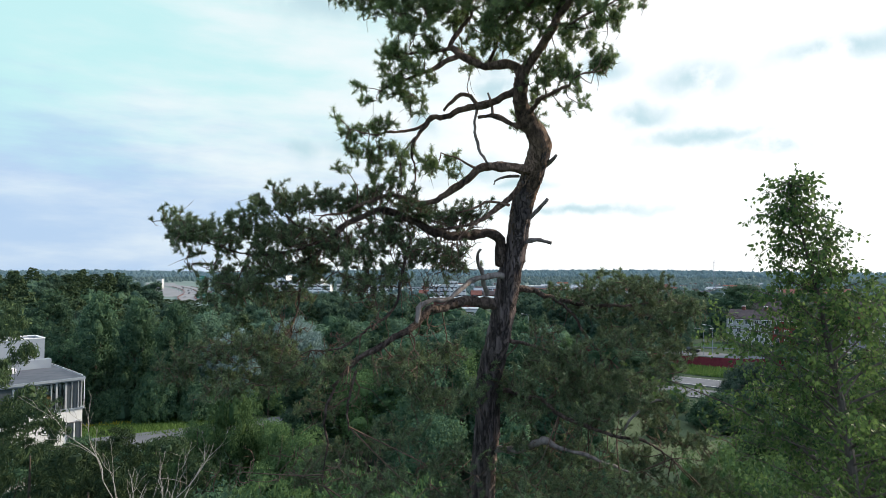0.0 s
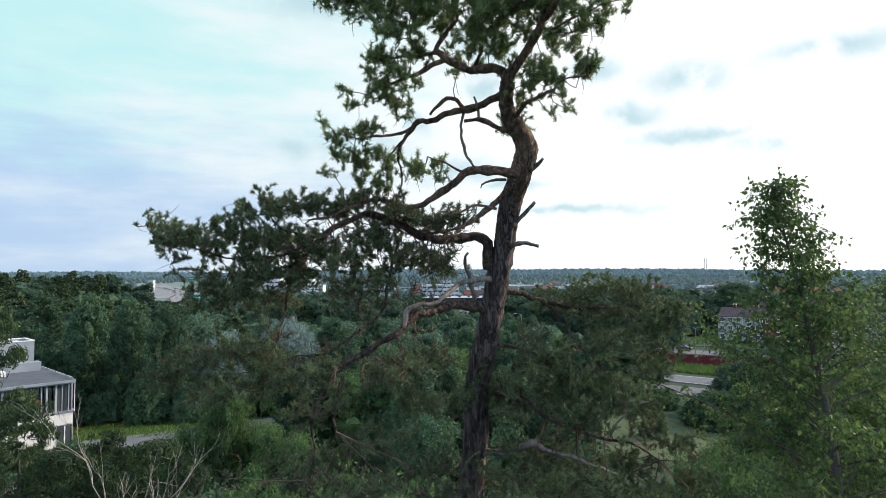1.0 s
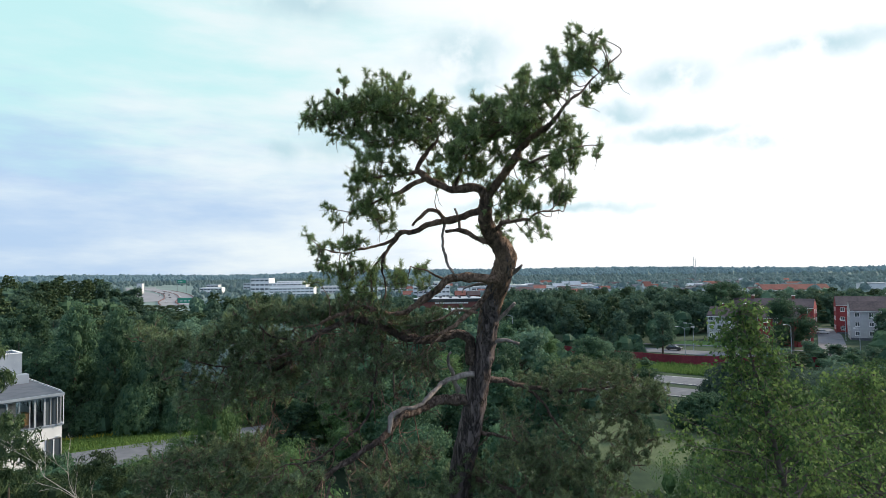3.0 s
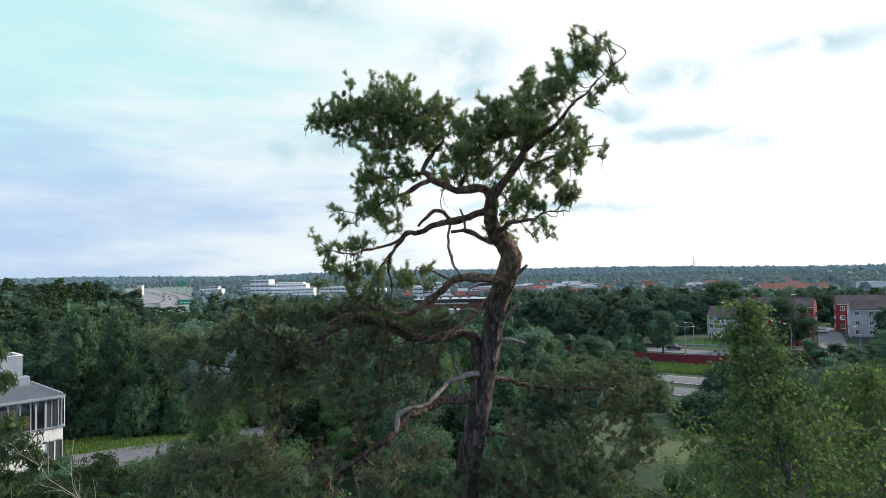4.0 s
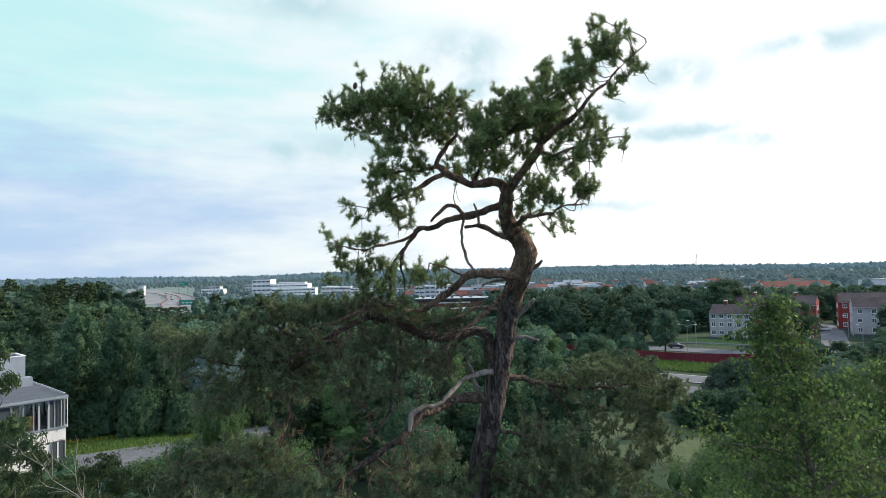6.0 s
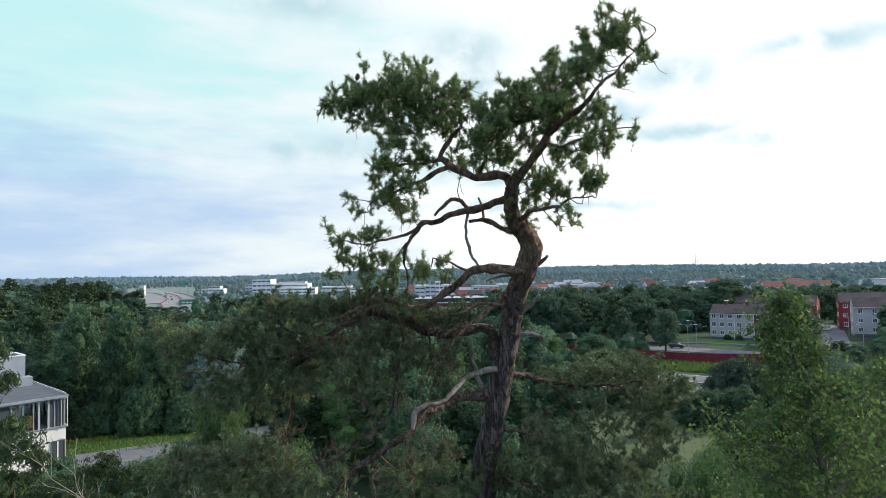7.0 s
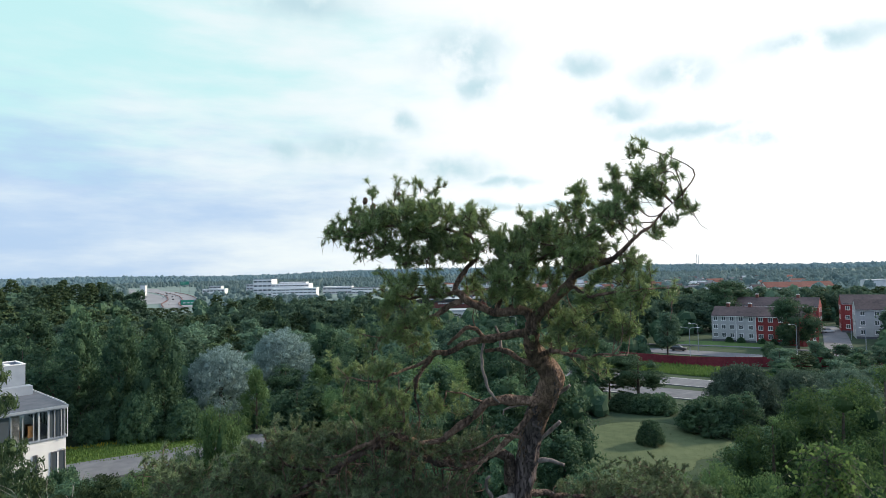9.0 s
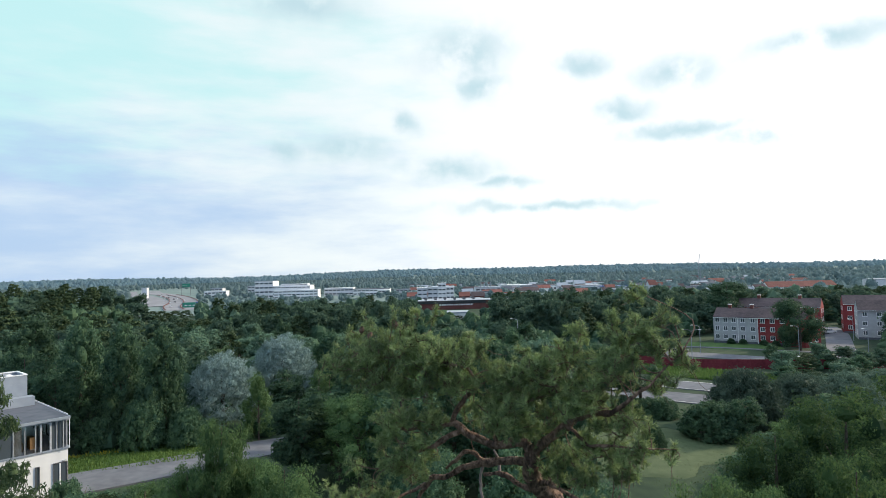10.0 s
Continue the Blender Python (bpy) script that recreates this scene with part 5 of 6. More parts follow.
def spray(cx, cy, cz, rx, rz, count, leafy_share=1.0, upper=False):
    """A pad of foliage: twigs that branch from the nearest wood to shoots in an ellipsoid, with needles on them."""
    SPRAYS[0] += 1
    rng = np.random.default_rng(900 + SPRAYS[0])
    count = count if upper else max(4, int(count * 1.5))
    ry = min(rx, 0.30) * 1.25 + 0.04
    knots = max(3, count // 2)          # shoots stand in bunches with gaps between
    d = unit(rng.normal(size=(knots, 3))) * rng.random((knots, 1)) ** 0.45
    d = np.concatenate([d, d[rng.integers(0, knots, max(0, count - knots))]])[:count]
    count = len(d)
    flat = 1.0 if upper else 0.75
    shoots = np.array((cx, cy, cz)) + d * np.array((rx, ry, rz * flat)) + rng.normal(0, 0.016 if upper else 0.045, (count, 3))
    # shoots stand above or behind stout wood
    stout = np.array(PINE_THICK)
    gap2 = (shoots[:, None, 0] - stout[None, :, 0]) ** 2 + (shoots[:, None, 2] - stout[None, :, 2]) ** 2
    j = gap2.argmin(1)
    bare = (gap2.min(1) < (stout[j, 3] + 0.03) ** 2) & (shoots[:, 1] < stout[j, 1] + 0.08)
    lift = bare & (rng.random(count) < 0.4)
    shoots[lift, 2] += 0.05 + 0.05 * rng.random(int(lift.sum()))
    bare &= ~lift
    shoots[bare, 1] = stout[j[bare], 1] + 0.08 + 0.12 * rng.random(int(bare.sum()))
    wood = np.array(PINE_NODES)
    start = np.array((cx, cy, cz))
    # begin at the wood that lies nearest the pad, then let each shoot join what has already grown
    near = wood[np.argsort(((wood - start) ** 2).sum(1))[:14]]
    grown = list(near)
    order = np.argsort([((near - s) ** 2).sum(1).min() for s in shoots])
    twigs = Geo()
    ends, ways = [], []
    for i in order:
        s = shoots[i]
        arr = np.array(grown)
        j = int(((arr - s) ** 2).sum(1).argmin())
        a = arr[j]
        gap = float(np.linalg.norm(s - a))
        mid = (a + s) / 2 + rng.normal(0, 0.17 * gap, 3) + np.array((0, 0, -0.10 * gap))
        up = s + np.array((0, 0, 0.006 + 0.02 * rng.random()))
        r0 = 0.0030 + 0.005 * min(gap, 0.5)
        path = spline([(*a, r0), (*mid, r0 * 0.75), (*s, 0.0026), (*up, 0.0020)], 0.05)
        tube(twigs, path, 4)
        way = unit(path[-1, :3] - path[-4, :3] + np.array((0, 0, 0.02)) + rng.normal(0, 0.02, 3))
        ends.append(path[-1, :3]), ways.append(way)
        for q in path[1::2]:
            grown.append(q[:3])
        for b in range(int(rng.integers(0, 3))):     # side shoots
            at = path[int(rng.integers(max(1, len(path) // 2), len(path)))][:3]
            sw = unit(way + rng.normal(0, 0.75, 3) + np.array((0, 0, 0.25)))
            e = at + sw * rng.uniform(0.03, 0.08)
            tube(twigs, [(*at, 0.0023), (*((at + e) / 2), 0.0018), (*e, 0.0014)], 3)
            ends.append(e), ways.append(sw)
        if rng.random() < 0.3:      # a bare dead twig
            at = path[len(path) // 2][:3]
            e = at + unit(rng.normal(0, 1, 3) + np.array((0, 0, -0.6))) * rng.uniform(0.06, 0.16)
            bend = (at + e) / 2 + rng.normal(0, 0.012, 3)
            tube(twigs, [(*at, 0.0022), (*bend, 0.0017), (*e, 0.0009)], 3)
    tagged(part("twiggery", twigs, M_TWIG, PINE), kind="stuff")
    ends, ways = np.array(ends), np.array(ways)
    keep = rng.random(len(ends)) < leafy_share
    if keep.any():
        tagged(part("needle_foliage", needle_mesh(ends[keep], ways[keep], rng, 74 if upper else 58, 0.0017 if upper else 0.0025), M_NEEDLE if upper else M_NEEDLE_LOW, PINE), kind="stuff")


pine_limb("trunk", (0.3, 5.95, 11.4, 0.21), (0.26, 5.9, 14, 0.17), (0.28, 5.78, 18, 0.15), (0.34, 5.5, 21.5, 0.137), (0.39, 5.29, 23.27, 0.1324), (0.43, 5.12, 23.91, 0.1235), (0.44, 5.08, 24.32, 0.1165), (0.53, 4.92, 24.82, 0.1129), (0.59, 4.79, 25.23, 0.1054), (0.64, 4.7, 25.52, 0.0987), (0.67, 4.55, 25.81, 0.0958), (0.73, 4.38, 26.04, 0.0969), (0.76, 4.26, 26.19, 0.0944), (0.71, 4.18, 26.29, 0.08), (0.62, 4.1, 26.39, 0.0682), (0.58, 4.01, 26.49, 0.0568), (0.59, 3.95, 26.6, 0.0559))
pine_limb("limb", (0.59, 3.95, 26.6, 0.0519), (0.65, 3.85, 26.69, 0.0429), (0.71, 3.73, 26.78, 0.0379), (0.77, 3.6, 26.88, 0.0312), (0.83, 3.48, 26.96, 0.0249), (0.9, 3.36, 27, 0.0189), (0.97, 3.28, 27.08, 0.0134), (1.07, 3.24, 27.16, 0.01), (1.17, 3.22, 27.25, 0.0066), (1.27, 3.2, 27.35, 0.0049))
pine_limb("limb", (0.58, 3.95, 26.61, 0.0439), (0.55, 3.95, 26.66, 0.0398), (0.49, 3.95, 26.68, 0.0378), (0.38, 3.95, 26.675, 0.0358), (0.26, 3.97, 26.71, 0.036), (0.15, 3.97, 26.76, 0.0342), (0.09, 3.97, 26.82, 0.0241), (0.0, 3.97, 26.79, 0.0161), (-0.14, 3.97, 26.78, 0.0121), (-0.34, 3.97, 26.80, 0.008))
pine_limb("limb", (0.09, 3.97, 26.82, 0.0241), (0.11, 3.97, 26.88, 0.0221), (0.16, 3.97, 26.95, 0.0201), (0.24, 3.93, 27.03, 0.0159), (0.22, 3.89, 27.15, 0.0138), (0.03, 3.89, 27.21, 0.0099), (-0.21, 3.93, 27.24, 0.008), (-0.5, 3.97, 27.26, 0.006))
pine_limb("limb", (0.16, 3.97, 26.76, 0.0261), (0.03, 3.97, 26.69, 0.0201), (-0.10, 3.97, 26.64, 0.0171), (-0.24, 3.97, 26.57, 0.0121), (-0.39, 4.01, 26.53, 0.0071))
pine_limb("limb", (0.36, 3.95, 26.68, 0.0199), (0.41, 3.89, 26.84, 0.0158), (0.45, 3.81, 26.94, 0.0135), (0.56, 3.73, 27, 0.0114), (0.69, 3.65, 27.08, 0.0074))
pine_limb("limb", (0.76, 3.65, 26.85, 0.0185), (0.83, 3.48, 26.78, 0.0142), (0.93, 3.36, 26.81, 0.0103), (1.08, 3.24, 26.83, 0.0066), (1.2, 3.19, 26.84, 0.0049))
pine_limb("limb", (0.66, 4.06, 26.4, 0.0236), (0.69, 3.93, 26.44, 0.0191), (0.76, 3.73, 26.45, 0.0163), (0.82, 3.56, 26.44, 0.0121), (0.87, 3.48, 26.48, 0.0085), (0.99, 3.4, 26.47, 0.005))
pine_limb("limb", (0.56, 4.01, 26.54, 0.0389), (0.49, 4.1, 26.53, 0.0357), (0.4, 4.2, 26.49, 0.0346), (0.28, 4.22, 26.48, 0.0307), (0.17, 4.22, 26.45, 0.0286), (0.07, 4.22, 26.41, 0.0266), (-0.02, 4.22, 26.41, 0.0266), (-0.09, 4.22, 26.34, 0.0184), (-0.22, 4.18, 26.3, 0.0142), (-0.41, 4.1, 26.25, 0.0099), (-0.61, 4.06, 26.27, 0.0059))
pine_limb("limb", (0.3, 4.22, 26.48, 0.0225), (0.24, 4.2, 26.54, 0.0183), (0.17, 4.2, 26.56, 0.0183), (0.11, 4.2, 26.52, 0.0163), (0.05, 4.22, 26.45, 0.0143))
pine_limb("dead_branch", (0.3, 4.22, 26.48, 0.0184), (0.28, 4.22, 26.37, 0.0163), (0.3, 4.22, 26.23, 0.0163), (0.34, 4.22, 26.12, 0.0143), (0.39, 4.22, 26.05, 0.0082))
pine_limb("limb", (-0.06, 4.22, 26.37, 0.0204), (-0.14, 4.22, 26.27, 0.0163), (-0.18, 4.2, 26.16, 0.0142), (-0.16, 4.18, 26.01, 0.0101), (-0.18, 4.18, 25.85, 0.0081))
pine_limb("limb", (-0.16, 4.22, 26.25, 0.0123), (-0.25, 4.18, 26.09, 0.0101), (-0.25, 4.14, 25.96, 0.008))
pine_limb("limb", (0.68, 4.14, 26.27, 0.0301), (0.54, 4.18, 26.34, 0.0243), (0.43, 4.22, 26.41, 0.0225), (0.3, 4.22, 26.4, 0.0163))
pine_limb("stub", (0.41, 4.22, 26.41, 0.0184), (0.4, 4.22, 26.5, 0.0163), (0.37, 4.18, 26.57, 0.0121))
pine_limb("limb", (0.73, 4.34, 26.05, 0.0546), (0.55, 4.3, 26.07, 0.0458), (0.41, 4.3, 26.07, 0.0437), (0.3, 4.3, 26.04, 0.0416), (0.22, 4.3, 25.96, 0.0375), (0.12, 4.3, 25.86, 0.0333), (0.01, 4.3, 25.78, 0.0271), (-0.14, 4.3, 25.77, 0.0229), (-0.31, 4.3, 25.82, 0.0208), (-0.49, 4.3, 25.79, 0.0187), (-0.68, 4.3, 25.71, 0.0146), (-0.83, 4.3, 25.69, 0.0083))
pine_limb("limb", (0.3, 4.3, 26.04, 0.0167), (0.22, 4.28, 26.07, 0.0145), (0.13, 4.26, 26.12, 0.0103), (0.03, 4.22, 26.14, 0.0061))
pine_limb("limb", (0.67, 4.42, 25.97, 0.0385), (0.58, 4.42, 25.84, 0.03), (0.45, 4.38, 25.74, 0.0254), (0.32, 4.34, 25.64, 0.021), (0.17, 4.3, 25.61, 0.0146), (-0.01, 4.3, 25.59, 0.0104))
pine_limb("limb", (0.54, 4.38, 25.77, 0.0191), (0.39, 4.34, 25.79, 0.0168), (0.24, 4.3, 25.73, 0.0125), (0.11, 4.3, 25.7, 0.0083))
pine_limb("dead_branch", (0.62, 4.42, 26, 0.0193), (0.52, 4.38, 25.99, 0.0148), (0.44, 4.38, 25.96, 0.0106), (0.43, 4.38, 25.93, 0.0064))
pine_limb("limb", (0.51, 4.75, 25.33, 0.0597), (0.52, 4.71, 25.46, 0.0592), (0.48, 4.67, 25.56, 0.0564), (0.36, 4.65, 25.59, 0.0494), (0.21, 4.59, 25.55, 0.0488), (0.03, 4.51, 25.57, 0.0436), (-0.14, 4.47, 25.62, 0.0389), (-0.32, 4.42, 25.69, 0.0364), (-0.45, 4.4, 25.72, 0.0341), (-0.57, 4.4, 25.67, 0.0319), (-0.69, 4.4, 25.6, 0.0298), (-0.8, 4.4, 25.52, 0.0277), (-0.92, 4.47, 25.41, 0.0194), (-1.07, 4.55, 25.32, 0.0132))
pine_limb("limb", (-0.8, 4.4, 25.52, 0.0192), (-0.99, 4.38, 25.45, 0.017), (-1.19, 4.34, 25.4, 0.0147), (-1.39, 4.3, 25.39, 0.0104), (-1.58, 4.26, 25.44, 0.0083), (-1.77, 4.22, 25.48, 0.0061), (-1.94, 4.22, 25.46, 0.0041))
pine_limb("limb", (-0.7, 4.4, 25.6, 0.017), (-0.91, 4.38, 25.59, 0.0148), (-1.07, 4.34, 25.63, 0.0105), (-1.14, 4.3, 25.73, 0.0083))
pine_limb("limb", (-0.92, 4.47, 25.41, 0.0173), (-1.03, 4.55, 25.23, 0.0154), (-1.1, 4.63, 25.05, 0.0134), (-1.15, 4.63, 24.83, 0.0112), (-1.17, 4.63, 24.65, 0.0067))
pine_limb("dead_branch", (0.53, 4.71, 25.24, 0.0364), (0.36, 4.59, 25.23, 0.031), (0.22, 4.47, 25.18, 0.0281), (0.11, 4.38, 25.11, 0.0254), (-0, 4.3, 25.07, 0.025), (-0.1, 4.24, 25.03, 0.0288), (-0.14, 4.22, 24.9, 0.0163))
pine_limb("limb", (0.47, 4.83, 25, 0.0607), (0.28, 4.67, 25.03, 0.0542), (0.09, 4.51, 25.02, 0.0479), (-0.05, 4.38, 24.97, 0.0424), (-0.14, 4.3, 24.87, 0.0354), (-0.27, 4.22, 24.78, 0.0307), (-0.41, 4.18, 24.69, 0.0263), (-0.54, 4.14, 24.63, 0.0241), (-0.63, 4.1, 24.55, 0.0199), (-0.72, 4.1, 24.47, 0.0159))
pine_limb("limb", (-0.54, 4.14, 24.62, 0.018), (-0.61, 4.1, 24.43, 0.0159), (-0.62, 4.06, 24.28, 0.0118), (-0.6, 4.06, 24.17, 0.0059))
pine_limb("limb", (-0.71, 4.1, 24.47, 0.0159), (-0.77, 4.06, 24.3, 0.0138), (-0.74, 4.06, 24.11, 0.0118), (-0.76, 4.06, 23.97, 0.0098), (-0.77, 4.06, 23.8, 0.0059))
pine_limb("limb", (-0.2, 4.47, 25.54, 0.0194), (-0.25, 4.3, 25.28, 0.0167), (-0.3, 4.22, 25.07, 0.0163), (-0.37, 4.18, 24.95, 0.0142), (-0.51, 4.14, 24.84, 0.014), (-0.67, 4.14, 24.74, 0.012), (-0.88, 4.1, 24.72, 0.0079))
pine_limb("limb", (0.63, 5.04, 25.14, 0.0389), (0.82, 5.12, 25.14, 0.0321), (1, 5.2, 25.06, 0.0301), (1.2, 5.29, 24.99, 0.0255), (1.43, 5.33, 24.95, 0.0231), (1.65, 5.37, 24.96, 0.0181), (1.84, 5.41, 24.98, 0.013), (2.07, 5.45, 25, 0.0079))
pine_limb("limb", (1, 5.2, 25.06, 0.0201), (1.15, 5.2, 24.94, 0.0176), (1.28, 5.2, 24.78, 0.015), (1.38, 5.2, 24.62, 0.0125), (1.54, 5.16, 24.47, 0.0075))
pine_limb("limb", (0.55, 4.96, 24.72, 0.0239), (0.72, 4.96, 24.68, 0.0191), (0.89, 4.96, 24.61, 0.0144), (1.1, 4.96, 24.56, 0.0096))
pine_limb("dead_branch", (0.49, 5.12, 23.74, 0.0494), (0.74, 4.96, 23.82, 0.0407), (0.88, 4.79, 23.92, 0.0463), (0.97, 4.71, 23.89, 0.0296), (1.18, 4.63, 23.86, 0.0224), (1.33, 4.63, 23.78, 0.0179), (1.51, 4.63, 23.71, 0.0089))
pine_limb("limb", (0.56, 5.04, 24.27, 0.0292), (0.87, 4.88, 24.23, 0.0235), (1.04, 4.71, 24.12, 0.0205), (1.27, 4.63, 24.06, 0.0179), (1.42, 4.55, 24.02, 0.0154), (1.62, 4.55, 23.97, 0.0132), (1.81, 4.55, 23.84, 0.0066))
pine_limb("dead_branch", (1.42, 4.55, 24.02, 0.0132), (1.53, 4.47, 24.21, 0.0151), (1.69, 4.38, 24.32, 0.0148), (1.76, 4.34, 24.22, 0.0084))
pine_limb("stub", (0.79, 4.38, 26.06, 0.0254), (0.85, 4.34, 26.1, 0.0189), (0.89, 4.3, 26.14, 0.0146))
pine_limb("stub", (0.73, 4.59, 25.7, 0.0222), (0.8, 4.55, 25.77, 0.0198), (0.86, 4.51, 25.84, 0.0153))
pine_limb("stub", (0.68, 4.67, 25.51, 0.0271), (0.79, 4.63, 25.53, 0.0224), (0.9, 4.59, 25.5, 0.0155))
pine_limb("dead_branch", (0.41, 4.79, 25.09, 0.0324), (0.37, 4.67, 25.23, 0.0271), (0.32, 4.59, 25.34, 0.02), (0.34, 4.55, 25.45, 0.0132))

spray(-0.58, 3.95, 27.19, 0.141, 0.072, 34, upper=True)
spray(-0.42, 3.95, 27.23, 0.153, 0.089, 45, upper=True)
spray(-0.22, 3.97, 27.26, 0.170, 0.122, 66, upper=True)
spray(-0.05, 3.88, 27.29, 0.143, 0.111, 53, upper=True)
spray(0.02, 3.95, 27.46, 0.032, 0.041, 5, upper=True)
spray(-0.12, 3.98, 27.49, 0.020, 0.049, 4, upper=True)
spray(-0.40, 3.94, 27.45, 0.020, 0.040, 4, upper=True)
spray(-0.21, 3.90, 27.06, 0.207, 0.088, 49, upper=True)
spray(-0.36, 3.95, 27.10, 0.097, 0.056, 17, upper=True)
spray(-0.48, 4.01, 27.05, 0.057, 0.029, 5, upper=True)
spray(-0.00, 3.92, 27.10, 0.184, 0.128, 69, upper=True)
spray(0.13, 3.87, 27.26, 0.103, 0.079, 22, upper=True)
spray(0.23, 3.91, 27.32, 0.056, 0.048, 8, upper=True)
spray(0.28, 3.93, 27.25, 0.036, 0.072, 8, upper=True)
spray(-0.69, 3.98, 27.18, 0.041, 0.032, 5, upper=True)
spray(0.16, 3.94, 27.06, 0.153, 0.089, 40, upper=True)
spray(-0.56, 4.03, 27.35, 0.049, 0.033, 5, upper=True)
spray(-0.26, 3.98, 27.43, 0.033, 0.028, 4, upper=True)
spray(-0.36, 3.95, 27.30, 0.073, 0.048, 13, upper=True)
spray(0.35, 3.86, 27.14, 0.079, 0.048, 13, upper=True)
spray(0.43, 3.84, 27.09, 0.126, 0.102, 40, upper=True)
spray(0.54, 3.77, 27.09, 0.124, 0.101, 45, upper=True)
spray(0.51, 3.82, 26.99, 0.173, 0.063, 34, upper=True)
spray(0.63, 3.76, 27.20, 0.108, 0.054, 21, upper=True)
spray(0.68, 3.64, 27.10, 0.143, 0.083, 45, upper=True)
spray(0.75, 3.71, 27.27, 0.038, 0.054, 9, upper=True)
spray(0.81, 3.62, 27.40, 0.049, 0.041, 9, upper=True)
spray(0.83, 3.60, 27.28, 0.067, 0.067, 19, upper=True)
spray(0.84, 3.45, 27.12, 0.122, 0.079, 40, upper=True)
spray(0.80, 3.49, 27.01, 0.130, 0.080, 42, upper=True)
spray(0.92, 3.41, 27.26, 0.092, 0.078, 31, upper=True)
spray(0.99, 3.48, 27.38, 0.058, 0.051, 13, upper=True)
spray(0.93, 3.40, 27.17, 0.078, 0.050, 15, upper=True)
spray(1.03, 3.50, 27.49, 0.036, 0.033, 5, upper=True)
spray(1.11, 3.46, 27.58, 0.029, 0.043, 6, upper=True)
spray(1.10, 3.32, 27.39, 0.090, 0.076, 31, upper=True)
spray(1.19, 3.31, 27.48, 0.042, 0.042, 8, upper=True)
spray(1.14, 3.28, 27.32, 0.062, 0.034, 9, upper=True)
spray(1.05, 3.36, 27.28, 0.063, 0.049, 13, upper=True)
spray(1.02, 3.27, 27.16, 0.027, 0.024, 4, upper=True)
spray(1.29, 3.27, 27.25, 0.031, 0.038, 6, upper=True)
spray(1.19, 3.24, 27.18, 0.041, 0.024, 4, upper=True)
spray(1.15, 3.30, 27.12, 0.048, 0.048, 8, upper=True)
spray(1.25, 3.30, 27.49, 0.014, 0.017, 4, upper=True)
spray(1.25, 3.23, 27.31, 0.017, 0.017, 4, upper=True)
spray(0.53, 3.79, 27.28, 0.035, 0.035, 5, upper=True)
spray(0.65, 3.73, 27.25, 0.031, 0.031, 4, upper=True)
spray(0.42, 3.83, 27.19, 0.031, 0.035, 4, upper=True)
spray(0.90, 3.33, 26.95, 0.090, 0.055, 16, upper=True)
spray(1.02, 3.27, 26.98, 0.041, 0.041, 6, upper=True)
spray(1.04, 3.40, 26.95, 0.064, 0.042, 10, upper=True)
spray(1.11, 3.32, 26.90, 0.028, 0.045, 6, upper=True)
spray(1.00, 3.47, 26.88, 0.101, 0.043, 13, upper=True)
spray(1.07, 3.31, 26.80, 0.062, 0.034, 10, upper=True)
spray(1.18, 3.19, 26.80, 0.020, 0.027, 4, upper=True)
spray(0.90, 3.54, 26.91, 0.095, 0.059, 14, upper=True)
spray(0.78, 3.60, 26.91, 0.097, 0.045, 12, upper=True)
spray(0.93, 3.43, 26.77, 0.128, 0.043, 17, upper=True)
spray(1.03, 3.41, 26.73, 0.071, 0.032, 8, upper=True)
spray(0.42, 3.80, 26.89, 0.140, 0.070, 31, upper=True)
spray(0.52, 3.84, 26.81, 0.126, 0.071, 31, upper=True)
spray(0.32, 3.88, 26.93, 0.087, 0.064, 16, upper=True)
spray(0.24, 3.97, 26.89, 0.081, 0.057, 10, upper=True)
spray(0.39, 3.87, 26.76, 0.087, 0.055, 14, upper=True)
spray(0.32, 3.88, 26.73, 0.071, 0.032, 6, upper=True)
spray(0.63, 3.80, 26.88, 0.086, 0.062, 14, upper=True)
spray(0.69, 3.68, 26.77, 0.076, 0.053, 9, upper=True)
spray(0.56, 3.91, 26.72, 0.072, 0.024, 5, upper=True)
spray(0.20, 3.97, 26.81, 0.049, 0.032, 4, upper=True)
spray(0.81, 3.58, 26.75, 0.081, 0.066, 15, upper=True)
spray(0.91, 3.53, 26.70, 0.095, 0.044, 13, upper=True)
spray(1.01, 3.63, 26.65, 0.067, 0.037, 9, upper=True)
spray(1.08, 3.60, 26.58, 0.074, 0.045, 14, upper=True)
spray(0.84, 3.73, 26.63, 0.100, 0.046, 14, upper=True)
spray(0.75, 3.88, 26.58, 0.103, 0.052, 19, upper=True)
spray(0.86, 3.63, 26.52, 0.105, 0.045, 19, upper=True)
spray(0.99, 3.64, 26.56, 0.060, 0.037, 9, upper=True)
spray(0.67, 3.93, 26.51, 0.044, 0.028, 5, upper=True)
spray(0.75, 3.84, 26.44, 0.071, 0.024, 6, upper=True)
spray(0.95, 3.69, 26.33, 0.030, 0.027, 4, upper=True)
spray(0.83, 3.75, 26.31, 0.038, 0.023, 4, upper=True)
spray(0.88, 3.55, 26.39, 0.018, 0.018, 4, upper=True)
spray(0.68, 3.91, 26.67, 0.044, 0.028, 5, upper=True)
spray(0.66, 4.07, 26.38, 0.041, 0.037, 5, upper=True)
spray(0.60, 4.03, 26.34, 0.045, 0.029, 5, upper=True)
spray(0.70, 4.09, 26.28, 0.029, 0.033, 4, upper=True)
spray(0.73, 3.90, 26.35, 0.040, 0.020, 4, upper=True)
spray(-0.25, 4.03, 26.80, 0.147, 0.053, 26, upper=True)
spray(-0.34, 3.93, 26.73, 0.060, 0.056, 13, upper=True)
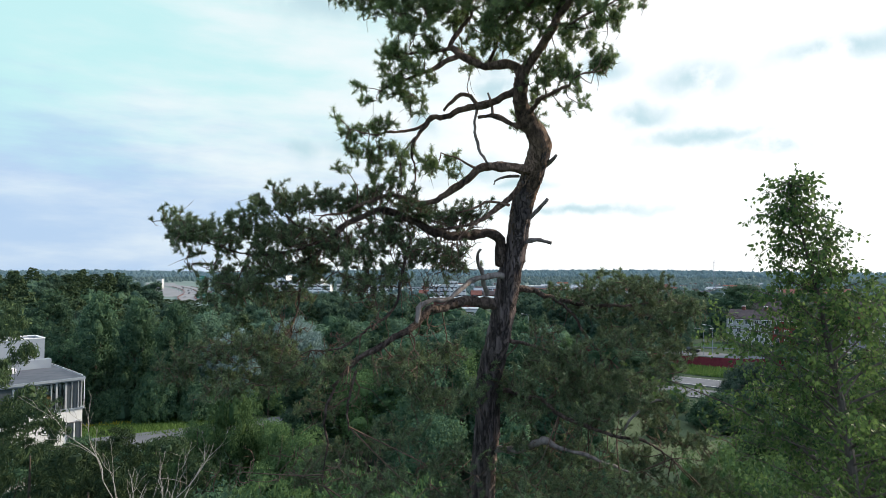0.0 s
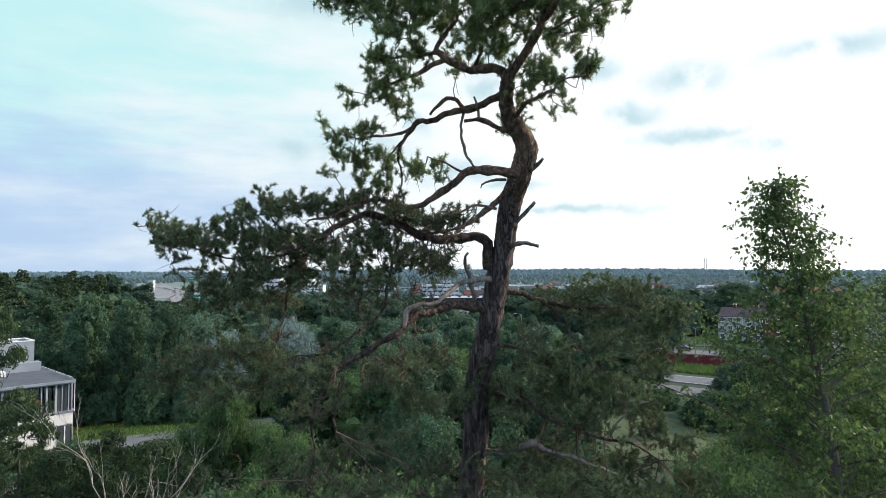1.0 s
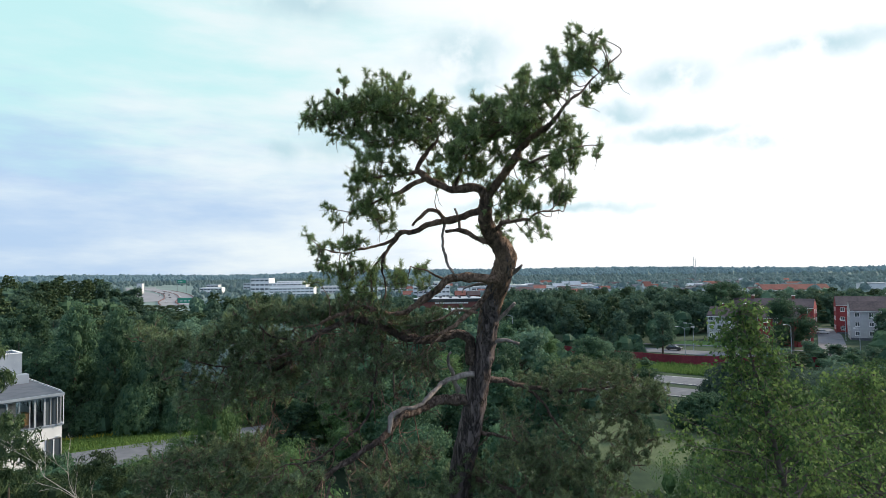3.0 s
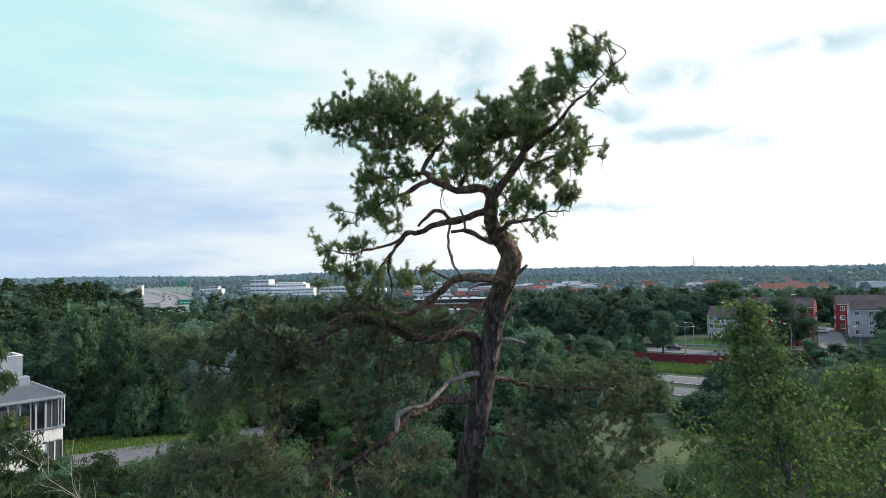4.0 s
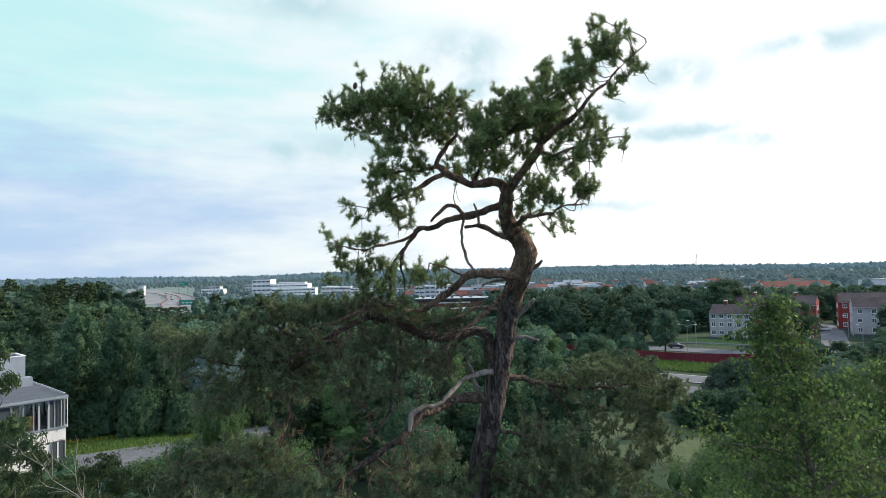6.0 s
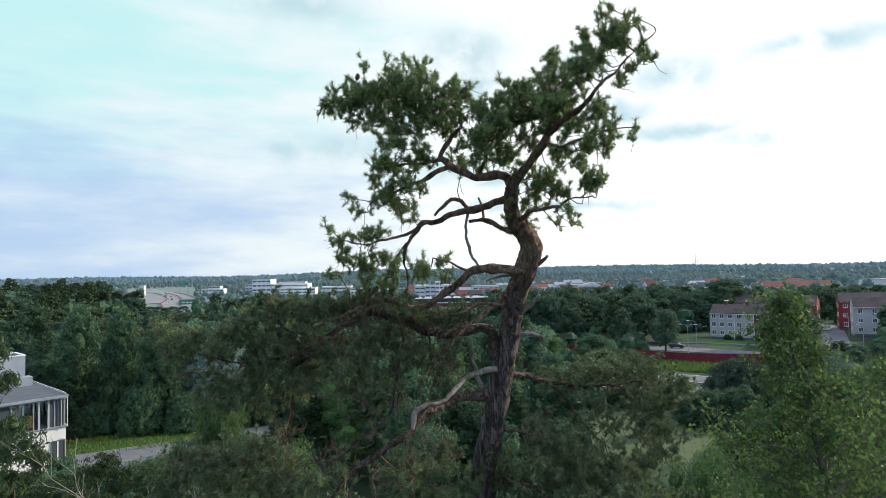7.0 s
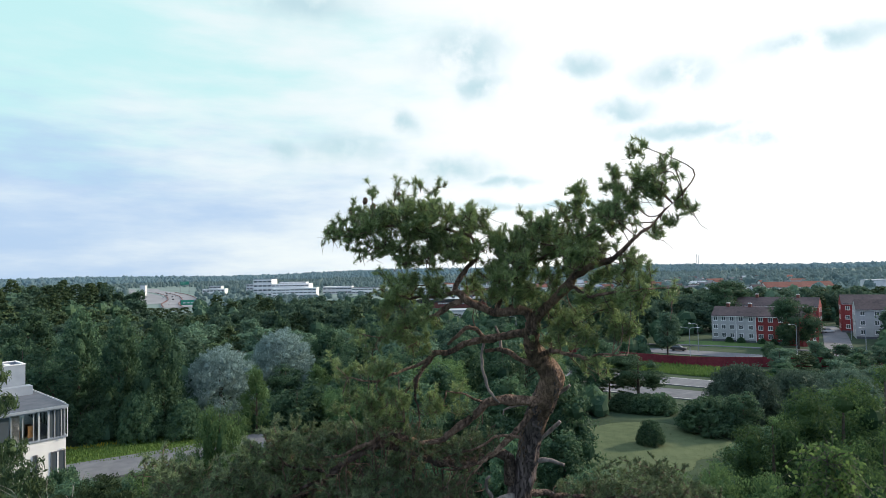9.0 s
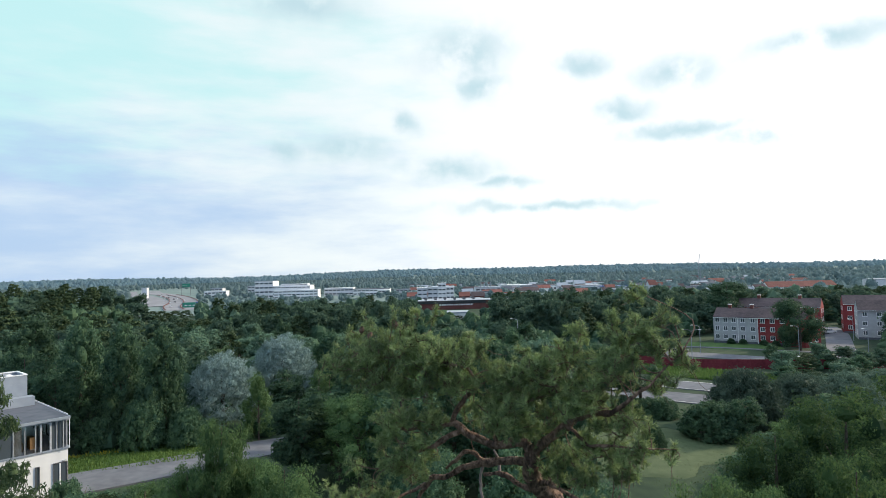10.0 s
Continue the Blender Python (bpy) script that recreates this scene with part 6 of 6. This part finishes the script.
spray(-0.08, 3.93, 26.81, 0.088, 0.040, 13, upper=True)
spray(0.02, 4.03, 26.78, 0.066, 0.033, 5, upper=True)
spray(-0.21, 3.98, 26.71, 0.081, 0.024, 5, upper=True)
spray(-0.16, 3.97, 26.61, 0.121, 0.052, 20, upper=True)
spray(-0.28, 3.96, 26.59, 0.088, 0.056, 15, upper=True)
spray(-0.37, 4.00, 26.67, 0.061, 0.032, 5, upper=True)
spray(-0.40, 4.00, 26.53, 0.057, 0.036, 6, upper=True)
spray(-0.53, 4.06, 26.52, 0.049, 0.041, 6, upper=True)
spray(-0.45, 4.02, 26.44, 0.049, 0.033, 5, upper=True)
spray(-0.24, 4.00, 26.52, 0.105, 0.049, 14, upper=True)
spray(-0.17, 4.13, 26.42, 0.050, 0.042, 6, upper=True)
spray(-0.21, 4.09, 26.48, 0.099, 0.041, 10, upper=True)
spray(-0.02, 4.03, 26.58, 0.041, 0.057, 4, upper=True)
spray(-0.09, 4.14, 26.51, 0.050, 0.042, 5, upper=True)
spray(-0.69, 4.07, 26.34, 0.025, 0.029, 4, upper=True)
spray(-0.62, 4.12, 26.28, 0.054, 0.042, 8, upper=True)
spray(-0.50, 4.17, 26.30, 0.076, 0.042, 12, upper=True)
spray(-0.40, 4.07, 26.28, 0.062, 0.045, 10, upper=True)
spray(-0.32, 4.13, 26.32, 0.042, 0.042, 5, upper=True)
spray(-0.61, 4.12, 26.11, 0.066, 0.050, 10, upper=True)
spray(-0.67, 4.22, 26.03, 0.042, 0.034, 5, upper=True)
spray(-0.49, 4.10, 26.09, 0.091, 0.054, 16, upper=True)
spray(-0.37, 4.13, 26.09, 0.125, 0.050, 19, upper=True)
spray(-0.25, 4.19, 26.12, 0.110, 0.042, 13, upper=True)
spray(-0.42, 4.23, 25.98, 0.119, 0.042, 14, upper=True)
spray(-0.21, 4.24, 26.03, 0.094, 0.051, 13, upper=True)
spray(-0.33, 4.24, 25.94, 0.119, 0.038, 13, upper=True)
spray(-0.05, 4.25, 26.09, 0.043, 0.060, 6, upper=True)
spray(-0.07, 4.16, 26.00, 0.109, 0.034, 10, upper=True)
spray(0.09, 4.30, 26.11, 0.052, 0.048, 8, upper=True)
spray(0.06, 4.26, 26.01, 0.077, 0.034, 8, upper=True)
spray(0.14, 4.22, 26.00, 0.038, 0.021, 4, upper=True)
spray(-0.56, 4.05, 26.18, 0.057, 0.029, 4, upper=True)
spray(-1.95, 4.36, 25.61, 0.121, 0.039, 19)
spray(-1.75, 4.27, 25.58, 0.178, 0.059, 40)
spray(-1.61, 4.39, 25.48, 0.113, 0.052, 22)
spray(-1.41, 4.27, 25.58, 0.140, 0.072, 38)
spray(-1.87, 4.27, 25.50, 0.093, 0.042, 14)
spray(-1.30, 4.33, 25.72, 0.112, 0.052, 22)
spray(-1.11, 4.42, 25.79, 0.185, 0.057, 38)
spray(-0.82, 4.30, 25.79, 0.181, 0.052, 35)
spray(-0.63, 4.45, 25.78, 0.115, 0.053, 22)
spray(-0.44, 4.37, 25.82, 0.105, 0.052, 19)
spray(-1.16, 4.46, 25.55, 0.248, 0.106, 89, 0.90)
spray(-0.85, 4.42, 25.48, 0.202, 0.106, 73, 0.80)
spray(-1.27, 4.36, 25.35, 0.242, 0.087, 73, 0.90)
spray(-1.50, 4.42, 25.17, 0.262, 0.074, 68, 0.90)
spray(-1.74, 4.38, 25.30, 0.121, 0.052, 12, 0.30)
spray(-1.00, 4.49, 25.28, 0.187, 0.089, 57, 0.80)
spray(-1.21, 4.64, 25.07, 0.211, 0.064, 35, 0.70)
spray(-1.64, 4.45, 25.05, 0.176, 0.044, 19, 0.80)
spray(-0.62, 4.35, 25.38, 0.165, 0.104, 59, 0.70)
spray(-0.41, 4.44, 25.54, 0.186, 0.106, 68, 0.70)
spray(-0.18, 4.39, 25.71, 0.184, 0.105, 68, 0.70)
spray(0.08, 4.46, 25.66, 0.170, 0.107, 59, 0.60)
spray(0.26, 4.42, 25.70, 0.097, 0.071, 22, 0.60)
spray(-0.10, 4.37, 25.41, 0.201, 0.105, 73, 0.60)
spray(0.16, 4.55, 25.33, 0.145, 0.109, 46, 0.50)
spray(-0.36, 4.35, 25.20, 0.182, 0.095, 38, 0.60)
spray(-0.63, 4.40, 25.16, 0.166, 0.087, 32, 0.70)
spray(-0.20, 4.56, 25.52, 0.254, 0.182, 50, 0.10)
spray(-0.44, 4.26, 25.05, 0.195, 0.144, 24, 0.15)
spray(-1.11, 4.57, 24.82, 0.117, 0.153, 24, 0.10)
spray(0.17, 4.47, 25.52, 0.161, 0.116, 28, 0.10)
spray(-0.02, 4.45, 25.13, 0.169, 0.115, 20, 0.15)
spray(-0.79, 4.29, 24.71, 0.195, 0.144, 24, 0.20)
spray(-1.21, 4.62, 24.63, 0.118, 0.200, 30, 0.10)
spray(-0.35, 4.34, 25.73, 0.174, 0.130, 36, 0.10)
spray(-0.64, 4.50, 25.54, 0.179, 0.134, 27, 0.10)
spray(-1.39, 4.47, 24.68, 0.229, 0.114, 70, 0.80)
spray(-1.72, 4.43, 24.66, 0.200, 0.087, 49, 0.70)
spray(-1.14, 4.35, 24.50, 0.283, 0.086, 78, 0.80)
spray(-0.75, 4.10, 24.57, 0.187, 0.081, 38, 0.70)
spray(-1.93, 4.42, 24.54, 0.165, 0.069, 32, 0.80)
spray(-1.51, 4.42, 24.43, 0.243, 0.069, 54, 0.90)
spray(1.87, 5.31, 25.13, 0.296, 0.079, 57)
spray(1.53, 5.24, 25.15, 0.261, 0.063, 38)
spray(2.20, 5.34, 24.91, 0.138, 0.170, 46)
spray(1.87, 5.34, 24.92, 0.319, 0.096, 51, 0.90)
spray(1.31, 5.21, 24.96, 0.269, 0.093, 43, 0.90)
spray(1.59, 5.30, 24.70, 0.263, 0.105, 32, 0.80)
spray(1.99, 5.31, 24.70, 0.222, 0.116, 32, 0.90)
spray(1.05, 5.18, 25.01, 0.144, 0.077, 24, 0.80)
spray(2.31, 5.33, 24.95, 0.080, 0.106, 19)
spray(0.88, 4.87, 24.50, 0.251, 0.087, 62)
spray(1.26, 5.05, 24.34, 0.310, 0.090, 73)
spray(1.62, 4.92, 24.36, 0.225, 0.088, 51)
spray(0.62, 5.10, 24.24, 0.221, 0.075, 46)
spray(0.86, 4.94, 24.77, 0.176, 0.088, 24, 0.60)
spray(1.06, 4.97, 24.60, 0.217, 0.069, 30, 0.80)
spray(-0.20, 4.28, 24.58, 0.221, 0.076, 51, 0.90)
spray(0.07, 4.59, 24.60, 0.191, 0.100, 38, 0.70)
spray(0.26, 4.88, 24.23, 0.173, 0.067, 32)
spray(-0.03, 4.53, 24.31, 0.233, 0.045, 35)
spray(1.96, 4.88, 24.48, 0.146, 0.097, 22, 0.90)
spray(1.21, 4.85, 24.17, 0.288, 0.067, 57)
spray(1.58, 4.51, 24.30, 0.225, 0.063, 43)
spray(0.73, 4.88, 24.17, 0.193, 0.058, 32)
spray(0.78, 4.63, 23.69, 0.4, 0.18, 44)
spray(1.33, 4.55, 23.68, 0.35, 0.18, 36)
spray(-1.40, 4.36, 23.83, 0.27, 0.16, 13, 0.06)
spray(-1.11, 4.42, 23.83, 0.25, 0.15, 11, 0.06)
spray(-0.85, 4.41, 23.85, 0.25, 0.17, 13, 0.06)
spray(-0.69, 4.31, 23.80, 0.26, 0.17, 9, 0.09)
spray(-0.42, 4.30, 23.80, 0.25, 0.15, 11, 0.06)
spray(-0.14, 4.56, 23.78, 0.21, 0.15, 9, 0.06)
spray(0.04, 4.51, 23.73, 0.28, 0.13, 9, 0.24)
spray(1.23, 5.28, 23.90, 0.27, 0.18, 14, 0.26)
spray(0.85, 5.13, 23.69, 0.29, 0.16, 12, 0.34)
spray(1.06, 5.01, 23.83, 0.31, 0.17, 10, 0.34)
spray(1.56, 5.06, 23.77, 0.25, 0.15, 14, 0.09)
spray(1.89, 4.82, 23.88, 0.26, 0.19, 10, 0.26)
spray(2.21, 4.90, 23.84, 0.31, 0.17, 12, 0.26)
spray(0.73, 4.78, 23.57, 0.28, 0.13, 14, 0.26)
spray(1.11, 5.19, 23.37, 0.30, 0.16, 11, 0.34)
spray(1.48, 5.28, 23.31, 0.26, 0.18, 13, 0.47)
spray(2.03, 5.16, 23.43, 0.26, 0.15, 10, 0.26)
spray(2.28, 5.11, 23.42, 0.29, 0.17, 12, 0.34)


spray(0.68, 4.86, 24.41, 0.233, 0.061, 19)
spray(1.12, 5.19, 24.25, 0.288, 0.075, 25)
spray(1.43, 4.86, 24.27, 0.223, 0.070, 21)
spray(1.83, 5.09, 24.37, 0.185, 0.078, 18)
spray(2.02, 5.13, 24.56, 0.177, 0.079, 17)
spray(1.53, 4.90, 24.68, 0.259, 0.066, 22)
spray(1.07, 4.92, 24.49, 0.227, 0.061, 18)
spray(0.78, 4.89, 24.12, 0.224, 0.070, 21)
spray(1.26, 4.75, 24.06, 0.300, 0.077, 33)
spray(1.78, 4.94, 24.06, 0.227, 0.080, 24)
spray(0.81, 4.82, 23.77, 0.304, 0.092, 39)
spray(1.27, 4.83, 23.68, 0.304, 0.092, 39)
spray(1.72, 4.79, 23.69, 0.256, 0.091, 33)
spray(2.09, 4.80, 23.87, 0.211, 0.092, 27)
spray(0.64, 5.11, 23.40, 0.272, 0.083, 28)
spray(1.15, 4.91, 23.42, 0.346, 0.079, 37)
spray(1.68, 4.83, 23.45, 0.303, 0.078, 33)
spray(-0.06, 4.55, 24.28, 0.201, 0.070, 21)
spray(-0.32, 4.55, 24.02, 0.244, 0.087, 33)
spray(0.03, 4.57, 23.84, 0.245, 0.087, 33)
spray(-0.69, 4.71, 23.80, 0.207, 0.090, 27)
spray(-0.38, 4.33, 23.71, 0.273, 0.070, 33)
spray(0.12, 4.44, 23.59, 0.203, 0.072, 24)
spray(-0.89, 4.39, 23.77, 0.159, 0.101, 27)
spray(2.18, 4.71, 23.59, 0.206, 0.090, 27)
spray(-1.22, 4.34, 24.66, 0.209, 0.067, 23)
spray(-1.47, 4.45, 24.73, 0.171, 0.060, 16)
spray(-0.31, 4.45, 24.56, 0.214, 0.077, 26)
spray(-0.93, 4.56, 24.20, 0.175, 0.079, 21)
def hanging_branch(start, seed):
    """A bare, crooked brown branchlet that hangs from the lower boughs, forking as it falls."""
    rng = np.random.default_rng(seed)
    g = Geo()

    def fall(at, way, r, steps, forks):
        path = [(*at, r)]
        for i in range(steps):
            way = unit(way + rng.normal(0, 0.5, 3) + np.array((-0.04, 0, -0.3)))
            at = at + way * rng.uniform(0.04, 0.08)
            path.append((*at, r * (1 - 0.8 * (i + 1) / steps)))
            if forks and i and rng.random() < 0.55:
                fall(at, unit(way + rng.normal(0, 0.6, 3)), r * 0.55, max(2, steps - i), forks - 1)
        tube(g, spline(path, 0.03), 6, 0.08, seed)

    fall(np.array(start), unit(np.array((rng.uniform(-0.7, 0.2), rng.uniform(-0.5, 0.3), -0.6))), rng.uniform(0.004, 0.008), int(rng.integers(4, 7)), 1)
    part("branchlet", g, M_BARK_HIGH, PINE, "bare brown hanging branchlet")


lower_wood = [q for q in PINE_NODES if 24.3 < q[2] < 25.75 and -1.25 < q[0] < 0.35]
for k in range(44):
    hanging_branch(lower_wood[(k * 29) % len(lower_wood)], 300 + k)

upper_wood = [q for q in PINE_NODES if q[2] > 26.66 and q[0] < 0.85]
for k in range(15):
    q = upper_wood[(k * 37) % len(upper_wood)]
    spray(q[0] + 0.05 * math.sin(k * 2.1), q[1] + (0.16 + 0.10 * (k % 3)) * (1 if k % 2 else -0.7), q[2] + 0.09, 0.13, 0.05, 14, upper=True)


# ---------- the birch and other growth beside the knoll ----------
def birch(label, stem, spread, count, seed):
    """A birch: a leaning stem, rising boughs, fine twigs and toothed leaves that hang along them."""
    tr = thing("birch", Matrix(), label, "tree")
    rng = np.random.default_rng(seed)
    axis = spline(stem, 0.04)
    tip = axis[-1, 2]
    part("trunk", tube(Geo(), axis, 8, 0.06, 3), M_BIRCH_BARK, tr)
    tw, P, W = Geo(), [], []

    def twig(path, share):
        n = max(2, int(share))
        for q in range(n):
            c = path[int(len(path) * rng.uniform(0.15, 1)) % len(path), :3]
            off = rng.normal(0, 0.017, 3) + np.array((0, 0, -0.012))
            P.append(c + off), W.append(unit(off + np.array((0, 0, -0.010))))

    twig(axis[-10:], 10)
    for i in range(count):
        drop = 0.05 + 3.0 * (i / count) ** 1.25
        a = axis[int(np.abs(axis[:, 2] - (tip - drop)).argmin()), :3]
        t = i * 2.4 + rng.uniform(-0.5, 0.5)
        reach = spread * (0.05 + 0.38 * min(drop, 2.2) + 0.30 * max(0.0, min(drop, 1.8) - 0.6)) * rng.uniform(0.6, 1.25)
        rise = reach * rng.uniform(0.2, 0.6)
        out = np.array((math.cos(t), math.sin(t), 0.0))
        b = a + out * reach + np.array((0, 0, rise))
        mid = a + out * reach * 0.45 + np.array((0, 0, rise * 0.62)) + rng.normal(0, 0.02, 3)
        bough = spline([(*a, 0.003 + 0.006 * reach), (*mid, 0.002 + 0.004 * reach), (*b, 0.0013)], 0.03)
        tube(tw, bough, 5)
        twig(bough[-5:], 5)
        for k in range(int(5 + 26 * reach)):
            c = bough[int(len(bough) * rng.uniform(0.2, 0.98)), :3]
            d = unit(out * 0.5 + rng.normal(0, 0.7, 3) + np.array((0, 0, 0.15)))
            ln = rng.uniform(0.07, 0.19)
            e = c + d * ln + np.array((0, 0, -0.35 * ln))
            sub = spline([(*c, 0.0016), (*(c + d * ln * 0.6), 0.0012), (*e, 0.0008)], 0.03)
            tube(tw, sub, 3)
            twig(sub, 4 + 45 * ln)
    tagged(part("twiggery", tw, M_BIRCH_BARK, tr), kind="stuff")
    P, W = np.array(P), np.array(W)
    k = len(P)
    side = unit(np.cross(W, rng.normal(size=W.shape)))
    nrm = np.cross(W, side)
    s = rng.uniform(0.009, 0.016, (k, 1))
    v = np.stack([P - W * s, P + side * s * 0.8 - W * s * 0.25, P + side * s * 0.45 + W * s * 0.5, P + W * s * 1.3 + nrm * s * 0.3, P - side * s * 0.45 + W * s * 0.5, P - side * s * 0.8 - W * s * 0.25], 1).reshape(-1, 3)
    tagged(part("leaf_foliage", Geo().add(v, np.arange(k * 6).reshape(-1, 6)), M_BIRCH_LEAF, tr), kind="stuff")


birch("slender birch top with loose sunlit leaves", [(3.3, 4.2, 12.0, 0.09), (3.0, 4.0, 20, 0.05), (2.72, 3.8, 23.6, 0.03), (2.46, 3.68, 24.9, 0.016), (2.29, 3.62, 25.5, 0.007), (2.20, 3.6, 25.86, 0.0025)], 0.86, 120, 31)
birch("leafy birch with a dense green crown beside a taller one", [(4.6, 4.9, 12.0, 0.09), (4.3, 4.7, 20, 0.05), (3.95, 4.6, 23.4, 0.03), (3.75, 4.55, 24.8, 0.012), (3.65, 4.5, 25.25, 0.003)], 1.2, 100, 32)


def dead_shrub(x, y, top, seed):
    """A bleached, leafless shrub."""
    rng = np.random.default_rng(seed)
    z0 = float(height(x, y))
    t = thing("dead_shrub", pose(x, y, z0), "bleached leafless shrub among green boughs", "shrub")
    g = Geo()

    def grow(a, d, length, r, depth):
        b = a + d * length
        mid = (a + b) / 2 + rng.normal(0, length * 0.06, 3)
        tube(g, spline([(*a, r), (*mid, r * 0.85), (*b, r * 0.7)], 0.25), 5)
        if depth:
            for i in range(3):
                grow(b if i else mid, unit(d + rng.normal(0, 0.33, 3) + np.array((0, 0, 0.15))), length * rng.uniform(0.42, 0.66), r * 0.6, depth - 1)

    H = top - z0
    for i in range(3):
        grow(np.array((rng.uniform(-.4, .4), rng.uniform(-.3, .3), -0.3)), unit(np.array((rng.uniform(-.09, .09), rng.uniform(-.09, .09), 1.0))), H * 0.47, 0.036, 5)
    part("branchwork", g, M_BARK_BLEACHED, t)


dead_shrub(-7.0, 13.4, 21.6, 4)


# ---------- rough grass and flowers on the open ground ----------
def grass(name, cx, cy, rx, ry, turn, count, tall, material, label, seed):
    """Loose tufts of blades over a patch."""
    rng = np.random.default_rng(seed)
    r, a = np.sqrt(rng.random(count)), rng.uniform(0, 2 * np.pi, count)
    u, w = np.cos(a) * r * rx, np.sin(a) * r * ry
    x, y = cx + u * math.cos(turn) - w * math.sin(turn), cy + u * math.sin(turn) + w * math.cos(turn)
    p = np.column_stack([x, y, height(x, y) + 0.05])
    side = unit(rng.normal(size=(count, 3)) * np.array((1, 1, 0.1)))
    h = tall * rng.uniform(0.4, 1.4, (count, 1))
    tip = p + np.array((0, 0, 1)) * h + rng.normal(0, 0.25, (count, 3)) * h
    v = np.stack([p - side * h * 0.4, p + side * h * 0.4, tip], 1).reshape(-1, 3)
    tagged(part(name, Geo().add(v, np.arange(count * 3).reshape(-1, 3)), material), label, "grass", kind="stuff")


M_GRASS = leafy("grass_blades", (0.050, 0.105, 0.030), (0.135, 0.205, 0.060), 0.3, 0.8, 0.15)
M_STRAW = leafy("straw_blades", (0.066, 0.096, 0.048), (0.100, 0.130, 0.068), 0.3, 0.8, 0.1)
grass("lawn_grass", -40, 77, 16, 6.5, 0.55, 14000, 0.26, M_GRASS, "uneven bright green grass along the driveway", 61)
grass("meadow_grass", 26, 79.5, 14, 13.5, -0.2, 7000, 0.10, M_STRAW, "pale dry grass of the meadow", 62)
grass("verge_grass", 60, 137, 30, 6.5, -0.72, 12000, 0.5, M_GRASS, "long grass on the slope below the barrier", 63)
grass("yellow_flowers", -44.5, 80.5, 4.5, 1.2, 0.45, 170, 0.35, M_YELLOW, "band of yellow flowers at the edge of the lawn", 64)


# ---------- cones on the pine ----------
def pine_cone(x, y, z, turn):
    """A closed brown cone of overlapping scales."""
    g = Geo()
    rows = [(0, 0, 0.018, 0.006), (0, 0, 0.008, 0.013), (0, 0, -0.006, 0.016), (0, 0, -0.020, 0.012), (0, 0, -0.032, 0.003)]
    tube(g, rows, 10, 0.25, turn)
    ob = part("cone", g, M_TWIG, PINE, "dark brown pine cone")
    ob.matrix_basis = pose(x, y, z, 25, 15, turn)


for cone_at, cone_turn in [((-0.473, 4.0, 27.416), 0), ((-0.422, 4.02, 27.38), 70), ((-0.253, 3.95, 27.443), 140)]:
    pine_cone(*cone_at, cone_turn)
